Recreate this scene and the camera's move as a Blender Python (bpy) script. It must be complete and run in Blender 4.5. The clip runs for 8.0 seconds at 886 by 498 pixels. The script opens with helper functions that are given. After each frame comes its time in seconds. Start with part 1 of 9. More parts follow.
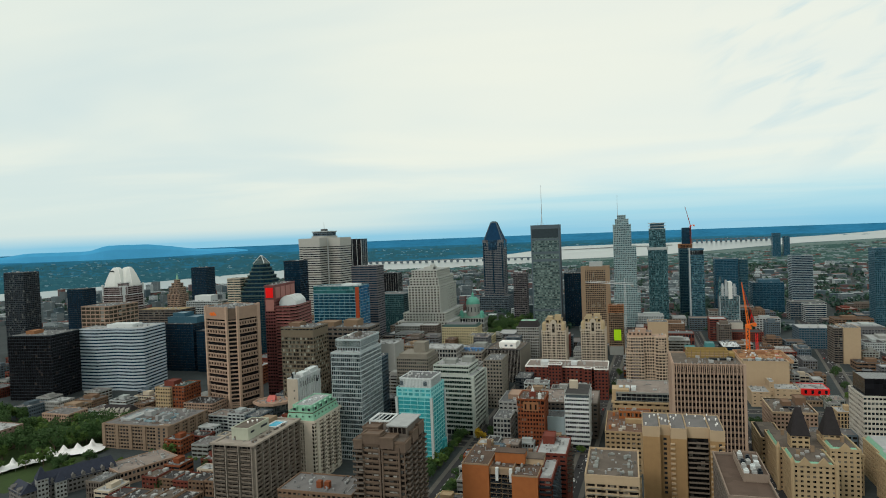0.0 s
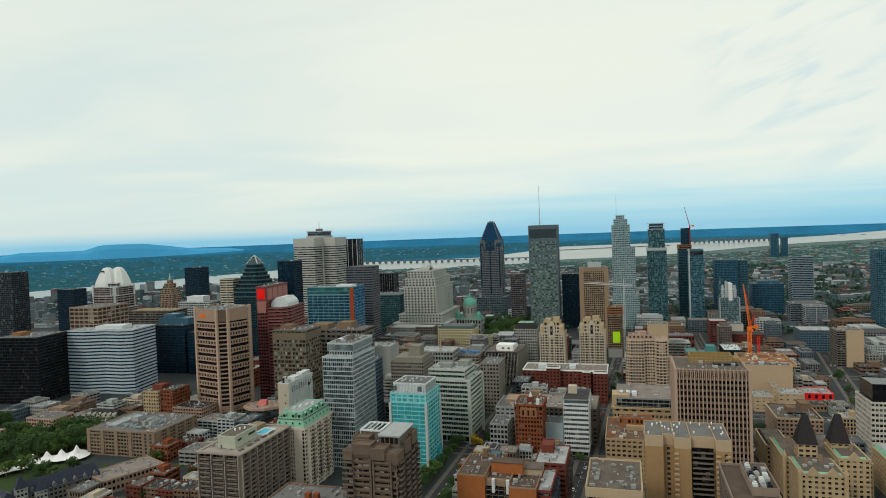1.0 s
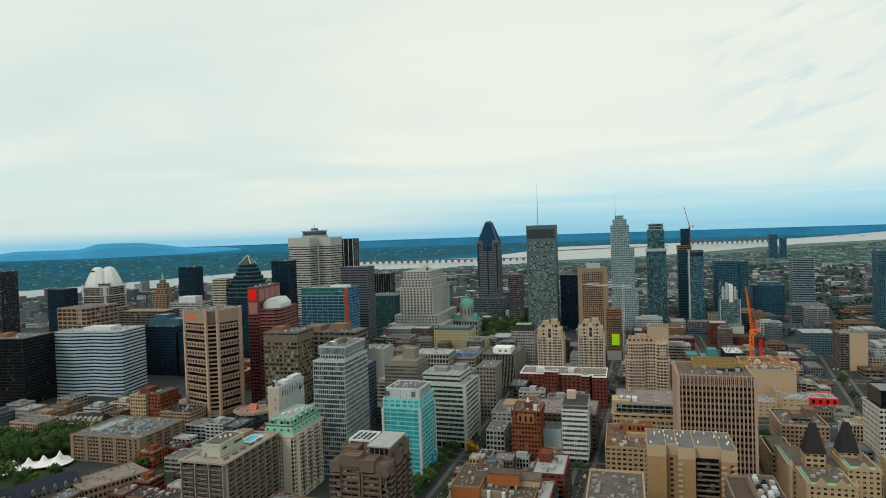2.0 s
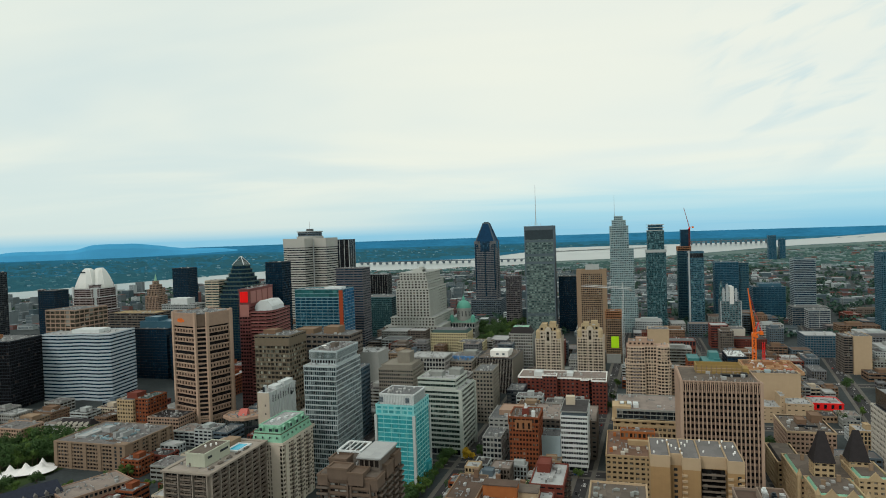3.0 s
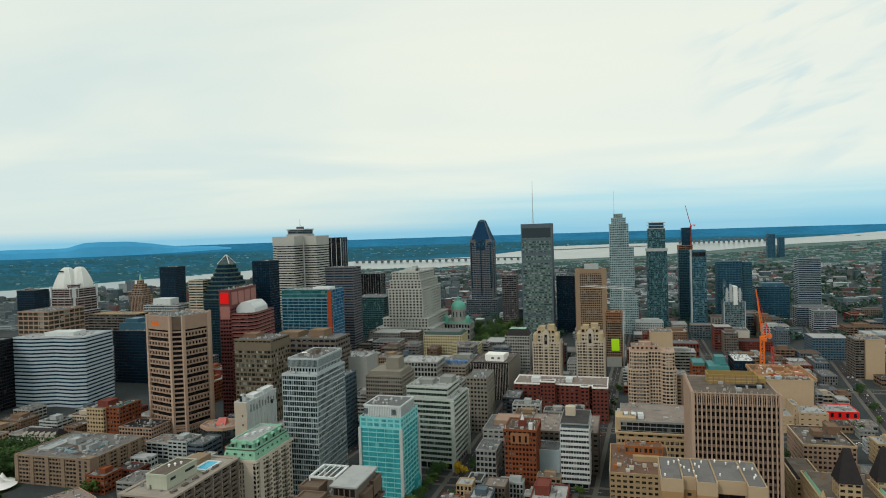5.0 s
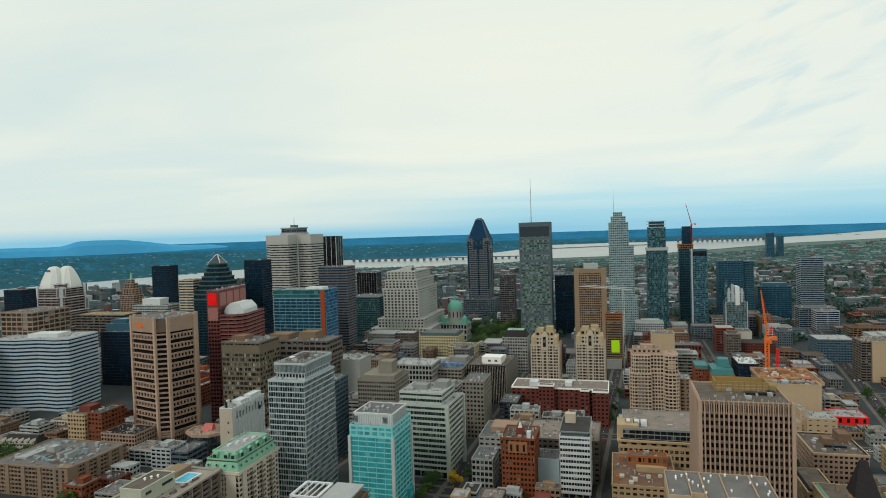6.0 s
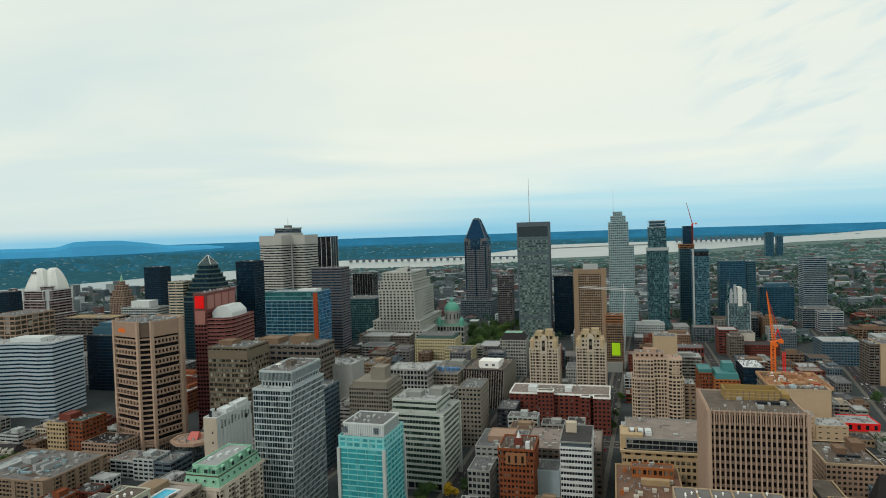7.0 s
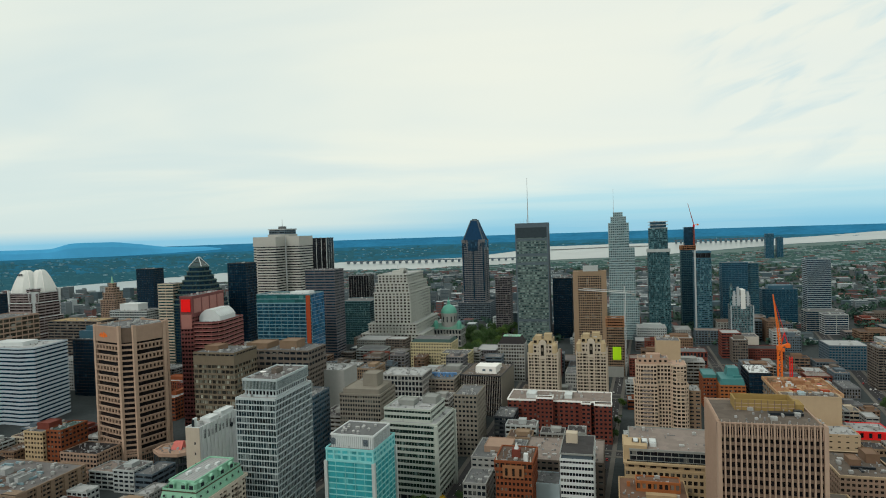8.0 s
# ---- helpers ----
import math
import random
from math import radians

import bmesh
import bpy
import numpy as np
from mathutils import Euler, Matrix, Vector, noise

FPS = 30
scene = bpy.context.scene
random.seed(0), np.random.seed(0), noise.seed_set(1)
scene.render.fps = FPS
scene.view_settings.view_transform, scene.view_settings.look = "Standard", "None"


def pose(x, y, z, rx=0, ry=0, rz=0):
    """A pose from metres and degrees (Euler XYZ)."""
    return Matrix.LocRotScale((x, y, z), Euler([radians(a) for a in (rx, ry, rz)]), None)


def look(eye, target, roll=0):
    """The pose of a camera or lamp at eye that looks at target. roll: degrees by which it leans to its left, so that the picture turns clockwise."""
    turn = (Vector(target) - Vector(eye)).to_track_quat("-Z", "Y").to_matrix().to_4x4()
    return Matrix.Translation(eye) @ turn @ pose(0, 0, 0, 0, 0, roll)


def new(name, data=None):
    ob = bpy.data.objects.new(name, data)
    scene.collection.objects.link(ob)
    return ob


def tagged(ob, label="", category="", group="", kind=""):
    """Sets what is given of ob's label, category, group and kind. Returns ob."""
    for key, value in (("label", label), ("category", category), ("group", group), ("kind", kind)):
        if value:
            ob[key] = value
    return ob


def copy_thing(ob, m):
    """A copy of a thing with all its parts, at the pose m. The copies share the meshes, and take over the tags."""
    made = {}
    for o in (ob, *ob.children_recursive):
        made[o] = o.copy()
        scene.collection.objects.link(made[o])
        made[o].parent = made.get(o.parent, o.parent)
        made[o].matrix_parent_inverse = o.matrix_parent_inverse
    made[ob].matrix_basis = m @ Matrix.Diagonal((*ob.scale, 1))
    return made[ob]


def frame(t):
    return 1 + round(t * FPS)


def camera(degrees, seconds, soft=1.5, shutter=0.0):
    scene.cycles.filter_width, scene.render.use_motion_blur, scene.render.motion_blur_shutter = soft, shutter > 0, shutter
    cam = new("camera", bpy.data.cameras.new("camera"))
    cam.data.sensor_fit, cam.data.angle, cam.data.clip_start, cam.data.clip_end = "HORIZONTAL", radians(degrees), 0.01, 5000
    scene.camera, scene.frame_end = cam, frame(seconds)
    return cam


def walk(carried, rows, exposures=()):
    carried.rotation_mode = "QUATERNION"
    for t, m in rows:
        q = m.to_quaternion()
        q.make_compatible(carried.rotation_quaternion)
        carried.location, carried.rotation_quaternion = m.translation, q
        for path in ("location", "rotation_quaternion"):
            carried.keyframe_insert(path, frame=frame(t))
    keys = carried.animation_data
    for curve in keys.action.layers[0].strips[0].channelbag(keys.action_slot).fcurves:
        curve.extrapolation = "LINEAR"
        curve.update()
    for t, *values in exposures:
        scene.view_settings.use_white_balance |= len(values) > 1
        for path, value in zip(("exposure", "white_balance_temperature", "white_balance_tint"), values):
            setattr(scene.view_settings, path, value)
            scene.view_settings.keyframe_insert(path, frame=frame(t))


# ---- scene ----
cam = camera(70.0, 8.0, soft=1.0)
PATH = [
    (0, (0.845, 3.288, 182.746), (0.279, 5.205, 182.697), -2.2),
    (0.5, (-0.112, 11.027, 183.539), (-0.675, 12.946, 183.489), -2.2),
    (1, (-2.081, 18.785, 183.236), (-2.639, 20.705, 183.186), -2.1),
    (1.5, (-3.315, 26.947, 183.385), (-3.87, 28.868, 183.334), -2.0),
    (3, (-6.461, 50.404, 182.999), (-7.007, 52.327, 182.951), -1.9),
    (3.5, (-7.704, 58.596, 182.479), (-8.248, 60.52, 182.432), -1.9),
    (4, (-9.148, 67.488, 182.062), (-9.689, 69.413, 182.015), -1.9),
    (4.5, (-10.322, 76.847, 182.326), (-10.861, 78.772, 182.276), -1.9),
    (6, (-15.005, 106.918, 182.68), (-15.535, 108.846, 182.621), -1.8),
    (6.5, (-16.121, 117.583, 182.821), (-16.648, 119.511, 182.762), -1.9),
    (7, (-18.058, 127.829, 182.678), (-18.582, 129.758, 182.619), -1.9),
    (7.5, (-19.289, 138.491, 182.025), (-19.811, 140.421, 181.969), -1.9),
    (8, (-20.505, 148.59, 181.724), (-21.025, 150.52, 181.67), -1.9),
]
walk(cam, [(t, look(eye, target, roll)) for t, eye, target, roll in PATH])

# ---------------------------------------------------------------- light
SUN_ELEV, SUN_AZ = radians(38), radians(-150)      # azimuth of the sun, counted from +y towards +x
sun = new("sun", bpy.data.lights.new("sun", "SUN"))
sun.data.energy, sun.data.angle, sun.data.color = 1.0, radians(14), (1.0, 0.93, 0.84)
sun.matrix_world = look((0, 0, 900), (-math.sin(SUN_AZ) * math.cos(SUN_ELEV), -math.cos(SUN_AZ) * math.cos(SUN_ELEV), 900 - math.sin(SUN_ELEV)))
tagged(sun, kind="structure")


def build_world():
    w = bpy.data.worlds.new("cloudy_sky")
    scene.world = w
    w.use_nodes = True
    nt = w.node_tree
    nt.nodes.clear()
    N, L = nt.nodes.new, nt.links.new
    out, bg = N("ShaderNodeOutputWorld"), N("ShaderNodeBackground")
    sky = N("ShaderNodeTexSky")
    sky.sky_type, sky.sun_disc = "NISHITA", False
    sky.sun_elevation, sky.sun_rotation = SUN_ELEV, SUN_AZ
    dim = N("ShaderNodeVectorMath")
    dim.operation = "SCALE"
    dim.inputs[3].default_value = 0.11
    L(sky.outputs[0], dim.inputs[0])
    tc, sep = N("ShaderNodeTexCoord"), N("ShaderNodeSeparateXYZ")
    L(tc.outputs["Generated"], sep.inputs[0])
    # clouds lie on a plane overhead, so they flatten into bands near the horizon
    up = N("ShaderNodeMath"); up.operation = "MAXIMUM"; up.inputs[1].default_value = 0.0
    L(sep.outputs[2], up.inputs[0])
    add = N("ShaderNodeMath"); add.operation = "ADD"; add.inputs[1].default_value = 0.07
    L(up.outputs[0], add.inputs[0])
    dx = N("ShaderNodeMath"); dx.operation = "DIVIDE"
    dy = N("ShaderNodeMath"); dy.operation = "DIVIDE"
    L(sep.outputs[0], dx.inputs[0]); L(add.outputs[0], dx.inputs[1])
    L(sep.outputs[1], dy.inputs[0]); L(add.outputs[0], dy.inputs[1])
    com = N("ShaderNodeCombineXYZ")
    L(dx.outputs[0], com.inputs[0]); L(dy.outputs[0], com.inputs[1])
    mp = N("ShaderNodeMapping"); mp.inputs["Rotation"].default_value = (0, 0, radians(18)); mp.inputs["Scale"].default_value = (0.55, 1.0, 1.0)
    mp.inputs["Location"].default_value = (1.3, 0.4, 0)
    L(com.outputs[0], mp.inputs[0])
    n1 = N("ShaderNodeTexNoise"); n1.inputs["Scale"].default_value = 0.42; n1.inputs["Detail"].default_value = 4; n1.inputs["Roughness"].default_value = 0.5; n1.inputs["Distortion"].default_value = 0.6
    L(mp.outputs[0], n1.inputs[0])
    cover = N("ShaderNodeMapRange"); cover.inputs[1].default_value = 0.36; cover.inputs[2].default_value = 0.66; cover.inputs[4].default_value = 0.72
    cover.interpolation_type = "SMOOTHSTEP"
    L(n1.outputs[0], cover.inputs[0])
    # the cloud sheet thins out to a clear strip above the horizon
    strip_ = N("ShaderNodeMapRange"); strip_.inputs[1].default_value = 0.015; strip_.inputs[2].default_value = 0.10; strip_.inputs[3].default_value = 0.12
    strip_.interpolation_type = "SMOOTHSTEP"
    L(sep.outputs[2], strip_.inputs[0])
    veil = N("ShaderNodeMath"); veil.operation = "MULTIPLY"
    L(cover.outputs[0], veil.inputs[0]); L(strip_.outputs[0], veil.inputs[1])
    # behind the clouds: blue low down, a bright even veil higher up
    ramp = N("ShaderNodeValToRGB")
    els = ramp.color_ramp.elements
    els[0].position, els[0].color = 0.0, (0.25, 0.60, 0.80, 1)
    els[1].position, els[1].color = 0.5, (0.85, 0.90, 0.82, 1)
    for pos, col in ((0.02, (0.36, 0.69, 0.83, 1)), (0.045, (0.46, 0.75, 0.84, 1)), (0.07, (0.67, 0.83, 0.83, 1)), (0.10, (0.79, 0.87, 0.81, 1)), (0.2, (0.83, 0.89, 0.81, 1))):
        els.new(pos).color = col
    L(sep.outputs[2], ramp.inputs[0])
    # thin high cloud reaches further down on one side
    side = N("ShaderNodeVectorMath"); side.operation = "DOT_PRODUCT"; side.inputs[1].default_value = (-0.74, 0.67, 0.0)
    L(tc.outputs["Generated"], side.inputs[0])
    low = N("ShaderNodeMapRange"); low.inputs[1].default_value = 0.74; low.inputs[2].default_value = 0.98; low.inputs[4].default_value = 0.92
    low.interpolation_type = "SMOOTHSTEP"
    L(side.outputs["Value"], low.inputs[0])
    lift = N("ShaderNodeMapRange"); lift.inputs[1].default_value = 0.0; lift.inputs[2].default_value = 0.018
    L(sep.outputs[2], lift.inputs[0])
    film_ = N("ShaderNodeMath"); film_.operation = "MULTIPLY"
    L(low.outputs[0], film_.inputs[0]); L(lift.outputs[0], film_.inputs[1])
    pale = N("ShaderNodeMixRGB"); pale.inputs[2].default_value = (0.70, 0.82, 0.79, 1)
    L(film_.outputs[0], pale.inputs[0]); L(ramp.outputs[0], pale.inputs[1])
    haze = N("ShaderNodeMixRGB"); haze.inputs[0].default_value = 0.9
    L(dim.outputs[0], haze.inputs[1]); L(pale.outputs[0], haze.inputs[2])
    # broken cloud with blue gaps on one side of the sky
    dot = N("ShaderNodeVectorMath"); dot.operation = "DOT_PRODUCT"; dot.inputs[1].default_value = (0.270, 0.934, 0.233)
    L(tc.outputs["Generated"], dot.inputs[0])
    gap = N("ShaderNodeMapRange"); gap.inputs[1].default_value = 0.980; gap.inputs[2].default_value = 0.999
    gap.interpolation_type = "SMOOTHSTEP"
    L(dot.outputs["Value"], gap.inputs[0])
    n2 = N("ShaderNodeTexNoise"); n2.inputs["Scale"].default_value = 1.6; n2.inputs["Detail"].default_value = 4; n2.inputs["Distortion"].default_value = 0.4
    across = N("ShaderNodeVectorMath"); across.operation = "DOT_PRODUCT"; across.inputs[1].default_value = (0.96, 0.28, 0.0)
    L(tc.outputs["Generated"], across.inputs[0])
    flat = N("ShaderNodeCombineXYZ")
    L(across.outputs["Value"], flat.inputs[0]); L(sep.outputs[2], flat.inputs[1])
    slant = N("ShaderNodeMapping"); slant.vector_type = "TEXTURE"
    slant.inputs["Rotation"].default_value = (0, 0, radians(24)); slant.inputs["Scale"].default_value = (0.2, 0.06, 1.0)
    L(flat.outputs[0], slant.inputs[0])
    L(slant.outputs[0], n2.inputs[0])
    thin = N("ShaderNodeMapRange"); thin.inputs[1].default_value = 0.47; thin.inputs[2].default_value = 0.73
    thin.interpolation_type = "SMOOTHSTEP"
    L(n2.outputs[0], thin.inputs[0])
    both = N("ShaderNodeMath"); both.operation = "MULTIPLY"
    L(gap.outputs[0], both.inputs[0]); L(thin.outputs[0], both.inputs[1])
    soft = N("ShaderNodeMath"); soft.operation = "MULTIPLY"; soft.inputs[1].default_value = 0.8
    L(both.outputs[0], soft.inputs[0])
    cloud0 = N("ShaderNodeMixRGB"); cloud0.inputs[2].default_value = (0.90, 0.918, 0.79, 1)
    L(veil.outputs[0], cloud0.inputs[0]); L(haze.outputs[0], cloud0.inputs[1])
    cloud = N("ShaderNodeMixRGB"); cloud.inputs[2].default_value = (0.47, 0.69, 0.78, 1)
    L(soft.outputs[0], cloud.inputs[0]); L(cloud0.outputs[0], cloud.inputs[1])
    L(cloud.outputs[0], bg.inputs[0])
    bg.inputs[1].default_value = 1.0
    L(bg.outputs[0], out.inputs[0])


build_world()

# ---------------------------------------------------------------- materials
MATS = {}


def mat(name, col, rough=0.8, metal=0.0, vary=0.18, scale=0.25, fine=3.0, bump=0.15, island=0.0, per_object=0.0, streak=0.0, spec=0.25, patch=0.0):
    """A surface with broad stains, fine grain and relief, in world-sized steps."""
    if name in MATS:
        return MATS[name]
    m = bpy.data.materials.new(name)
    m.use_nodes = True
    nt = m.node_tree
    N, L = nt.nodes.new, nt.links.new
    b = nt.nodes["Principled BSDF"]
    b.inputs["Roughness"].default_value, b.inputs["Metallic"].default_value = rough, metal
    b.inputs["Specular IOR Level"].default_value = spec
    tc = N("ShaderNodeTexCoord")
    geo = N("ShaderNodeNewGeometry")
    n1 = N("ShaderNodeTexNoise"); n1.inputs["Scale"].default_value = scale; n1.inputs["Detail"].default_value = 5
    n2 = N("ShaderNodeTexNoise"); n2.inputs["Scale"].default_value = fine; n2.inputs["Detail"].default_value = 4
    L(geo.outputs["Position"], n1.inputs[0]); L(geo.outputs["Position"], n2.inputs[0])
    mix = N("ShaderNodeMath"); mix.operation = "ADD"
    L(n1.outputs[0], mix.inputs[0])
    half = N("ShaderNodeMath"); half.operation = "MULTIPLY"; half.inputs[1].default_value = 0.6
    L(n2.outputs[0], half.inputs[0]); L(half.outputs[0], mix.inputs[1])
    last = mix
    if streak:
        sc = N("ShaderNodeMapping"); sc.inputs["Scale"].default_value = (1.2, 1.2, 0.06)
        L(geo.outputs["Position"], sc.inputs[0])
        n3 = N("ShaderNodeTexNoise"); n3.inputs["Scale"].default_value = 1.0; n3.inputs["Detail"].default_value = 3
        L(sc.outputs[0], n3.inputs[0])
        mu = N("ShaderNodeMath"); mu.operation = "MULTIPLY_ADD"; mu.inputs[1].default_value = streak
        L(n3.outputs[0], mu.inputs[0]); L(last.outputs[0], mu.inputs[2])
        last = mu
    if patch:
        vo = N("ShaderNodeTexVoronoi"); vo.inputs["Scale"].default_value = 0.16; vo.distance = "CHEBYCHEV"
        L(geo.outputs["Position"], vo.inputs[0])
        sp = N("ShaderNodeSeparateColor"); L(vo.outputs["Color"], sp.inputs[0])
        mu = N("ShaderNodeMath"); mu.operation = "MULTIPLY_ADD"; mu.inputs[1].default_value = patch
        L(sp.outputs[0], mu.inputs[0]); L(last.outputs[0], mu.inputs[2])
        last = mu
    if island or per_object:
        src = geo.outputs["Random Per Island"] if island else N("ShaderNodeObjectInfo").outputs["Random"]
        mu = N("ShaderNodeMath"); mu.operation = "MULTIPLY_ADD"; mu.inputs[1].default_value = island or per_object
        L(src, mu.inputs[0]); L(last.outputs[0], mu.inputs[2])
        last = mu
    top = 1.25 + streak * 0.7 + patch + (island or per_object)
    mr = N("ShaderNodeMapRange"); mr.inputs[1].default_value = 0.35; mr.inputs[2].default_value = top
    mr.inputs[3].default_value = 1.0 - vary; mr.inputs[4].default_value = 1.0 + vary
    L(last.outputs[0], mr.inputs[0])
    sc = N("ShaderNodeVectorMath"); sc.operation = "SCALE"; sc.inputs[0].default_value = col
    L(mr.outputs[0], sc.inputs[3])
    L(sc.outputs[0], b.inputs["Base Color"])
    if bump:
        bp = N("ShaderNodeBump"); bp.inputs["Strength"].default_value = bump; bp.inputs["Distance"].default_value = 0.05
        L(n2.outputs[0], bp.inputs["Height"]); L(bp.outputs[0], b.inputs["Normal"])
    MATS[name] = m
    return m


def glass(name, col, bay=3.0, floor=3.6, blinds=0.35, blind_col=(0.30, 0.30, 0.27), rough=0.12, spec=0.6, spread=0.5):
    """Window glass; pane by pane the room behind is darker or lighter, or a blind is drawn."""
    if name in MATS:
        return MATS[name]
    m = bpy.data.materials.new(name)
    m.use_nodes = True
    nt = m.node_tree
    N, L = nt.nodes.new, nt.links.new
    b = nt.nodes["Principled BSDF"]
    b.inputs["Roughness"].default_value, b.inputs["Specular IOR Level"].default_value = rough, spec
    tc = N("ShaderNodeTexCoord")
    dv = N("ShaderNodeVectorMath"); dv.operation = "DIVIDE"; dv.inputs[1].default_value = (bay, bay, floor)
    L(tc.outputs["Object"], dv.inputs[0])
    ad = N("ShaderNodeVectorMath"); ad.operation = "ADD"; ad.inputs[1].default_value = (0.5, 0.5, 0.02)
    L(dv.outputs[0], ad.inputs[0])
    fl = N("ShaderNodeVectorMath"); fl.operation = "FLOOR"
    L(ad.outputs[0], fl.inputs[0])
    wn = N("ShaderNodeTexWhiteNoise"); wn.noise_dimensions = "3D"
    L(fl.outputs[0], wn.inputs[0])
    sx = N("ShaderNodeSeparateColor")
    L(wn.outputs["Color"], sx.inputs[0])
    shade = N("ShaderNodeMapRange"); shade.inputs[3].default_value = 1.0 - spread; shade.inputs[4].default_value = 1.0 + spread
    L(sx.outputs[0], shade.inputs[0])
    sc = N("ShaderNodeVectorMath"); sc.operation = "SCALE"; sc.inputs[0].default_value = col
    L(shade.outputs[0], sc.inputs[3])
    has = N("ShaderNodeMath"); has.operation = "LESS_THAN"; has.inputs[1].default_value = blinds
    L(sx.outputs[1], has.inputs[0])
    am = N("ShaderNodeMath"); am.operation = "MULTIPLY"
    L(has.outputs[0], am.inputs[0]); L(sx.outputs[2], am.inputs[1])
    mx = N("ShaderNodeMixRGB"); mx.inputs[2].default_value = (*blind_col, 1)
    L(am.outputs[0], mx.inputs[0]); L(sc.outputs[0], mx.inputs[1])
    L(mx.outputs[0], b.inputs["Base Color"])
    MATS[name] = m
    return m


def foliage(name, col, vary=0.35):
    if name in MATS:
        return MATS[name]
    m = mat(name, col, rough=0.75, vary=vary, scale=0.09, fine=0.8, bump=0, island=0.6, spec=0.2)
    return m


# ---------------------------------------------------------------- mesh helpers
def mesh_of(name, verts, faces, material):
    me = bpy.data.meshes.new(name)
    me.from_pydata([tuple(v) for v in verts], [], faces)
    me.materials.append(material)
    me.update()
    return me


class Soup:
    """Collects solids for one mesh."""

    def __init__(self):
        self.v, self.f = [], []

    def prism(self, poly, z0, z1, top=None):
        """An upright solid over a counter-clockwise outline; top: another outline for its upper end."""
        n, k = len(poly), len(self.v)
        top = top or poly
        self.v += [(x, y, z0) for x, y in poly] + [(x, y, z1) for x, y in top]
        self.f += [tuple(range(k + n - 1, k - 1, -1)), tuple(range(k + n, k + 2 * n))]
        self.f += [(k + i, k + (i + 1) % n, k + n + (i + 1) % n, k + n + i) for i in range(n)]
        return self

    def box(self, x0, x1, y0, y1, z0, z1):
        return self.prism([(x0, y0), (x1, y0), (x1, y1), (x0, y1)], z0, z1)

    def ring(self, outer, inner, z0, z1):
        n, k = len(outer), len(self.v)
        for p, z in ((outer, z0), (outer, z1), (inner, z0), (inner, z1)):
            self.v += [(x, y, z) for x, y in p]
        for i in range(n):
            j = (i + 1) % n
            a, b, c, d = k, k + n, k + 2 * n, k + 3 * n
            self.f += [(a + i, a + j, b + j, b + i), (d + i, d + j, c + j, c + i), (b + i, b + j, d + j, d + i), (c + i, c + j, a + j, a + i)]
        return self

    def lathe(self, profile, n=16, cx=0.0, cy=0.0):
        k = len(self.v)
        for r, z in profile:
            self.v += [(cx + r * math.cos(2 * math.pi * i / n), cy + r * math.sin(2 * math.pi * i / n), z) for i in range(n)]
        for a in range(len(profile) - 1):
            for i in range(n):
                j = (i + 1) % n
                self.f.append((k + a * n + i, k + a * n + j, k + (a + 1) * n + j, k + (a + 1) * n + i))
        self.f += [tuple(range(k + n - 1, k - 1, -1)), tuple(range(k + (len(profile) - 1) * n, k + len(profile) * n))]
        return self

    def bar(self, a, b, r):
        """A square bar from a to b."""
        a, b = Vector(a), Vector(b)
        w = (b - a).normalized()
        u = w.cross(Vector((0, 0, 1)) if abs(w.z) < 0.95 else Vector((1, 0, 0))).normalized() * r
        v = w.cross(u).normalized() * r
        k = len(self.v)
        for c in (a, b):
            self.v += [tuple(c + u + v), tuple(c - u + v), tuple(c - u - v), tuple(c + u - v)]
        self.f += [(k + 3, k + 2, k + 1, k), (k + 4, k + 5, k + 6, k + 7)]
        self.f += [(k + i, k + (i + 1) % 4, k + 4 + (i + 1) % 4, k + 4 + i) for i in range(4)]
        return self

    def mesh(self, name, material):
        return mesh_of(name, self.v, self.f, material)


def part(name, data, parent, label="", m=None):
    ob = new(name, data)
    ob.parent = parent
    if m is not None:
        ob.matrix_basis = m
    if label:
        ob["label"] = label
    return ob


def thing(name, label, category, x, y, yaw=0.0, z=0.0, group="", kind=""):
    ob = new(name)
    ob.empty_display_size = 2
    ob.matrix_basis = pose(x, y, z, 0, 0, yaw)
    return tagged(ob, label, category, group, kind)


def rect(w, d, x0=None, y0=None):
    x0 = -w / 2 if x0 is None else x0
    y0 = -d / 2 if y0 is None else y0
    return [(x0, y0), (x0 + w, y0), (x0 + w, y0 + d), (x0, y0 + d)]


def chamfer(w, d, c):
    a, b = w / 2, d / 2
    return [(-a + c, -b), (a - c, -b), (a, -b + c), (a, b - c), (a - c, b), (-a + c, b), (-a, b - c), (-a, -b + c)]


def offset(poly, r):
    """The outline moved inwards by r."""
    out, n = [], len(poly)
    for i in range(n):
        p, q, s = Vector(poly[i - 1]), Vector(poly[i]), Vector(poly[(i + 1) % n])
        a, b = (q - p).normalized(), (s - q).normalized()
        na, nb = Vector((-a.y, a.x)), Vector((-b.y, b.x))
        k = (na + nb) / max(0.2, 1 + na.dot(nb))
        out.append(tuple(q + k * r))
    return out


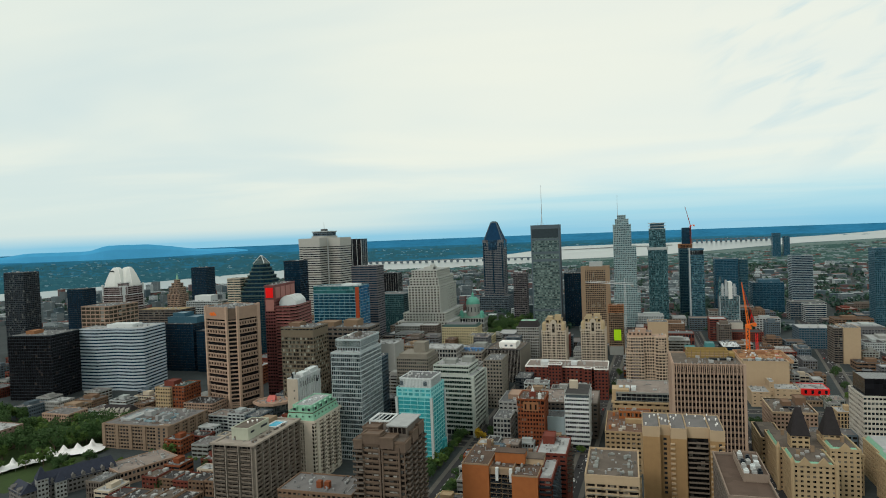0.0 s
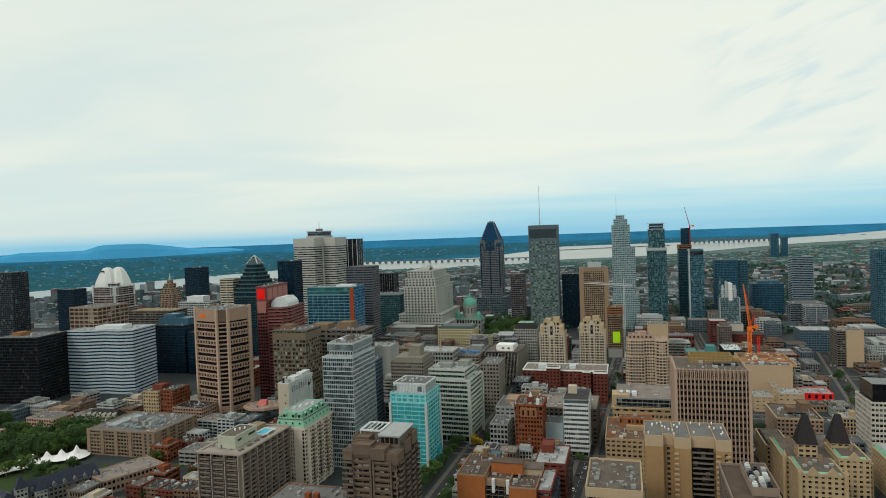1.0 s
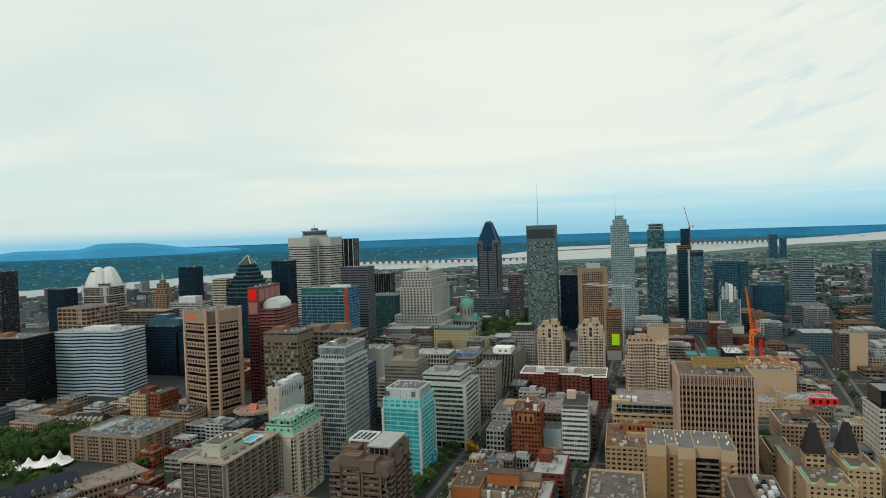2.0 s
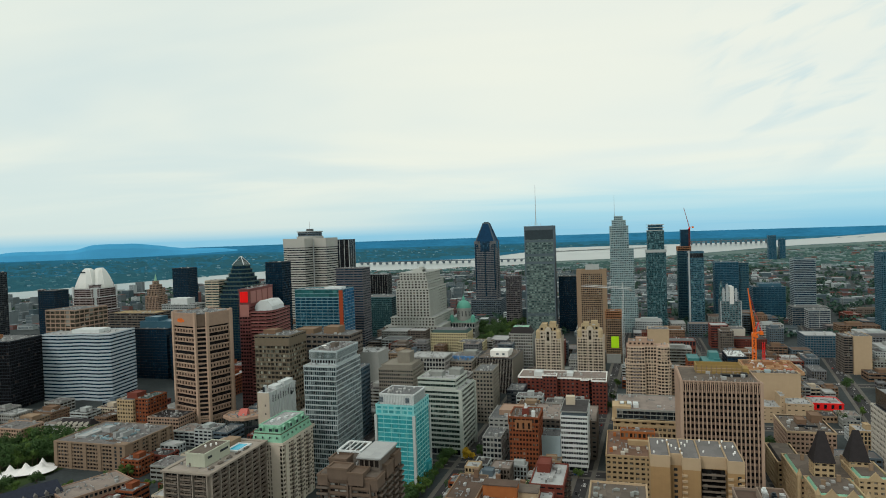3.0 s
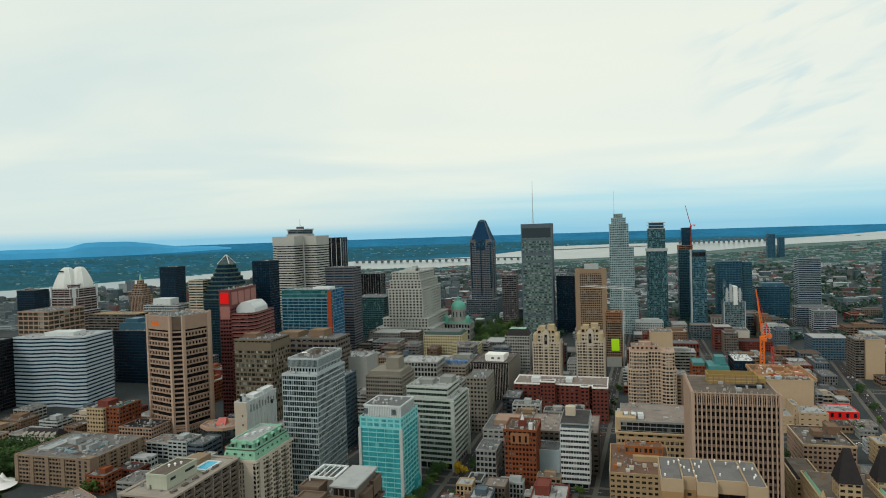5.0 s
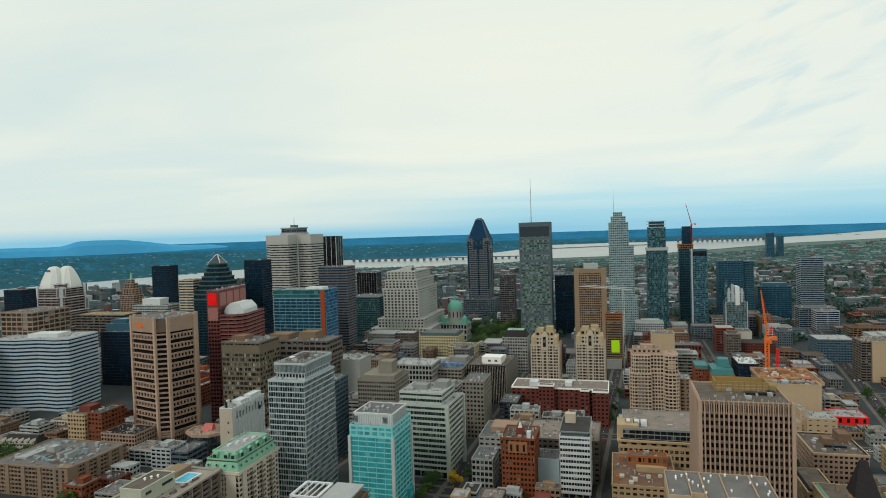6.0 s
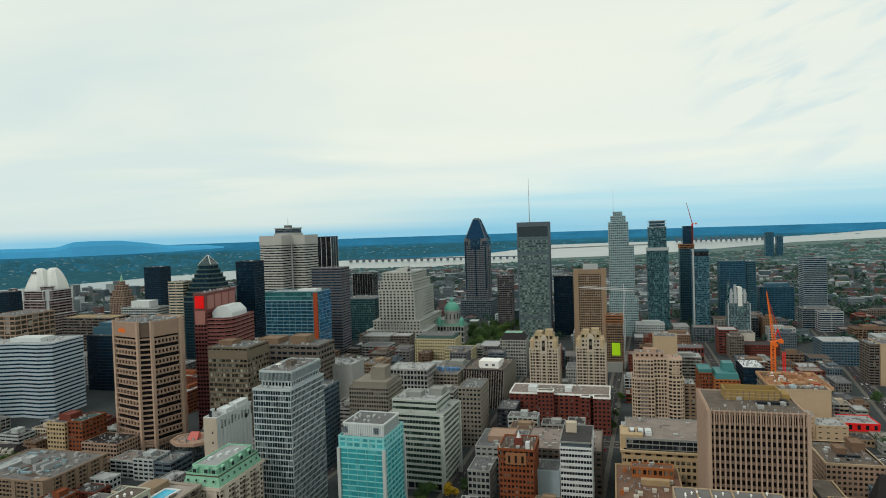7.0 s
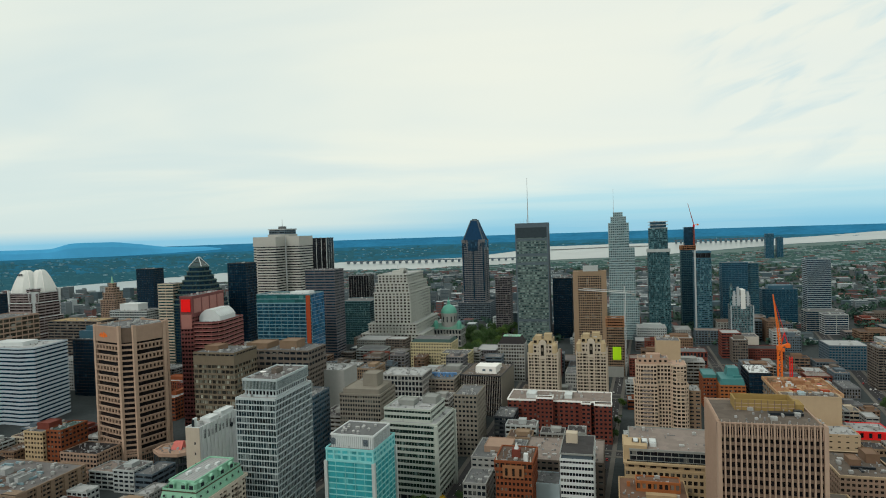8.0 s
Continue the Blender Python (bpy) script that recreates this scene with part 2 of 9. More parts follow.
def pierced_wall(poly, z0, z1, n, band, pier, bay, proud, edges):
    """One wall round a storeyed block, with a window opening and its reveals in each bay of each floor."""
    v, f, seen = [], [], {}

    def at(x, y, z):
        key = (round(x, 3), round(y, 3), round(z, 3))
        if key not in seen:
            seen[key] = len(v)
            v.append((x, y, z))
        return seen[key]

    step = (z1 - z0) / n
    rows = []
    for i in range(n):
        rows += [(z0 + i * step, z0 + (i + band) * step, False), (z0 + (i + band) * step, z0 + (i + 1) * step - (0.25 if i < n - 1 else 0.6), True)]
        rows.append((rows[-1][1], z0 + (i + 1) * step, False))
    rows.append((z1, z1 + 0.8, False))
    for e in range(len(poly)):
        p, q = Vector(poly[e]), Vector(poly[(e + 1) % len(poly)])
        run = (q - p).length
        u = (q - p) / run
        inw = Vector((-u.y, u.x)) * proud
        plain = band > 0.9 or run < 1.2 or q.x - p.x < -0.6 * run
        if pier > 0 and (edges is None or e in edges) and run > 1.5:
            k = max(1, round(run / bay))
            w = min(pier, run / k * 0.8)
        else:
            k, w = max(1, round(run / 14.0)), 0.35
        cols, x = [], 0.0
        for j in range(k):
            a, b = run * j / k, run * (j + 1) / k
            cols += [(a, a + w / 2, False), (a + w / 2, b - w / 2, True), (b - w / 2, b, False)]
        for r0, r1, wz in rows:
            for c0, c1, wx in cols:
                A, B = p + u * c0, p + u * c1
                if wz and wx and not plain:
                    C, D = A + inw, B + inw
                    o = [at(A.x, A.y, r0), at(B.x, B.y, r0), at(B.x, B.y, r1), at(A.x, A.y, r1)]
                    i_ = [at(C.x, C.y, r0), at(D.x, D.y, r0), at(D.x, D.y, r1), at(C.x, C.y, r1)]
                    f.extend((o[m], i_[m], i_[(m + 1) % 4], o[(m + 1) % 4])[::-1] for m in range(4))
                else:
                    f.append((at(A.x, A.y, r0), at(B.x, B.y, r0), at(B.x, B.y, r1), at(A.x, A.y, r1)))
    return v, f


def tier(root, poly, z0, z1, wall, pane, floor=3.6, bay=3.0, band=0.42, pier=0.5, proud=0.35, lift=0.0, edges=None, pier_wall=None, pier_proud=0.0, split=False):
    """One storeyed block: a glazed core behind its wall. split: each spandrel and pier is a piece of its own."""
    inner = offset(poly, proud)
    part("glazing", Soup().prism(inner, z0, z1 - 0.05).mesh("glazing", pane), root)
    n = max(1, round((z1 - z0) / floor))
    step = (z1 - z0) / n
    cap = Soup().ring(offset(poly, -0.12), offset(poly, proud + 0.15), z1 - min(0.5, step * 0.25), z1 + 0.9)
    if split:
        part("cornice", cap.mesh("cornice", wall), root)
    if not split:
        if band < 0.65:
            band, pier = band * 0.85, pier * 0.74
        v, f = pierced_wall(poly, z0, z1, n, band, pier, bay, proud, edges)
        k = len(v)
        part("wall", mesh_of("wall", v + cap.v, f + [tuple(k + i for i in q) for q in cap.f], wall), root)
        if not pier_wall:
            return root
    if split and band > 0:
        ring = Soup().ring(poly, inner, 0, step * band).mesh("spandrel", wall)
        for i in range(n):
            part("spandrel", ring, root, m=Matrix.Translation((0, 0, z0 + lift + i * step)))
    if pier > 0:
        col = Soup().box(-pier / 2, pier / 2, -pier_proud - 0.06, proud + 0.05, z0, z1).mesh("pier", pier_wall or wall)
        for i in range(len(poly)):
            if edges is not None and i not in edges:
                continue
            p, q = Vector(poly[i]), Vector(poly[(i + 1) % len(poly)])
            run = (q - p).length
            if run < 1.5 or q.x - p.x < -0.6 * run:
                continue
            k = max(1, round(run / bay))
            u = (q - p) / run
            ang = math.atan2(u.y, u.x)
            for j in range(k + 1):
                c = p + u * min(max(run * j / k, pier / 2), run - pier / 2)
                part("pier", col, root, m=Matrix.Translation((c.x, c.y, 0)) @ Matrix.Rotation(ang, 4, "Z"))
    return root


def roof_kit(root, poly, z, roofm, rng, units=4, unit_m=None, pent=None, pent_m=None):
    """Roof deck, plant room and small units with their ducts."""
    part("roof", Soup().prism(offset(poly, 0.3), z - 0.05, z + 0.25).mesh("roof", roofm), root)
    xs, ys = [p[0] for p in poly], [p[1] for p in poly]
    cx, cy, w, d = (min(xs) + max(xs)) / 2, (min(ys) + max(ys)) / 2, max(xs) - min(xs), max(ys) - min(ys)
    taken = []
    if pent:
        for fx0, fx1, fy0, fy1, hh in pent:
            x0, x1, y0, y1 = cx + (fx0 - 0.5) * w, cx + (fx1 - 0.5) * w, cy + (fy0 - 0.5) * d, cy + (fy1 - 0.5) * d
            s = Soup().box(x0, x1, y0, y1, z + 0.2, z + hh)
            s.ring(rect(x1 - x0 + 0.3, y1 - y0 + 0.3, x0 - 0.15, y0 - 0.15), rect(x1 - x0 - 0.6, y1 - y0 - 0.6, x0 + 0.3, y0 + 0.3), z + hh - 0.4, z + hh + 0.5)
            part("penthouse", s.mesh("penthouse", pent_m or roofm), root)
            taken.append((x0, x1, y0, y1))
    um = unit_m or MATS["galvanised"]
    for _ in range(units):
        for _try in range(12):
            a, b, hh = rng.uniform(1.0, 3.2), rng.uniform(1.0, 3.6), rng.uniform(0.8, 2.2)
            x, y = cx + rng.uniform(-0.42, 0.42) * w, cy + rng.uniform(-0.42, 0.42) * d
            if all(x + a / 2 < t[0] - 0.4 or x - a / 2 > t[1] + 0.4 or y + b / 2 < t[2] - 0.4 or y - b / 2 > t[3] + 0.4 for t in taken):
                s = Soup().box(x - a / 2, x + a / 2, y - b / 2, y + b / 2, z + 0.55, z + 0.3 + hh)
                s.box(x - a / 2 + 0.15, x + a / 2 - 0.15, y - b / 2 + 0.15, y + b / 2 - 0.15, z + 0.2, z + 0.56)
                s.lathe([(0.28 * a, z + 0.3 + hh), (0.28 * a, z + 0.5 + hh)], 8, x, y)
                part("rooftop_unit", s.mesh("rooftop_unit", um), root)
                taken.append((x - a / 2, x + a / 2, y - b / 2, y + b / 2))
                break


    # small vents, pipe runs, hatches and curbs
    n = min(34, int(w * d / 26))
    if n < 8 or root.matrix_basis.translation.y > 950:
        return
    s, rr = Soup(), random.Random(int(w * 7 + d * 13 + z * 5))
    for _ in range(n):
        x, y = cx + rr.uniform(-0.44, 0.44) * w, cy + rr.uniform(-0.44, 0.44) * d
        if not inside(x, y, poly) or any(t[0] - 0.8 < x < t[1] + 0.8 and t[2] - 0.8 < y < t[3] + 0.8 for t in taken):
            continue
        kind = rr.random()
        if kind < 0.3:
            a = rr.uniform(0.25, 0.5)
            s.lathe([(a, z + 0.2), (a, z + rr.uniform(0.8, 1.6)), (a * 1.5, z + 1.65), (a * 0.6, z + 1.9)], 6, x, y)
        elif kind < 0.55:
            a, b = (rr.uniform(2, 7), 0.3) if rr.random() < 0.5 else (0.3, rr.uniform(2, 7))
            if inside(x + a, y + b, poly):
                s.box(x, x + a, y, y + b, z + 0.22, z + rr.uniform(0.5, 0.9))
        else:
            a, b = rr.uniform(0.6, 1.6), rr.uniform(0.6, 1.6)
            s.box(x - a / 2, x + a / 2, y - b / 2, y + b / 2, z + 0.2, z + rr.uniform(0.5, 1.4))
    if s.v:
        tagged(part("roof_clutter", s.mesh("roof_clutter", mat("clutter", (0.25, 0.255, 0.26), 0.7, 0.1, vary=0.75, scale=0.3, island=1.6)), root), "small vents, pipes and hatches on the roof", kind="stuff")


def inside(x, y, poly):
    hit = False
    for (x0, y0), (x1, y1) in zip(poly, poly[1:] + poly[:1]):
        if (y0 > y) != (y1 > y) and x < x0 + (x1 - x0) * (y - y0) / (y1 - y0):
            hit = not hit
    return hit


RNG = random.Random(11)


def block(name, label, category, x, y, w, d, h, wall, pane, yaw=0.0, poly=None, roofm=None, units=3, pent=None, pent_m=None, group="", z0=0.0, **kw):
    """A building from the front left corner of its plan, its width, depth and height."""
    c, s = math.cos(radians(yaw)), math.sin(radians(yaw))
    root = thing(name, label, category, x + c * w / 2 - s * d / 2, y + s * w / 2 + c * d / 2, yaw, 0.0, group)
    poly = poly or rect(w, d)
    tier(root, poly, z0, h, wall, pane, **kw)
    roof_kit(root, poly, h, roofm or MATS["roof_gravel"], RNG, units, None, pent, pent_m)
    return root

# ---------------------------------------------------------------- palette
mat("galvanised", (0.42, 0.43, 0.43), 0.5, 0.5, vary=0.2, scale=0.5)
mat("roof_gravel", (0.125, 0.132, 0.137), 0.95, vary=0.3, scale=0.12, fine=1.2, bump=0.3, patch=0.6)
mat("roof_dark", (0.0444, 0.0429, 0.0444), 0.9, vary=0.3, scale=0.15, fine=1.5, patch=0.6)
mat("roof_light", (0.33, 0.345, 0.35), 0.85, vary=0.22, scale=0.15, fine=1.5, patch=0.6)
mat("stone_tan", (0.31, 0.215, 0.16), 0.85, vary=0.16, streak=0.4)
mat("stone_grey", (0.285, 0.295, 0.285), 0.85, vary=0.16, streak=0.4, per_object=0.5)
mat("stone_pale", (0.46, 0.435, 0.385), 0.85, vary=0.15, streak=0.4)
mat("stone_yellow", (0.40, 0.30, 0.18), 0.85, vary=0.18, streak=0.4)
mat("cream", (0.46, 0.4, 0.315), 0.85, vary=0.14, streak=0.4)
mat("brick_red", (0.14, 0.037, 0.026), 0.9, vary=0.28, scale=0.3, fine=5, streak=0.3, per_object=0.5)
mat("brick_orange", (0.31, 0.105, 0.034), 0.9, vary=0.2, scale=0.3, fine=5, streak=0.3)
mat("brick_brown", (0.17, 0.108, 0.072), 0.9, vary=0.22, scale=0.3, fine=5, streak=0.3, per_object=0.5)
mat("brick_tan", (0.25, 0.18, 0.12), 0.9, vary=0.2, scale=0.3, fine=5, streak=0.3, per_object=0.5)
mat("concrete", (0.235, 0.25, 0.24), 0.9, vary=0.2, streak=0.5, per_object=0.5)
mat("concrete_brown", (0.13, 0.11, 0.094), 0.9, vary=0.22, streak=0.5)
mat("concrete_pale", (0.36, 0.395, 0.4), 0.8, vary=0.14, streak=0.4)
mat("white_panel", (0.56, 0.6, 0.61), 0.6, vary=0.1, streak=0.3)
mat("metal_dark", (0.018, 0.025, 0.033), 0.4, 0.3, vary=0.3)
mat("granite_dark", (0.036, 0.043, 0.052), 0.5, vary=0.25)
mat("granite_grey", (0.085, 0.118, 0.145), 0.6, vary=0.2, per_object=0.5)
mat("granite_red", (0.16, 0.052, 0.05), 0.6, vary=0.2)
mat("copper", (0.22, 0.44, 0.32), 0.7, vary=0.25, scale=0.4, streak=0.4)
mat("slate", (0.022, 0.019, 0.021), 0.75, vary=0.35, scale=0.5)
mat("steel_blue", (0.055, 0.14, 0.20), 0.35, 0.3, vary=0.15)
mat("white_paint", (0.80, 0.80, 0.78), 0.6, vary=0.08)
mat("orange_paint", (0.75, 0.16, 0.02), 0.5, vary=0.15)
mat("red_paint", (0.70, 0.015, 0.015), 0.5, vary=0.1)
mat("lime_paint", (0.42, 0.75, 0.01), 0.6, vary=0.06)
mat("timber_form", (0.27, 0.13, 0.065), 0.85, vary=0.35, scale=0.6)

G_DARK = glass("glass_dark", (0.009, 0.014, 0.020), 3, 3.6, 0.14, (0.18, 0.19, 0.18), spec=0.35)
G_ROOM = glass("glass_room", (0.016, 0.014, 0.013), 2.2, 3.2, 0.2, (0.22, 0.195, 0.16), spec=0.3)
G_OFFICE = glass("glass_office", (0.012, 0.026, 0.032), 1.74, 3.64, 0.3, (0.17, 0.21, 0.22), spec=0.5)
G_GREEN = glass("glass_green", (0.013, 0.040, 0.046), 2.2, 4.0, 0.15, (0.10, 0.19, 0.18), spread=0.3)
G_RIBBON = glass("glass_ribbon", (0.009, 0.02, 0.017), 2.2, 4.0, 0.14, (0.10, 0.16, 0.15), spread=0.3, spec=0.35)
G_SEA = glass("glass_sea", (0.012, 0.045, 0.058), 2.0, 3.1, 0.4, (0.15, 0.30, 0.33), spread=0.7)
G_TEAL = glass("glass_teal", (0.035, 0.30, 0.34), 2.9, 3.3, 0.14, (0.10, 0.42, 0.45), spread=0.16)
G_BLUE = glass("glass_blue", (0.007, 0.048, 0.085), 2.5, 3.8, 0.06, (0.06, 0.17, 0.24), spread=0.35)
G_BLACK = glass("glass_black", (0.008, 0.008, 0.010), 3, 3.7, 0.05, (0.07, 0.055, 0.05), rough=0.15, spec=0.25)
G_NAVY = glass("glass_navy", (0.006, 0.026, 0.05), 3, 3.7, 0.05, (0.03, 0.08, 0.12), spec=0.4, spread=0.3)
G_TOWER = glass("glass_tower", (0.011, 0.04, 0.052), 2.0, 3.1, 0.3, (0.11, 0.19, 0.215), spread=0.5)
G_PATTERN = glass("glass_pattern", (0.02, 0.05, 0.055), 2.7, 3.95, 0.75, (0.27, 0.38, 0.35), spread=0.5)
mat("stripe_pale", (0.24, 0.30, 0.33), 0.5, vary=0.15)
mat("sea_panel", (0.05, 0.115, 0.135), 0.4, 0.2, vary=0.15)
mat("stone_sun", (0.41, 0.425, 0.40), 0.85, vary=0.16, streak=0.4)
mat("stone_lemon", (0.45, 0.40, 0.25), 0.85, vary=0.15, streak=0.4)
mat("mansard_teal", (0.035, 0.075, 0.07), 0.7, vary=0.25)
mat("mauve_stone", (0.12, 0.112, 0.12), 0.8, vary=0.15, streak=0.3)
mat("plant_ochre", (0.27, 0.185, 0.065), 0.9, vary=0.18, streak=0.4)
mat("dome_copper", (0.10, 0.33, 0.26), 0.6, vary=0.2, streak=0.4)
mat("teal_line", (0.22, 0.56, 0.58), 0.4, vary=0.1)
mat("pier_white", (0.42, 0.46, 0.46), 0.8, vary=0.14, streak=0.5)
mat("roof_brown", (0.115, 0.095, 0.08), 0.95, vary=0.35, scale=0.12, fine=1.2, patch=0.8)
mat("cross_white", (0.40, 0.40, 0.375), 0.8, vary=0.1, streak=0.3)
mat("terrace_green", (0.06, 0.105, 0.10), 0.5, vary=0.2)
mat("dome_band", (0.25, 0.215, 0.215), 0.7, vary=0.15, streak=0.3)
mat("crown_white", (0.62, 0.64, 0.62), 0.6, vary=0.1, streak=0.5)
G_SCREEN = glass("glass_screen", (0.07, 0.10, 0.10), 1.9, 5.8, 0.5, (0.2, 0.23, 0.22), spread=0.4, spec=0.4)
G_ATRIUM = glass("glass_atrium", (0.025, 0.035, 0.036), 1.9, 3.4, 0.4, (0.12, 0.13, 0.12), spread=0.5, spec=0.5)
G_BRONZE = glass("glass_bronze_band", (0.028, 0.018, 0.018), 3, 3.7, 0.2, (0.1, 0.07, 0.065), spread=0.5, spec=0.5)
G_SEAFOAM = glass("glass_seafoam", (0.02, 0.10, 0.11), 6, 5.0, 0.2, (0.06, 0.2, 0.2), spread=0.3)

mat("cream_pink", (0.46, 0.36, 0.275), 0.85, vary=0.14, streak=0.4)
mat("cream_pale", (0.44, 0.385, 0.315), 0.85, vary=0.14, streak=0.4)
mat("stone_ochre", (0.40, 0.32, 0.20), 0.85, vary=0.16, streak=0.4)
mat("ribbon_white", (0.40, 0.44, 0.405), 0.7, vary=0.12, streak=0.4)
mat("grid_steel", (0.40, 0.46, 0.48), 0.5, vary=0.14, streak=0.4)
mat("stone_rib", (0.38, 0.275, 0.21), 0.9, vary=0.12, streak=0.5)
mat("stone_corner", (0.40, 0.285, 0.215), 0.85, vary=0.14, streak=0.4)
mat("slate_blue", (0.02, 0.026, 0.046), 0.6, vary=0.3, scale=0.5)
mat("concrete_warm", (0.225, 0.175, 0.14), 0.9, vary=0.2, streak=0.5)
# darkened copy of stone_rib, with the shade between ribs put into colour
mat("stone_rib_shaded", (0.17, 0.12, 0.09), 0.9, vary=0.15, streak=0.4)
mat("railing_tan", (0.165, 0.135, 0.11), 0.8, vary=0.15)
mat("stone_blank", (0.41, 0.31, 0.205), 0.9, vary=0.10, streak=0.5)
mat("stone_pink", (0.385, 0.266, 0.2), 0.85, vary=0.15, streak=0.3)
mat("granite_rose", (0.33, 0.15, 0.13), 0.6, vary=0.15)
mat("sign_red", (0.9, 0.005, 0.005), 0.4, vary=0.03, bump=0)
mat("coral_paint", (0.50, 0.13, 0.11), 0.5, vary=0.08)
mat("concrete_umber", (0.125, 0.09, 0.068), 0.9, vary=0.25, streak=0.5)
mat("concrete_tan", (0.192, 0.133, 0.0888), 0.9, vary=0.18, streak=0.5)
mat("roof_pink", (0.22, 0.185, 0.165), 0.95, vary=0.25, scale=0.12, fine=1.2, patch=0.6)
mat("roof_umber", (0.0962, 0.0666, 0.0518), 0.95, vary=0.3, scale=0.15, fine=1.2, patch=0.6)
mat("roof_yellow", (0.30, 0.225, 0.12), 0.95, vary=0.2, scale=0.15, fine=1.2)
mat("copper_brown", (0.074, 0.0629, 0.0444), 0.8, vary=0.25)
mat("brick_rust", (0.192, 0.0555, 0.0222), 0.9, vary=0.25, scale=0.3, fine=5, streak=0.3)
mat("pool_water", (0.05, 0.42, 0.62), 0.15, vary=0.08, bump=0.05)
mat("pale_line", (0.15, 0.27, 0.32), 0.4, vary=0.12)
mat("wave_grey", (0.38, 0.45, 0.51), 0.6, vary=0.1, streak=0.3)
G_ROOFBLUE = glass("glass_roof_blue", (0.01, 0.035, 0.07), 3, 4, 0.1, (0.04, 0.10, 0.16))
mat("steel_green", (0.0222, 0.0444, 0.0407), 0.4, 0.3, vary=0.2)
mat("stone_rose", (0.237, 0.163, 0.133), 0.8, vary=0.16, streak=0.3)
mat("roof_blue", (0.006, 0.038, 0.09), 0.6, 0.0, vary=0.3, scale=0.2, spec=0.06)
mat("slate_stone", (0.13, 0.135, 0.145), 0.6, vary=0.18, per_object=0.3)
mat("slate_green", (0.10, 0.14, 0.14), 0.55, vary=0.15)
mat("crown_dark", (0.026, 0.042, 0.052), 0.6, vary=0.2)
mat("tower_pale", (0.34, 0.38, 0.40), 0.6, vary=0.15, streak=0.4)
mat("tower_grey", (0.12, 0.155, 0.17), 0.6, vary=0.15)
mat("pale_green", (0.26, 0.345, 0.36), 0.7, vary=0.12, streak=0.3)
mat("rust_panel", (0.311, 0.0518, 0.0148), 0.5, vary=0.15)
mat("formwork_pale", (0.40, 0.25, 0.14), 0.85, vary=0.3, scale=0.6)
mat("stucco_ochre", (0.34, 0.245, 0.14), 0.9, vary=0.16, streak=0.4)
mat("roof_terra", (0.15, 0.088, 0.06), 0.9, vary=0.3, scale=0.15, fine=1.2, patch=0.6)
mat("teal_roof", (0.0444, 0.178, 0.185), 0.5, vary=0.2, streak=0.4)
mat("roof_grey", (0.14, 0.135, 0.135), 0.95, vary=0.28, scale=0.12, fine=1.4, patch=0.6)
mat("brick_ochre", (0.32, 0.205, 0.10), 0.9, vary=0.14, scale=0.3, fine=5, streak=0.4)
mat("stone_old", (0.15, 0.145, 0.14), 0.9, vary=0.25, streak=0.4)
mat("pale_blue_metal", (0.36, 0.46, 0.50), 0.5, 0.1, vary=0.12, streak=0.4)
mat("copper_dull", (0.12, 0.24, 0.19), 0.8, vary=0.3)
mat("slab_pale", (0.27, 0.235, 0.20), 0.9, vary=0.2, streak=0.5)
mat("umber_pale", (0.135, 0.095, 0.07), 0.9, vary=0.22, streak=0.5)
mat("roof_sand", (0.30, 0.265, 0.235), 0.95, vary=0.25, scale=0.12, fine=1.2, patch=0.7)
mat("stone_drab", (0.205, 0.19, 0.16), 0.9, vary=0.18, streak=0.5)
mat("concrete_olive", (0.145, 0.118, 0.085), 0.9, vary=0.22, streak=0.5)
mat("brick_fawn", (0.215, 0.155, 0.11), 0.9, vary=0.2, scale=0.3, fine=5, streak=0.4)
mat("cream_white", (0.52, 0.465, 0.39), 0.85, vary=0.14, streak=0.4)
mat("terracotta", (0.27, 0.125, 0.06), 0.9, vary=0.2, streak=0.3)
mat("house_sage", (0.40, 0.42, 0.34), 0.85, vary=0.14, streak=0.5)
G_FLAT = glass("glass_flat", (0.010, 0.010, 0.010), 2.2, 2.9, 0.14, (0.24, 0.22, 0.19), spec=0.3, spread=0.6)
G_CURTAIN = glass("glass_curtain", (0.014, 0.012, 0.011), 2.8, 2.9, 0.34, (0.5, 0.49, 0.46), spec=0.3, spread=0.6)
M = MATS


# ---------------------------------------------------------------- building helpers
TOWER, APART, OFFICE = "office tower", "apartment building", "office building"


def simple(name, label, cat, x, y, w, d, h, wall, pane, **kw):
    return block(name, label, cat, x, y, w, d, h, M[wall], pane, **kw)


def shell(name, label, cat, x, y, w, d, yaw=0.0, group=""):
    """Only the root of a building, at the middle of its plan."""
    c, s = math.cos(radians(yaw)), math.sin(radians(yaw))
    return thing(name, label, cat, x + c * w / 2 - s * d / 2, y + s * w / 2 + c * d / 2, yaw, 0.0, group)


def solid(root, name, material, poly, z0, z1, top=None, label=""):
    return part(name, Soup().prism(poly, z0, z1, top).mesh(name, M[material] if isinstance(material, str) else material), root, label)


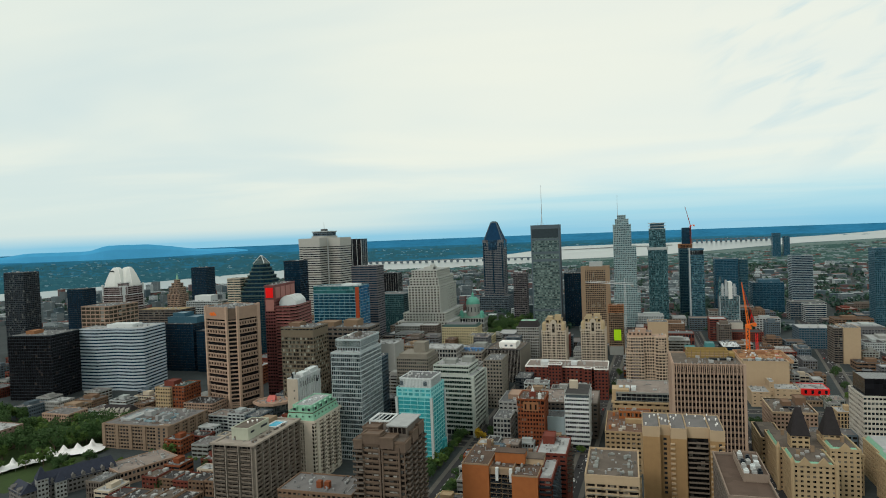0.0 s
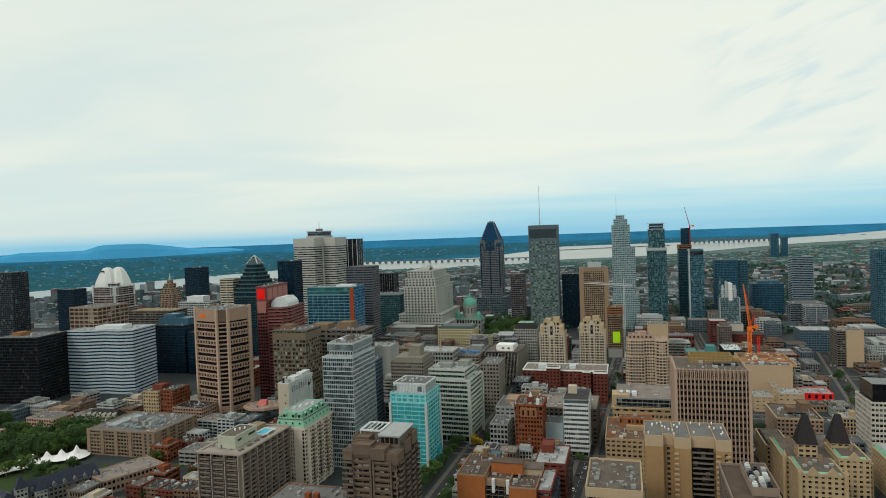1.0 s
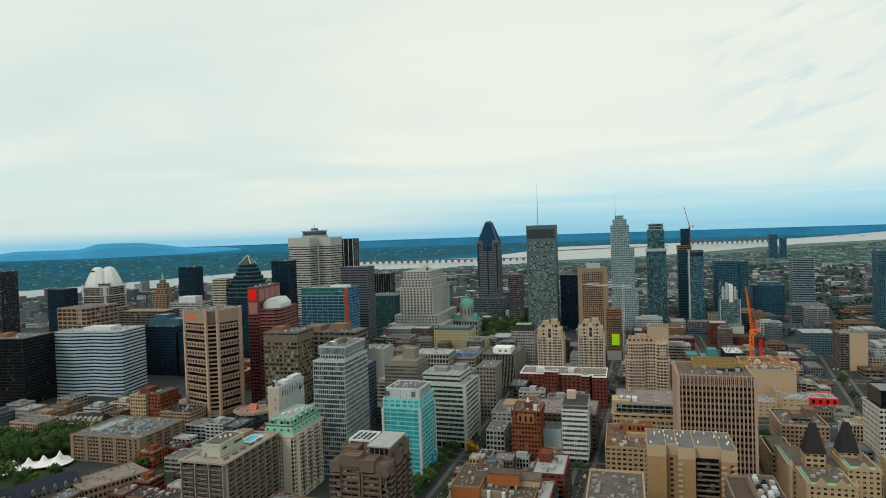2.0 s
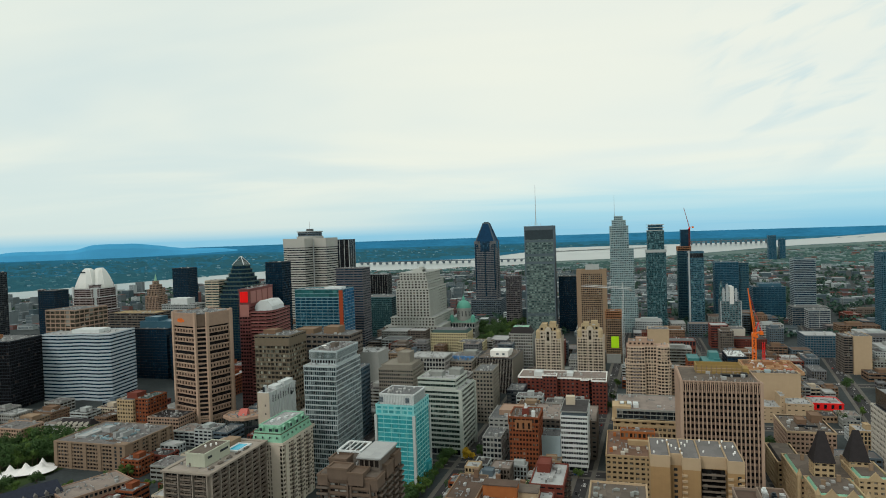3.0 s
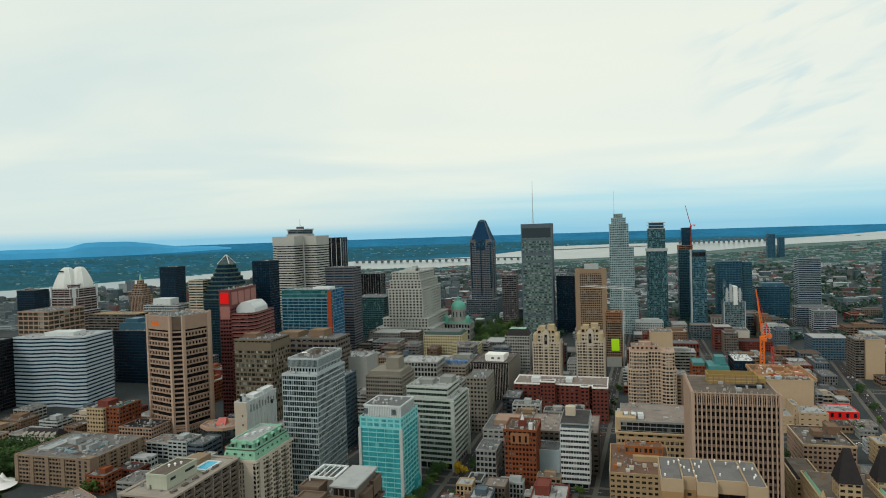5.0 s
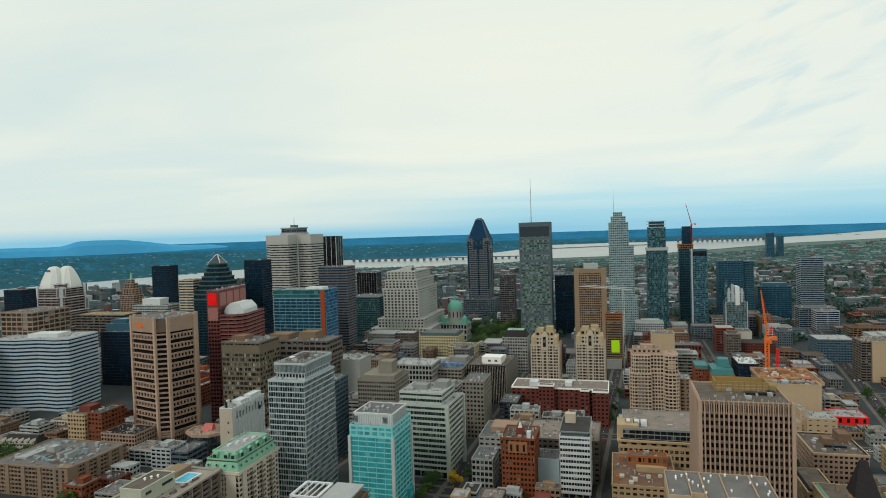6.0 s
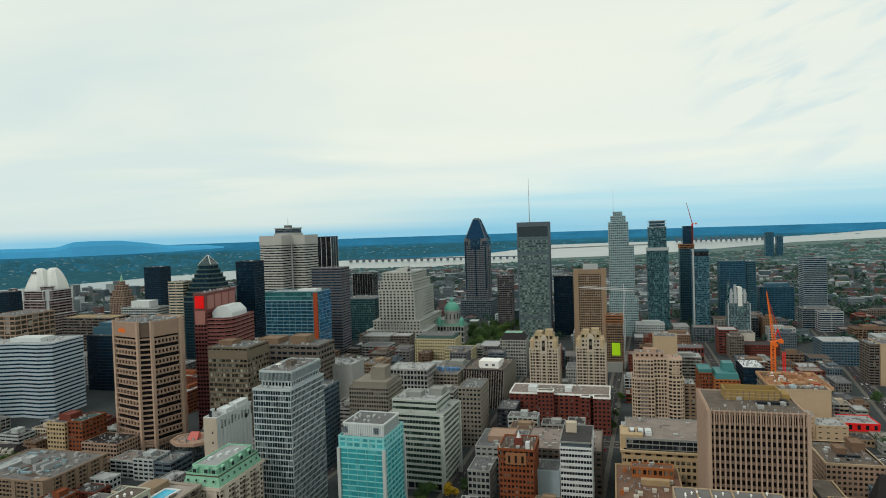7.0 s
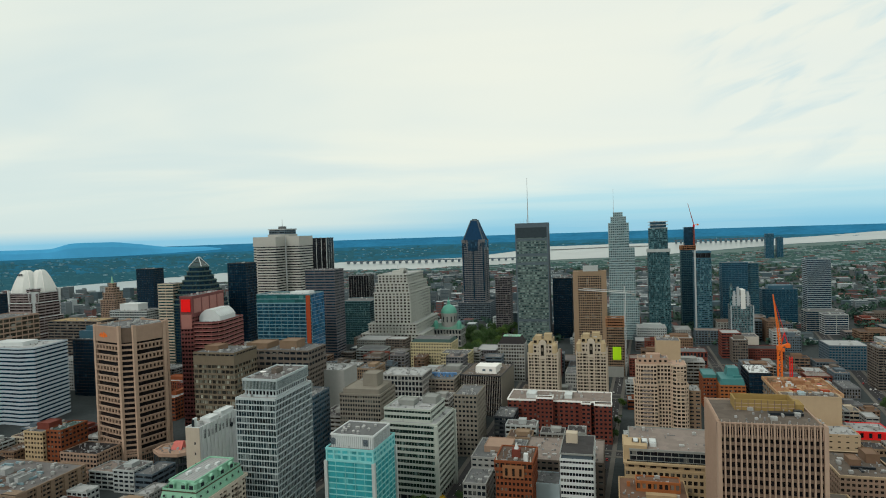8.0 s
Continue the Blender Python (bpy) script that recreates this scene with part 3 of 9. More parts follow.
def balconies(root, p, q, z0, z1, step, wide, deep, slab_m, rail_m, n, gap=0.0, start=0.5):
    """Stacks of balconies along the face from p to q (outside on its right hand side)."""
    p, q = Vector(p), Vector(q)
    run = (q - p).length
    ang = math.atan2(q.y - p.y, q.x - p.x)
    s = Soup().box(-wide / 2, wide / 2, -deep, 0.02, 0, 0.22)
    slab = s.mesh("balcony", slab_m)
    r = Soup().box(-wide / 2, wide / 2, -deep - 0.04, -deep + 0.06, 0.22, 1.15).box(-wide / 2, -wide / 2 + 0.1, -deep + 0.06, 0.0, 0.22, 1.15).box(wide / 2 - 0.1, wide / 2, -deep + 0.06, 0.0, 0.22, 1.15)
    rail = r.mesh("railing", rail_m)
    for k in range(n):
        c = p + (q - p) * ((k + start) / n)
        z = z1 - step * 1.35
        while z > z0:
            o = part("balcony", slab, root, m=Matrix.Translation((c.x, c.y, z)) @ Matrix.Rotation(ang, 4, "Z"))
            part("railing", rail, o)
            z -= step


def mast(root, x, y, z0, z1, r=0.5, material="galvanised"):
    s = Soup()
    n = 4
    for i in range(n):
        a, b = z0 + (z1 - z0) * i / n, z0 + (z1 - z0) * (i + 1) / n
        rr = r * (1 - 0.2 * i)
        s.lathe([(rr, a), (rr * 0.9, b)], 6, x, y)
    part("mast", s.mesh("mast", M[material]), root)


def arc(cx, cy, r, a0, a1, n):
    return [(cx + r * math.cos(radians(a0 + (a1 - a0) * i / n)), cy + r * math.sin(radians(a0 + (a1 - a0) * i / n))) for i in range(n + 1)]

# ---------------------------------------------------------------- the nearer towers
def turquoise_block():
    w, d = 29.6, 33.0
    r = shell("office_tower", "turquoise glass office block with a white plant room", TOWER, -183, 478, w, d, -2)
    tier(r, rect(w, d), 0, 53, M["teal_line"], G_TEAL, floor=3.3, bay=5.9, band=0.17, pier=0.14, proud=0.3, split=True)
    tier(r, rect(w, d), 53, 59.6, M["teal_line"], glass("glass_teal_pale", (0.06, 0.36, 0.40), 2.9, 3.3, 0.3, (0.16, 0.5, 0.52), spread=0.3), floor=3.3, bay=4.9, band=0.3, pier=1.0, proud=0.3, split=True)
    for sx in (-1, 1):
        for sy in (-1, 1):
            part("corner_pier", Soup().box(sx * w / 2 - 0.95, sx * w / 2 + 0.95, sy * d / 2 - 0.95, sy * d / 2 + 0.95, 0, 53).mesh("corner_pier", M["pier_white"]), r, "pale stone corner pier")
    roof_kit(r, rect(w, d), 59.6, M["roof_gravel"], RNG, 0)
    pl = rect(w - 3, d - 8, -w / 2 + 2, -d / 2 + 3)
    solid(r, "plant_room", "white_panel", pl, 59.8, 67, label="white plant room")
    rib = Soup().box(-0.12, 0.12, -0.28, 0.02, 60, 66.6).mesh("rib", M["concrete_pale"])
    for k in range(22):
        part("rib", rib, r, m=Matrix.Translation((-w / 2 + 2.4 + k * 1.22, -d / 2 + 3, 0)))
    for k in range(20):
        part("rib", rib, r, m=Matrix.Translation((w / 2 - 1, -d / 2 + 3.6 + k * 1.22, 0)) @ Matrix.Rotation(radians(90), 4, "Z"))
    part("parapet", Soup().ring(offset(pl, -0.25), offset(pl, 0.4), 66.6, 67.7).mesh("parapet", M["white_panel"]), r)
    part("roof_deck", Soup().prism(offset(pl, 0.5), 66.9, 67.2).mesh("roof_deck", M["roof_gravel"]), r)
    for k in range(14):
        x, y = RNG.uniform(-10, 8), RNG.uniform(-10, 5)
        part("rooftop_unit", Soup().lathe([(0.7, 67.2), (0.7, 68.3), (0.95, 68.4), (0.3, 68.9)], 10, x, y).mesh("rooftop_unit", M["galvanised"]), r)
    for x in (-11.3, 9.0):
        s = Soup()
        for j in range(7):
            s.box(x - 1.5, x + 1.5, -d / 2 + 2.5, -d / 2 + 2.72, 61.6 + j * 0.55, 61.95 + j * 0.55)
        part("vent_grille", s.mesh("vent_grille", M["granite_grey"]), r, "dark louvred vent")
    part("entrance_bay", Soup().prism(arc(w / 2 - 4, d / 2 - 6, 6.5, -60, 60, 8) + [(w / 2 - 6, d / 2 - 2)], 0, 12).mesh("entrance_bay", G_TEAL), r)


def grid_tower():
    w, d = 26.1, 45.6
    r = shell("office_tower", "grey steel and glass office tower with a square window grid", TOWER, -238, 474, w, d, 0)
    tier(r, rect(w, d), 0, 87.4, M["grid_steel"], G_OFFICE, floor=3.64, bay=1.74, band=0.22, pier=0.14, proud=0.3, split=True)
    roof_kit(r, rect(w, d), 88, M["roof_light"], RNG, 3)
    p = rect(w - 5.5, d - 8, -w / 2 + 4.5, -d / 2 + 3.5)
    tier(r, p, 88.2, 92.2, M["grid_steel"], G_BLACK, floor=4.0, bay=2.4, band=0.3, pier=0.7, proud=0.4, split=True)
    tier(r, offset(p, -0.9), 92.4, 98.2, M["grid_steel"], G_SCREEN, floor=5.8, bay=0.95, band=0.07, pier=0.12, proud=0.25, split=True)
    roof_kit(r, offset(p, -0.9), 98.2, M["roof_grey"], RNG, 7, None, [(0.45, 0.6, 0.4, 0.6, 3)], M["concrete_brown"])
    part("dish", Soup().lathe([(0.3, 98.4), (0.3, 99.7), (2.0, 100.5), (1.8, 100.6), (0.2, 100.0)], 14, -3, -8).mesh("dish", M["white_paint"]), r)


def ribbon_tower():
    w, d = 39.7, 40.5
    r = shell("office_tower", "pale green-white office tower with dark ribbon windows", TOWER, -176, 548, w, d, -3)
    tier(r, rect(w, d), 6, 54, M["ribbon_white"], G_RIBBON, floor=4.0, bay=2.2, band=0.42, pier=0.10, proud=0.3, pier_proud=-0.2, split=True)
    tier(r, rect(w - 3, d - 3), 0, 6, M["concrete"], G_DARK, floor=6, bay=5, band=0.2, pier=0.8, split=True)
    for sx in (-1, 1):
        for sy in (-1, 1):
            part("corner_pier", Soup().box(sx * w / 2 - 1.2, sx * w / 2 + 1.2, sy * d / 2 - 1.2, sy * d / 2 + 1.2, 0, 54).mesh("corner_pier", M["ribbon_white"]), r)
    p = rect(w - 6, d - 9, -w / 2 + 1, -d / 2 + 4)
    roof_kit(r, rect(w, d), 54, M["roof_light"], RNG, 2)
    tier(r, p, 54.2, 62.4, M["ribbon_white"], G_RIBBON, floor=4.1, bay=2.2, band=0.5, pier=0.12, proud=0.3, pier_proud=-0.2, split=True)
    roof_kit(r, p, 62.4, M["roof_light"], RNG, 5, None, [(0.2, 0.55, 0.3, 0.6, 3.5), (0.65, 0.95, 0.55, 0.9, 4.5)], M["concrete"])


def ribbed_exchange():
    w, d = 47.5, 47.0
    r = shell("telephone_exchange", "tan concrete block with deep vertical ribs and a yellow plant room", OFFICE, 28, 485, w, d, 0)
    p = rect(w, d)
    # spandrels take the darkened stone: recess shade painted, ribs stay pale
    tier(r, p, 0, 75.6, M["stone_rib_shaded"], G_BLACK, floor=4.2, bay=2.5, band=0.36, pier=0.72, proud=0.6, pier_wall=M["stone_rib"], pier_proud=0.85, split=True)
    tier(r, p, 75.6, 81.2, M["stone_rib_shaded"], G_BLACK, floor=7.6, bay=1.25, band=0.10, pier=0.42, proud=0.6, pier_wall=M["stone_rib"], pier_proud=0.2, split=True)
    rib = Soup().box(-0.36, 0.36, -0.9, 0.3, 75.4, 83.0).mesh("rib_head", M["stone_rib"])
    for k in range(20):
        x = -w / 2 + min(max(k * w / 19, 0.36), w - 0.36)
        part("rib_head", rib, r, m=Matrix.Translation((x, -d / 2, 0)))
        part("rib_head", rib, r, m=Matrix.Translation((-w / 2, d / 2 - (x + w / 2) * d / w, 0)) @ Matrix.Rotation(radians(-90), 4, "Z"))
    for sx in (-1, 1):
        part("corner_pier", Soup().box(sx * w / 2 - (1.0 if sx > 0 else 0.9), sx * w / 2 + (0.9 if sx > 0 else 1.0), -d / 2 - 0.95, -d / 2 + 4.0, 0, 82.6).mesh("corner_pier", M["stone_rib"]), r)
    part("parapet", Soup().ring(offset(p, 0.35), offset(p, 0.9), 81.2, 82.6).mesh("parapet", M["stone_rib"]), r)
    roof_kit(r, offset(p, 0.9), 81.6, M["roof_brown"], RNG, 8)
    s = Soup().ring(rect(29, 13, -12, 3), rect(27.6, 11.6, -11.3, 3.7), 81.8, 87.6)
    part("enclosure_wall", s.mesh("enclosure_wall", M["plant_ochre"]), r, "yellow brick enclosure open to the sky")
    for k in range(10):
        part("buttress", Soup().box(-11.9 + k * 3.18, -11.6 + k * 3.18, 2.78, 3.02, 82, 87.4).mesh("buttress", M["stone_rib_shaded"]), r)
    for z in (83.6, 85.4):
        part("course", Soup().box(-12.05, 17.05, 2.9, 3.02, z, z + 0.3).mesh("course", M["stone_rib"]), r)
    part("enclosure_floor", Soup().box(-11.3, 16.3, 3.7, 15.3, 81.8, 82.2).mesh("enclosure_floor", M["roof_umber"]), r)
    part("duct", Soup().box(3, 19, -5, -1.5, 81.9, 83.2).box(15.5, 19.5, -1.5, 1.5, 81.9, 83.6).mesh("duct", M["metal_dark"]), r)
    part("stair_house", Soup().box(17.2, 21.5, 4, 15, 81.9, 85.4).mesh("stair_house", M["plant_ochre"]), r)
    for k in range(12):
        part("roof_rail", Soup().box(-22 + k * 3.8, -21.8 + k * 3.8, -20, -19.8, 81.8, 83.1).mesh("roof_rail", M["galvanised"]), r)


def round_front_tower():
    r = shell("apartment_tower", "cream apartment tower with bowed bays and stacked balconies", APART, -12, 686, 54, 34, 0)
    r.scale = (0.8, 0.8, 1)
    wall, bd = M["cream_pink"], 3.1
    body = [(-27, 15), (-27, -11), (-22, -14), (-4, -14), (-3, -9), (9, -9), (10, -13), (14, -16), (22, -16), (26, -12), (26, 15)]
    tier(r, body, 0, 49.5, wall, G_ROOM, floor=bd, bay=3.4, band=0.36, pier=1.35, proud=0.5)
    part("string_course", Soup().ring(offset(body, -0.5), offset(body, 0.6), 49.1, 50.3).mesh("string_course", wall), r)
    upper = [(-25, 13), (-25, -9), (-20.5, -12), (-4.5, -12), (-4, -8), (9.5, -8), (10.5, -11.5), (14.5, -14), (21.5, -14), (24.5, -11), (24.5, 13)]
    tier(r, upper, 49.5, 66, wall, G_ROOM, floor=bd, bay=3.4, band=0.36, pier=1.35, proud=0.5)
    roof_kit(r, body, 49.5, M["roof_pink"], RNG, 0)
    roof_kit(r, upper, 66, M["stone_pink"], RNG, 5)
    tier(r, rect(30, 18, -23, -7), 66.2, 70.5, M["stone_pink"], G_ROOM, floor=4.3, bay=5, band=0.5, pier=3.4)
    roof_kit(r, rect(30, 18, -23, -7), 70.5, M["roof_pink"], RNG, 2, None, [(0.3, 0.75, 0.3, 0.8, 3)], M["stone_pink"])
    balconies(r, (-21, -14), (-8, -14), 8, 49.5, bd, 9.5, 1.4, wall, M["mauve_stone"], 1)
    balconies(r, (-19, -12), (-8, -12), 52, 65, bd, 9.0, 1.4, wall, M["mauve_stone"], 1)
    balconies(r, (14.5, -14), (21.5, -14), 52, 65, bd, 6.4, 1.4, wall, wall, 1)
    tier(r, rect(12, 28, 26.1, -6), 0, 44, M["concrete_tan"], G_DARK, floor=3.2, bay=5, band=0.6, pier=3)
    roof_kit(r, rect(12, 28, 26.1, -6), 44, M["roof_light"], RNG, 3)


def department_store():
    w, d = 72, 52
    r = shell("department_store", "ornate yellow stone building with a glazed top storey", OFFICE, -17, 551, w, d, 0)
    p = rect(w, d)
    tier(r, p, 0, 31, M["stone_yellow"], G_ROOM, floor=4.4, bay=3.3, band=0.42, pier=1.5, proud=0.5)
    tier(r, offset(p, 0.6), 31.2, 34.8, M["stone_yellow"], G_ROOM, floor=3.6, bay=6.6, band=0.5, pier=4.0, proud=0.4)
    part("cornice", Soup().ring(offset(p, -0.9), offset(p, 1.4), 34.8, 36).mesh("cornice", M["stone_yellow"]), r)
    q = offset(p, 3.0)
    tier(r, q, 36.0, 42.5, M["concrete"], G_DARK, floor=3.2, bay=4, band=0.12, pier=0.3, proud=0.3)
    roof_kit(r, q, 42.5, M["roof_pink"], RNG, 4)
    for k in range(3):
        x = -w / 2 + 5 + k * 5.2
        part("white_vault", Soup().box(x, x + 4, -16, -8 + k, 42.6, 45).box(x + 0.6, x + 3.4, -15, -9, 45, 45.8).mesh("white_vault", M["white_panel"]), r, "pale rooftop plant housing")
    solid(r, "end_bay", "stone_yellow", rect(14, 16, -w / 2 - 0.4, -d / 2 + 4), 36, 45)


def blank_wall_building():
    w, d = 43, 14
    r = shell("blank_building", "beige windowless party wall building", OFFICE, 110, 716, w, d, 0)
    p = rect(w, d)
    solid(r, "wall", "stone_blank", p, 0, 38)
    part("coping", Soup().ring(offset(p, -0.2), offset(p, 0.6), 38, 38.9).mesh("coping", M["stone_blank"]), r)
    roof_kit(r, offset(p, 0.8), 38.1, M["roof_brown"], RNG, 9, None, [(0.3, 0.42, 0.3, 0.7, 2)], M["pale_blue_metal"])
    for k in range(1, 4):
        part("joint", Soup().box(-w / 2 + k * w / 4 - 0.05, -w / 2 + k * w / 4 + 0.05, -d / 2 - 0.02, -d / 2, 2, 37.9).mesh("joint", M["stone_yellow"]), r)
    # lower party walls in front of it
    q = thing("low_building", "tan stepped party wall building with flat roofs", OFFICE, 126, 698, 0)
    for x0, x1, y0, y1, z in ((-14, 3, -14, 12, 14), (3.1, 7, -10, 12, 23), (7.1, 30, -12, 12, 17)):
        b = rect(x1 - x0, y1 - y0, x0, y0)
        tier(q, b, 0, z, M["stone_blank"], G_ROOM, floor=3.8, bay=5.2, band=0.7, pier=3.6)
        roof_kit(q, b, z, M["roof_light"], RNG, 3)
    # yard building at the street with a dark flat roof
    q = shell("low_building", "tan stone building with a dark flat roof and stair houses", OFFICE, 112, 588, 34, 46, 0)
    b = rect(34, 46)
    tier(q, b, 0, 21, M["stone_tan"], G_ROOM, floor=3.5, bay=3.2, band=0.45, pier=1.6)
    part("parapet", Soup().ring(offset(b, -0.3), offset(b, 0.5), 20.8, 22.3).mesh("parapet", M["stone_blank"]), q)
    roof_kit(q, offset(b, 0.6), 21, M["roof_brown"], RNG, 7, None, [(0.35, 0.55, 0.45, 0.7, 4), (0.7, 0.95, 0.6, 0.9, 6)], M["brick_brown"])
    part("duct", Soup().box(-6, 8, -8, -6.2, 21.4, 22.8).box(-2, -0.4, -14, -8, 21.4, 22.4).mesh("duct", M["metal_dark"]), q)


def stone_corner_tower():
    w, d, c = 50.0, 42.5, 8.2
    r = thing("office_tower", "tan stone office tower with broad corner piers", TOWER, -409.4, 587.2, -17)
    r.scale = (1, 1, 1.03)
    p = chamfer(w, d, c)
    part("glazing", Soup().prism(offset(p, 1.4), 0, 110).mesh("glazing", G_BLACK), r, "dark recessed glazing")
    tier(r, offset(p, 0.9), 0, 13.5, M["stone_tan"], G_ATRIUM, floor=3.4, bay=1.9, band=0.14, pier=0.3, proud=0.4, split=True)
    pitch, zt = 8.2, 97.6
    for e in (0, 2, 4, 6):
        a, b = Vector(p[e]), Vector(p[e + 1])
        ang, run, mid = math.atan2(b.y - a.y, b.x - a.x), (b - a).length, (a + b) / 2
        place = Matrix.Translation((mid.x, mid.y, 0)) @ Matrix.Rotation(ang, 4, "Z")
        n = 7
        L = run - 2.6
        s = Soup().box(-L / 2, L / 2, -0.15, 0.9, 0, 1.15).box(-L / 2, L / 2, -0.15, 0.9, 3.75, 4.8)
        for j in range(n + 1):
            x = -L / 2 + j * L / n
            s.box(max(x - 0.2 * L / n, -L / 2), min(x + 0.2 * L / n, L / 2), -0.15, 0.9, 1.15, 3.75)
        panel = s.mesh("window_panel", M["stone_tan"])
        sill = Soup().box(-L / 2, L / 2, -0.35, 0.7, 4.7, 5.15).mesh("ledge", M["stone_corner"])
        for i in range(11 if e in (0, 2) else 0):
            part("window_panel", panel, r, m=Matrix.Translation((0, 0, zt - 5.0 - i * pitch)) @ place)
            part("ledge", sill, r, m=Matrix.Translation((0, 0, zt - 5.0 - i * pitch)) @ place)
        part("crown_panel", Soup().box(-run / 2, run / 2, -0.3, 1.2, 99.4, 111.6).mesh("crown_panel", M["stone_tan"]), r, m=place)
    for e in (1, 3, 5, 7):
        a, b = Vector(p[e]), Vector(p[(e + 1) % 8])
        ang, run, mid = math.atan2(b.y - a.y, b.x - a.x), (b - a).length - 1.6, (a + b) / 2
        place = Matrix.Translation((mid.x, mid.y, 0)) @ Matrix.Rotation(ang, 4, "Z")
        line = Soup().box(-run / 2, run / 2, 0.1, 1.0, 0, 1.35).mesh("corner_band", M["stone_tan"])
        for i in range(22 if e in (1, 3, 7) else 0):
            part("corner_band", line, r, m=Matrix.Translation((0, 0, 97.0 - i * 4.1)) @ place)
        part("corner_cap", Soup().box(-run / 2, run / 2, 0.6, 1.2, 99.4, 110.4).mesh("corner_cap", M["concrete_umber"]), r, "dark recessed corner strip", m=place)
    big = Soup().box(-1.35, 1.35, -0.6, 1.4, 0, 112.4).mesh("corner_pier", M["stone_corner"])
    for i, (x, y) in enumerate(p):
        e = i if i % 2 == 0 else i - 1
        a, b = Vector(p[e]), Vector(p[(e + 1) % 8])
        part("corner_pier", big, r, m=Matrix.Translation((x, y, 0)) @ Matrix.Rotation(math.atan2(b.y - a.y, b.x - a.x), 4, "Z"))
    roof_kit(r, offset(p, 1.4), 110.6, M["roof_gravel"], RNG, 12)
    for k in range(7):
        mast(r, -17 + k * 5.3, -d / 2 + 3 + (k % 3) * 5, 110.8, 114 + k % 3, 0.18)
    for fx, fw, z0, z1 in ((-4.4, 1.5, 103.4, 105.4), (-2.6, 1.7, 102.8, 106.4), (-0.9, 1.2, 103.2, 105.6), (0.9, 1.8, 102.6, 107.0), (3.0, 1.6, 103.4, 106.2), (4.8, 1.5, 103.2, 105.2)):
        part("sign_shape", Soup().box(fx - 4 - fw / 2, fx - 4 + fw / 2, -d / 2 - 0.55, -d / 2 - 0.28, z0, z1).mesh("sign_shape", M["orange_paint"]), r, "orange-red sign shape")
    # polygonal podium beside the tower
    q = thing("podium_pavilion", "tan eight-sided podium with dark glass and a red roof light", OFFICE, -357, 573, 8)
    oc = [(19 * math.cos(radians(22.5 + 45 * k)), 16 * math.sin(radians(22.5 + 45 * k))) for k in range(8)]
    tier(q, oc, 0, 17, M["granite_dark"], G_ATRIUM, floor=8.5, bay=3, band=0.2, pier=0.25)
    part("fascia", Soup().ring(offset(oc, -0.5), offset(oc, 1.5), 15.6, 18.2).mesh("fascia", M["stone_pink"]), q)
    roof_kit(q, offset(oc, 1.2), 17, M["stone_pink"], RNG, 3)
    solid(q, "roof_light", "coral_paint", [(-5, -4), (4, -4), (4, 4), (-5, 4)], 17.2, 22.5, [(-4, 1), (3.5, 1), (3.5, 3.2), (-4, 3.2)], "coral red roof light")


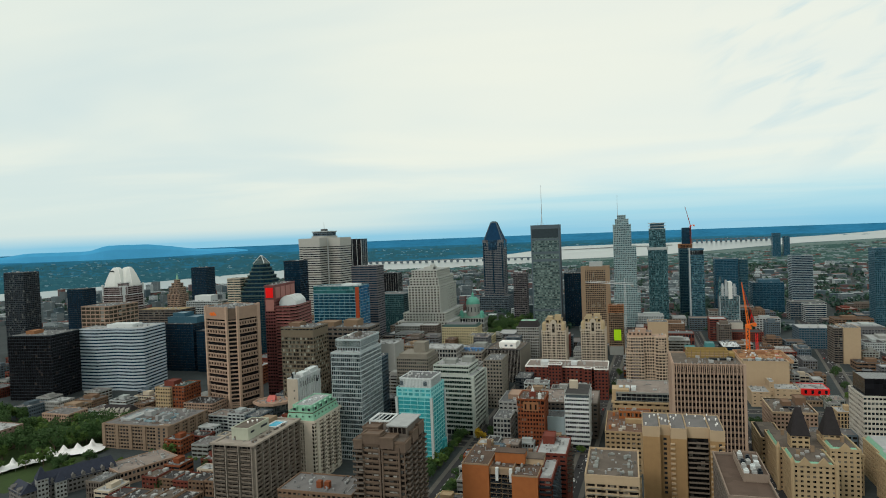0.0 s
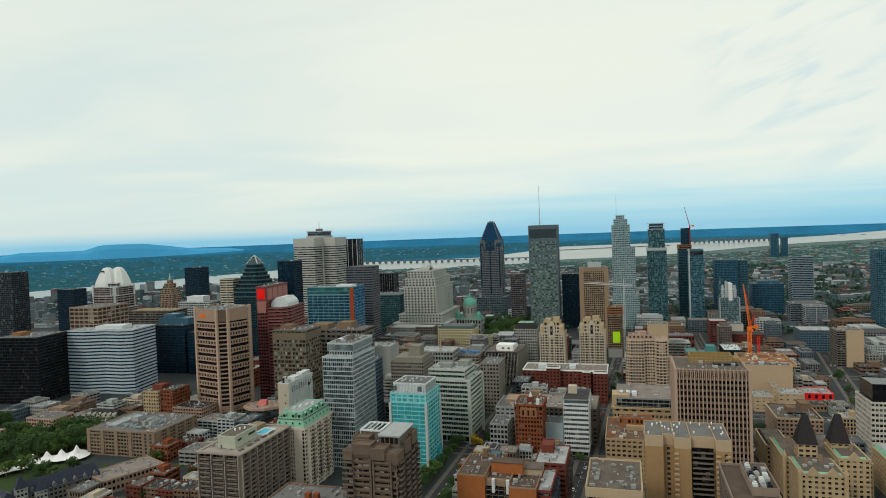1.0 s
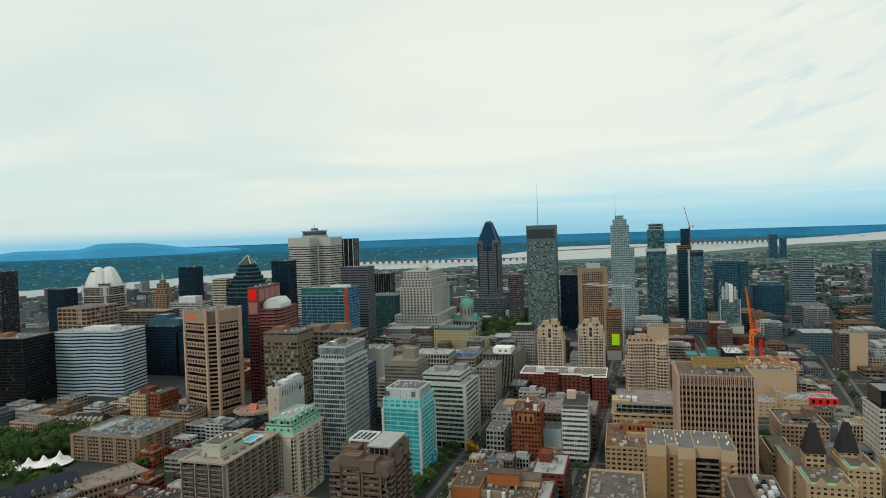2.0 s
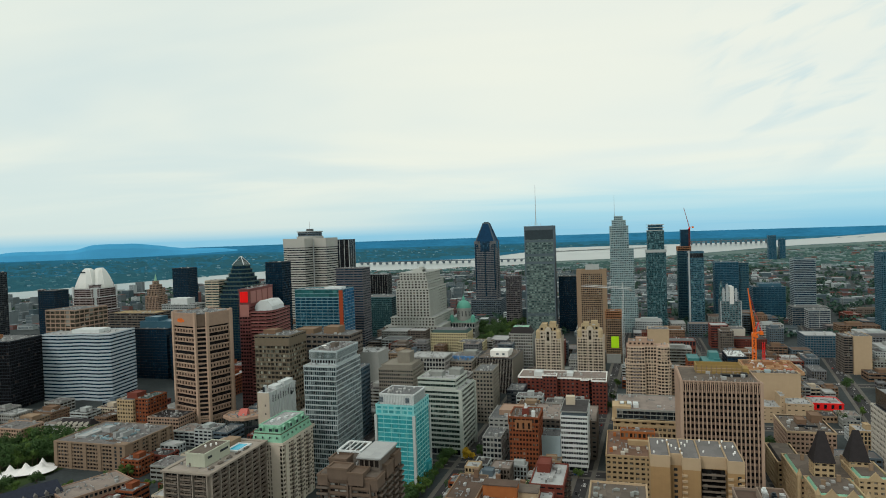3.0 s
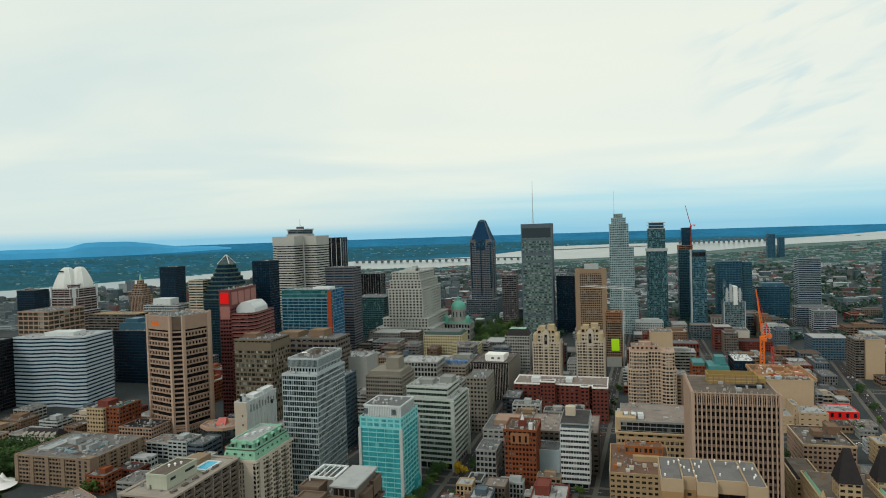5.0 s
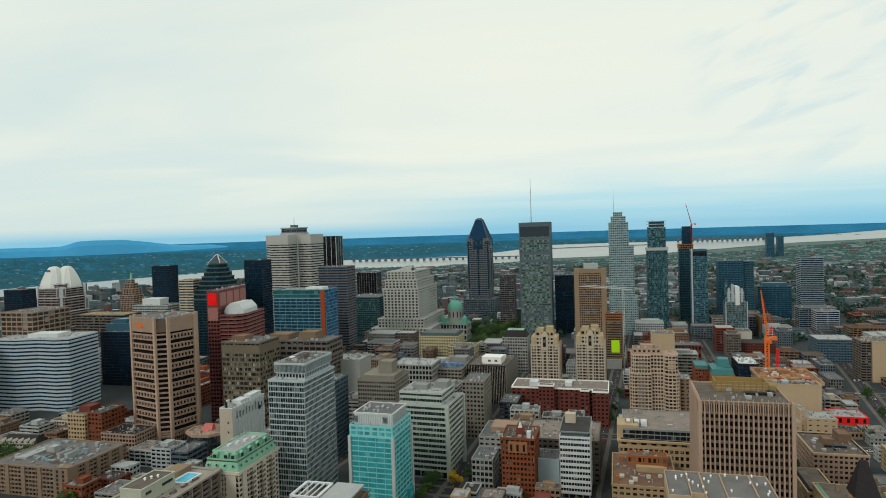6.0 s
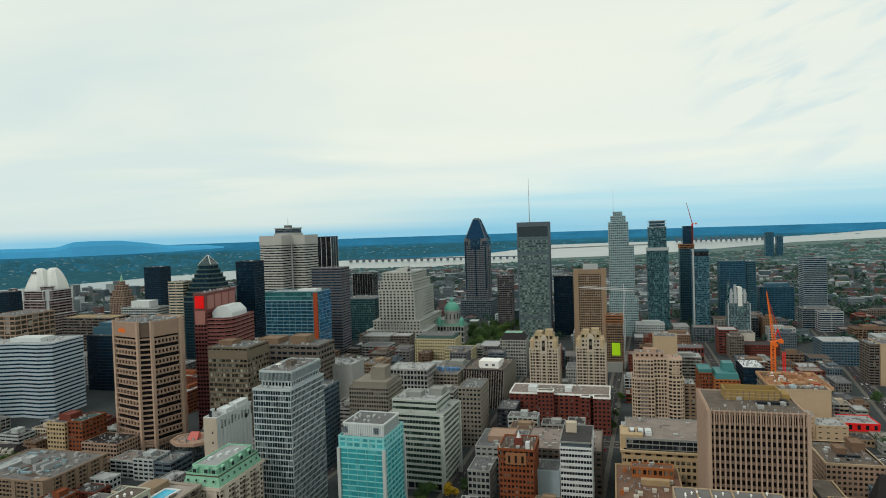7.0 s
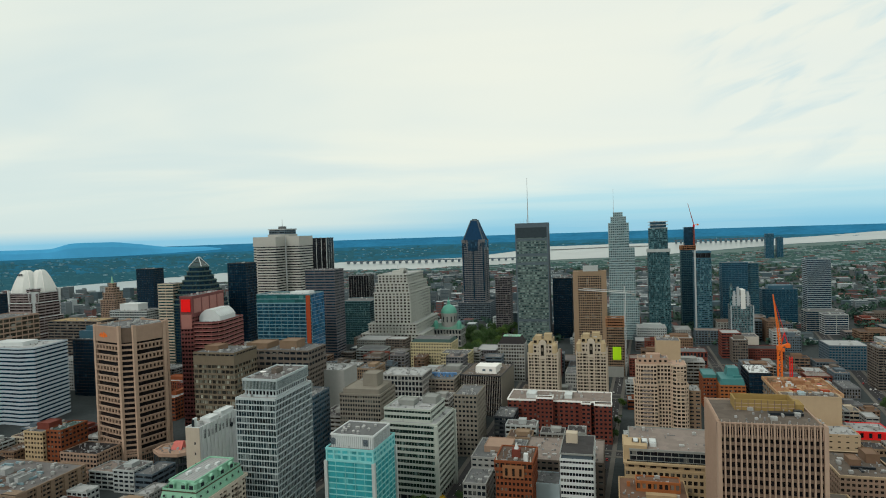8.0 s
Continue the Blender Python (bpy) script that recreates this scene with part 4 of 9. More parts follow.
def red_granite_tower():
    w, d = 12, 62
    r = shell("office_tower", "dark red granite tower with a white vaulted skylight", TOWER, -404, 642, w, d, 8)
    p = rect(w, d)
    tier(r, p, 0, 112, M["granite_red"], G_BLACK, floor=3.7, bay=3.0, band=0.5, pier=0.9, proud=0.4)
    solid(r, "crown_wall", "granite_red", p, 112, 130)
    part("coping", Soup().ring(offset(p, -0.3), offset(p, 0.8), 129.4, 130.8).mesh("coping", M["granite_red"]), r)
    for k in range(4):
        y0 = -d / 2 + 3 + k * 15
        part("crown_panel", Soup().box(w / 2 + 0.02, w / 2 + 0.3, y0, y0 + 12.5, 115, 128).mesh("crown_panel", M["granite_rose"]), r, "rose granite panel")
    part("crown_panel", Soup().box(-w / 2 + 1, w / 2 - 1, -d / 2 - 0.3, -d / 2 - 0.02, 101, 114).mesh("crown_panel", M["granite_rose"]), r, "rose granite panel")
    part("sign_shape", Soup().box(-w / 2 + 1.6, w / 2 - 1.6, -d / 2 - 0.7, -d / 2 - 0.02, 116.5, 128).mesh("sign_shape", M["sign_red"]), r, "bright red square sign")
    # lower wing with banded floors and the vaulted skylight
    q = [(w / 2 + 0.05, -d / 2 + 1), (w / 2 + 17, -d / 2 + 1), (w / 2 + 22, -d / 2 + 5), (w / 2 + 24, -d / 2 + 12), (w / 2 + 24, -d / 2 + 52), (w / 2 + 0.05, -d / 2 + 52)]
    tier(r, q, 0, 106, M["granite_red"], G_BLACK, floor=3.7, bay=9.0, band=0.46, pier=0.7, proud=0.4)
    lip = Soup().ring(offset(q, -0.25), offset(q, 0.3), 0, 0.55).mesh("floor_line", M["granite_rose"])
    for k in range(28):
        part("floor_line", lip, r, m=Matrix.Translation((0, 0, 105.2 - k * 3.655)))
    roof_kit(r, q, 106, M["granite_grey"], RNG, 0)
    x0 = w / 2
    prof = [(x0 + 2, 106.3), (x0 + 2, 110.5), (x0 + 4, 114), (x0 + 8, 117.2), (x0 + 16, 117.2), (x0 + 20, 113.5), (x0 + 22, 110.5), (x0 + 22, 106.3)]
    y0, y1, n = -d / 2 + 8, -d / 2 + 40, len(prof)
    s = Soup()
    s.v = [(x, y0, z) for x, z in prof] + [(x, y1, z) for x, z in prof]
    s.f = [tuple(range(n - 1, -1, -1)), tuple(range(n, 2 * n))] + [(i, (i + 1) % n, n + (i + 1) % n, n + i) for i in range(n)]
    part("skylight", s.mesh("skylight", M["white_panel"]), r, "white vaulted skylight")
    for k in range(9):
        y = y0 + 1.5 + k * 3.6
        part("skylight_rib", Soup().bar((x0 + 21.9, y, 110.6), (x0 + 15.9, y, 117.4), 0.22).mesh("skylight_rib", M["galvanised"]), r)
    roof_kit(r, p, 130, M["roof_gravel"], RNG, 3)


def brown_office_pair():
    r = shell("office_building", "brown concrete office building with wide dark windows", OFFICE, -356, 594, 38, 34, 0)
    p = rect(38, 34)
    tier(r, p, 0, 80, M["concrete_olive"], glass("glass_lit", (0.02, 0.019, 0.016), 2.1, 4.2, 0.45, (0.34, 0.35, 0.29)), floor=4.2, bay=4.2, band=0.36, pier=0.7, proud=0.5)
    tier(r, p, 80, 89, M["concrete_olive"], G_DARK, floor=9, bay=4.2, band=0.8, pier=0.5)
    roof_kit(r, p, 89, M["roof_gravel"], RNG, 4, None, [(0.1, 0.45, 0.3, 0.7, 4)], M["brick_brown"])
    r = shell("office_building", "brown concrete slab with a blank top storey", OFFICE, -348, 649, 68, 34, 0)
    p = rect(68, 34)
    tier(r, p, 0, 66, M["concrete_brown"], G_DARK, floor=4.0, bay=3.2, band=0.45, pier=0.9, proud=0.5)
    tier(r, p, 66, 81, M["concrete_brown"], G_DARK, floor=5, bay=6, band=0.5, pier=1.4)
    roof_kit(r, p, 81, M["roof_gravel"], RNG, 4, None, [(0.04, 0.35, 0.2, 0.8, 5), (0.5, 0.75, 0.3, 0.8, 7)], M["concrete_tan"])


def white_ribbed_building():
    w, d = 10.5, 44
    r = shell("white_building", "white windowless building with ribbed sides", OFFICE, -301, 510, w, d, 0)
    p = rect(w, d)
    solid(r, "wall", "white_panel", p, 0, 56)
    part("front_wall", Soup().box(-w / 2 - 0.15, w / 2 + 0.15, -d / 2 - 0.25, -d / 2 + 0.1, 0, 56.2).mesh("front_wall", M["cream_pale"]), r, "cream front wall")
    for k in range(10):
        y = -d / 2 + 3 + k * 4.2
        part("rib", Soup().box(w / 2, w / 2 + 0.7, y, y + 0.8, 2, 57).mesh("rib", M["white_panel"]), r)
        for j in range(2):
            part("slot", Soup().box(w / 2 + 0.02, w / 2 + 0.14, y + 1.5 + j * 1.3, y + 2.1 + j * 1.3, 47.5, 53.5 - (k % 3)).mesh("slot", M["metal_dark"]), r, "dark upright vent slot")
    for k in range(4):
        part("window", Soup().box(1.2, 2.3, -d / 2 - 0.35, -d / 2 - 0.2, 24 + k * 7, 25.6 + k * 7).mesh("window", M["metal_dark"]), r, "small dark window")
    part("sign_shape", Soup().lathe([(1.7, 0), (1.7, 0.3)], 14).mesh("sign_shape", M["metal_dark"]), r, "dark round sign", m=Matrix.Translation((w / 2 + 0.65, 13.4, 48)) @ Matrix.Rotation(radians(90), 4, "Y"))
    part("coping", Soup().ring(offset(p, -0.2), offset(p, 0.5), 55.6, 56.6).mesh("coping", M["white_panel"]), r)
    roof_kit(r, offset(p, 0.6), 56, M["roof_light"], RNG, 5, None, [(0.45, 0.6, 0.02, 0.08, 5.5), (0.1, 0.9, 0.3, 0.55, 2.4), (0.3, 0.95, 0.6, 0.95, 3.4)], M["white_panel"])
    part("flue", Soup().box(-1.2, 0.6, -d / 2 + 1, -d / 2 + 3, 56.2, 61).mesh("flue", M["metal_dark"]), r, "dark roof flue")


def copper_mansard_tower():
    w, d = 24.0, 43.0
    r = shell("apartment_tower", "white stone apartment tower with a green copper mansard roof", APART, -251, 421, w, d, 0)
    p = rect(w, d)
    tier(r, p, 0, 46.5, M["cream_white"], G_FLAT, floor=2.95, bay=3.5, band=0.34, pier=1.3, proud=0.5)
    # bowed window bays, wide blank piers and balcony columns
    bow = arc(-w / 2 + 7.5, -d / 2 + 3.2, 6.0, 215, 325, 8)
    tier(r, bow + [(-w / 2 + 12.4, -d / 2 + 1.2), (-w / 2 + 2.6, -d / 2 + 1.2)], 0, 45.5, M["cream_white"], G_FLAT, floor=2.95, bay=2.2, band=0.30, pier=0.14, proud=0.3)
    part("blank_pier", Soup().box(w / 2 - 8.6, w / 2 - 1.6, -d / 2 - 0.5, -d / 2 + 0.4, 0, 46).mesh("blank_pier", M["cream_white"]), r, "plain cream wall panel")
    for x in (w / 2 - 1.6, w / 2 - 9.2):
        win = Soup().box(x, x + 0.9, -d / 2 - 0.62, -d / 2 - 0.45, 0, 1.9).mesh("slot_window", G_FLAT)
        for k in range(15):
            part("slot_window", win, r, m=Matrix.Translation((0, 0, 1.0 + 2.95 * k)))
    for k in range(4):
        y = -d / 2 + 3.2 + k * 10.6
        part("blank_pier", Soup().box(w / 2 - 0.4, w / 2 + 0.6, y, y + 4.2, 0, 46).mesh("blank_pier", M["cream_white"]), r, "plain cream wall panel")
    balconies(r, (w / 2, -d / 2 + 7.5), (w / 2, d / 2 - 3.5), 4, 46, 2.95, 4.8, 1.5, M["cream_white"], M["concrete_brown"], 3)
    part("balustrade", Soup().ring(offset(p, -1.0), offset(p, -0.6), 46.6, 47.9).mesh("balustrade", M["cream_white"]), r)
    part("terrace_slab", Soup().ring(offset(p, -1.1), offset(p, 0.6), 46.1, 46.7).mesh("terrace_slab", M["cream_white"]), r)
    a, b = offset(p, 0.4), offset(p, 2.0)
    solid(r, "mansard", "copper", a, 47, 53, b, "weathered green copper mansard")
    c, e = offset(p, 3.9), offset(p, 4.6)
    solid(r, "upper_mansard", "copper", c, 53, 57.0, e, "weathered green copper upper roof")
    part("parapet", Soup().ring(offset(c, 0.2), offset(c, 1.0), 56.8, 57.9).mesh("parapet", M["copper"]), r)
    part("roof", Soup().prism(offset(p, 4.9), 57.0, 57.3).mesh("roof", M["roof_light"]), r)
    part("terrace", Soup().ring(offset(p, 1.6), offset(p, 4.1), 52.6, 53.2).mesh("terrace", M["copper_brown"]), r)
    part("terrace_rail", Soup().ring(offset(p, 1.8), offset(p, 2.1), 53.0, 54.2).mesh("terrace_rail", M["copper"]), r)
    for k in range(7):
        part("roof_seam", Soup().box(-w / 2 + 6 + k * 2, -w / 2 + 6.16 + k * 2, -d / 2 + 5.6, d / 2 - 5.6, 57.3, 57.42).mesh("roof_seam", M["concrete"]), r)
    eye = Soup().lathe([(1.0, 0), (1.0, 0.35), (0.7, 0.4)], 12).mesh("round_dormer", M["copper"])
    pane_ = Soup().lathe([(0.7, 0.36), (0.7, 0.45)], 12).mesh("pane", M["metal_dark"])
    for k in range(7):
        y = -d / 2 + 4 + k * 5.6
        o = part("round_dormer", eye, r, m=Matrix.Translation((w / 2 - 1.1, y, 50.4)) @ Matrix.Rotation(radians(75), 4, "Y"))
        part("pane", pane_, o)
    for k in range(4):
        o = part("round_dormer", eye, r, m=Matrix.Translation((-w / 2 + 3.6 + k * 5.4, -d / 2 + 1.1, 50.4)) @ Matrix.Rotation(radians(75), 4, "X"))
        part("pane", pane_, o)
    for k in range(4):
        y = -d / 2 + 6.5 + k * 8.6
        part("dormer", Soup().box(w / 2 - 5.6, w / 2 - 2.6, y, y + 3.4, 53, 56.4).prism(rect(3.8, 4.0, w / 2 - 6.0, y - 0.3), 56.4, 57.4, rect(3.8, 1.2, w / 2 - 6.0, y + 1.1)).mesh("dormer", M["copper"]), r)
        part("dormer_window", Soup().box(w / 2 - 2.65, w / 2 - 2.5, y + 0.5, y + 2.9, 53.4, 56).mesh("dormer_window", M["metal_dark"]), r)
    for x in (-w / 2 + 5.2, 0.4, 5.2):
        part("dormer", Soup().box(x, x + 3.0, -d / 2 + 2.6, -d / 2 + 5.6, 53, 56.4).prism(rect(3.6, 3.6, x - 0.3, -d / 2 + 2.4), 56.4, 57.4, rect(1.0, 3.6, x + 1.0, -d / 2 + 2.4)).mesh("dormer", M["copper"]), r)
        part("dormer_window", Soup().box(x + 0.4, x + 2.6, -d / 2 + 2.5, -d / 2 + 2.65, 53.4, 56).mesh("dormer_window", M["metal_dark"]), r)
    for k in range(4):
        part("rooftop_unit", Soup().box(-4 + k * 2.4, -2.4 + k * 2.4, -9 + k * 5, -6 + k * 5, 57.3, 58.6).mesh("rooftop_unit", M["white_panel"]), r)


def pool_tower():
    w, d = 30, 58
    r = shell("apartment_tower", "beige balconied apartment tower with a rooftop pool", APART, -269, 360, w, d, 0)
    p = rect(w, d)
    tier(r, p, 0, 48.7, M["concrete_brown"], G_FLAT, floor=2.9, bay=4.3, band=0.24, pier=0.7, proud=0.5)
    balconies(r, (-w / 2, -d / 2), (w / 2, -d / 2), 6, 48.7, 2.9, 7.4, 1.7, M["slab_pale"], M["railing_tan"], 3)
    balconies(r, (w / 2, -d / 2), (w / 2, d / 2), 6, 48.7, 2.9, 6.2, 1.7, M["slab_pale"], M["railing_tan"], 7)
    fin = Soup().box(-0.3, 0.3, -2.0, 0.3, 0, 49.6).mesh("fin", M["slab_pale"])
    for k in range(4):
        part("fin", fin, r, "pale upright wall fin", m=Matrix.Translation((-w / 2 + 0.3 + k * (w - 0.6) / 3, -d / 2, 0)))
    for k in range(8):
        part("fin", fin, r, "pale upright wall fin", m=Matrix.Translation((w / 2, -d / 2 + 0.3 + k * (d - 0.6) / 7, 0)) @ Matrix.Rotation(radians(90), 4, "Z"))
    part("cornice", Soup().ring(offset(p, -1.9), offset(p, 0.8), 48.6, 49.7).mesh("cornice", M["slab_pale"]), r, "pale roof edge slab")
    roof_kit(r, offset(p, 0.6), 48.9, M["roof_sand"], RNG, 5)
    part("roof_house", Soup().box(-6.5, 6.5, -21, 4, 49.3, 56.8).mesh("roof_house", M["house_sage"]), r, "pale sage rooftop plant house")
    part("roof_house_deck", Soup().box(-6.0, 6.0, -20.5, 3.5, 56.8, 57.1).mesh("roof_house_deck", M["roof_brown"]), r)
    part("roof_house_edge", Soup().ring(rect(13.5, 25.5, -6.75, -21.25), rect(12, 24, -6, -20.5), 56.4, 57.5).mesh("roof_house_edge", M["house_sage"]), r)
    for y0, y1 in ((-6, 2), (-18, -14)):
        part("vent_grille", Soup().box(6.45, 6.65, y0, y1, 53.4, 54.8).mesh("vent_grille", M["metal_dark"]), r)
    part("door", Soup().box(-4.5, -3.3, -21.12, -20.9, 49.5, 51.6).mesh("door", M["concrete_brown"]), r)
    for k in range(3):
        part("vent", Soup().lathe([(0.5, 57.1), (0.5, 58.1), (0.8, 58.2), (0.3, 58.7)], 10, -1.5 + k * 2.0, -9 + k * 2.5).mesh("vent", M["white_paint"]), r)
    part("pool", Soup().box(2.5, 9.5, 8, 20, 49.6, 49.9).mesh("pool", M["pool_water"]), r, "small turquoise pool")
    part("pool_deck", Soup().ring(rect(10, 15, 1, 6.5), rect(7, 12, 2.5, 8), 49.2, 50.2).mesh("pool_deck", M["white_panel"]), r)
    part("roof_house", Soup().box(-9, 0, 14, 26, 49.2, 52.7).mesh("roof_house", M["brick_tan"]), r)
    for k in range(5):
        part("planter", Soup().box(10.8, 12.4, -24 + k * 9, -20 + k * 9, 49.3, 50.3).mesh("planter", M["concrete_brown"]), r)


def brown_balcony_tower():
    w, d = 28.3, 33.7
    r = shell("apartment_tower", "dark brown concrete apartment tower with stacked balconies", APART, -145, 315, w, d, 0)
    p = rect(w, d)
    tier(r, p, 0, 72.5, M["concrete_umber"], G_CURTAIN, floor=2.9, bay=4.7, band=0.3, pier=0.5, proud=0.7)
    # chunky window bays and corner balconies
    bay_ = Soup().box(-4.4, 4.4, -0.7, 0.1, 0, 1.15).mesh("bay_front", M["umber_pale"])
    side_ = Soup().box(-0.45, 0.45, -1.0, 0.1, 0, 70).mesh("bay_edge", M["concrete_umber"])
    for cx in (-4.6, 6.4):
        for sx in (-4.7, 4.7):
            part("bay_edge", side_, r, m=Matrix.Translation((cx + sx, -d / 2, 0)))
        for k in range(24):
            part("bay_front", bay_, r, m=Matrix.Translation((cx, -d / 2, 70.2 - 2.9 * k)))
    balconies(r, (-w / 2 - 0.6, -d / 2), (-w / 2 + 4.6, -d / 2), 4, 71, 2.9, 5.8, 2.2, M["umber_pale"], M["concrete_brown"], 1)
    balconies(r, (w / 2, -d / 2), (w / 2, d / 2), 4, 71, 2.9, 5.6, 1.9, M["umber_pale"], M["concrete_brown"], 4)
    roof_kit(r, p, 73.2, M["roof_brown"], RNG, 3)
    for x0, x1, y0, y1, z0, z1 in ((-14.6, -9.4, -18.4, -10, 68.5, 73), (-9.6, 0.6, -18.2, -11, 71.5, 76.6), (0.8, 8.4, -18.6, -10, 69.5, 75), (8.2, 14.9, -17.4, -8, 67.5, 72.4), (10, 15.2, -6, 3, 69, 75), (-13, -4, -9, -1, 73, 77.4), (9.5, 15, 5, 14, 70, 76)):
        q = rect(x1 - x0, y1 - y0, x0, y0)
        o = solid(r, "setback_block", "concrete_umber", q, z0, z1)
        part("ledge", Soup().ring(offset(q, -0.25), offset(q, 0.5), z1 - 0.3, z1 + 0.6).mesh("ledge", M["umber_pale"]), o)
    part("roof_hall", Soup().box(2.6, 13, -9.4, 12.4, 73.4, 79.0).mesh("roof_hall", M["concrete_brown"]), r, "brown roof hall")
    part("hall_roof", Soup().box(1.8, 13.8, -10.4, 13.0, 79.0, 79.7).mesh("hall_roof", M["roof_light"]), r, "pale flat metal roof")
    for k in range(4):
        part("hall_window", Soup().box(3.1 + k * 2.5, 5.0 + k * 2.5, -9.5, -9.3, 75.2, 78.2).mesh("hall_window", G_CURTAIN), r)
    bars = [((-11 + k * 2.6, -2, 79.2), (-11 + k * 2.6, 12, 79.2), 0.22) for k in range(5)]
    bars += [((-11.5, -2, 79.2), (0.4, -2, 79.2), 0.4), ((-11.5, 12, 79.2), (0.4, 12, 79.2), 0.4), ((-11.5, -2, 79.2), (-11.5, 12, 79.2), 0.4), ((0.2, -2, 79.2), (0.2, 12, 79.2), 0.4)]
    bars += [((x, y, 73.4), (x, y, 79), 0.3) for x, y in ((-11.5, -2), (-11.5, 12), (0.2, -2), (0.2, 12))]
    for a, b, t in bars:
        part("pergola_bar", Soup().bar(a, b, t).mesh("pergola_bar", M["white_panel"]), r, "white open roof frame bar")


def orange_brick_block():
    r = thing("brick_apartments", "orange brick apartment block with a brown roof", APART, -75, 374, 0)
    for x0, x1, y0, y1, z in ((-23, -7, -14, 20, 46.6), (7, 22, -17, 18, 42.6)):
        p = rect(x1 - x0, y1 - y0, x0, y0)
        solid(r, "wall", "brick_orange", p, 0, z)
        part("coping", Soup().ring(offset(p, -0.1), offset(p, 0.35), z - 0.1, z + 0.7).mesh("coping", M["brick_tan"]), r)
        roof_kit(r, offset(p, 0.4), z + 0.05, M["roof_umber"], RNG, 3)
    p = rect(14, 32, -7, -11)
    tier(r, p, 0, 44, M["brick_tan"], G_DARK, floor=2.9, bay=3.5, band=0.3, pier=0.5, edges=(0,))
    roof_kit(r, p, 44, M["roof_umber"], RNG, 3)
    balconies(r, (-7, -11), (7, -11), 12, 43, 2.9, 5.6, 2.4, M["stone_blank"], M["metal_dark"], 2)
    solid(r, "attic_wall", "brick_tan", rect(14, 1.2, -7, -12.2), 41, 44.6)
    q = rect(18, 8, -5.5, -2)
    solid(r, "roof_house", "brick_orange", q, 44.2, 50.4)
    part("roof_house_deck", Soup().prism(offset(q, -0.3), 50.4, 50.9).mesh("roof_house_deck", M["roof_umber"]), r)
    solid(r, "low_storey", "stone_blank", rect(16, 10, 6.6, 2), 42.7, 46.4)
    part("storey_roof", Soup().prism(rect(17, 11, 6.1, 1.5), 46.4, 46.9).mesh("storey_roof", M["roof_brown"]), r)
    for x, y in ((-3, -14.2), (5.2, -15)):
        solid(r, "chimney", "white_panel", rect(1.6, 2.2, x, y), 38, 45.4)
    for x, y, z in ((-14, 15, 46.6), (-2, 16, 44), (12, 14, 42.6)):
        part("chimney", Soup().box(x, x + 2.4, y, y + 2.0, z, z + 5.2).box(x - 0.2, x + 2.6, y - 0.2, y + 2.2, z + 4.7, z + 5.0).mesh("chimney", M["brick_brown"]), r)
    # column of black balconies on the street side
    w_ = rect(7.5, 32, 22.1, -14)
    tier(r, w_, 0, 40.5, M["brick_red"], G_DARK, floor=2.9, bay=3.7, band=0.3, pier=0.4)
    roof_kit(r, w_, 40.5, M["roof_light"], RNG, 2)
    balconies(r, (22.1, -14), (29.6, -14), 6, 40.5, 2.9, 6.8, 2.4, M["metal_dark"], M["metal_dark"], 1)
    balconies(r, (29.6, -14), (29.6, 18), 6, 40.5, 2.9, 4.0, 1.8, M["metal_dark"], M["granite_grey"], 5)


def black_balcony_block():
    w, d = 18.9, 34
    r = shell("brick_apartments", "red brick apartment block with black balconies", APART, -60, 400, w, d, 0)
    p = rect(w, d)
    tier(r, p, 0, 41, M["brick_red"], G_DARK, floor=2.9, bay=4.5, band=0.55, pier=2.0, proud=0.4)
    balconies(r, (-w / 2, -d / 2), (w / 2 - 6, -d / 2), 14, 41, 2.9, 5.6, 2.0, M["metal_dark"], M["metal_dark"], 2)
    balconies(r, (w / 2, -d / 2), (w / 2, d / 2), 14, 41, 2.9, 3.2, 1.6, M["metal_dark"], M["concrete_brown"], 4)
    roof_kit(r, p, 41, M["roof_light"], RNG, 3, None, [(0.1, 0.5, 0.55, 0.9, 5)], M["brick_red"])


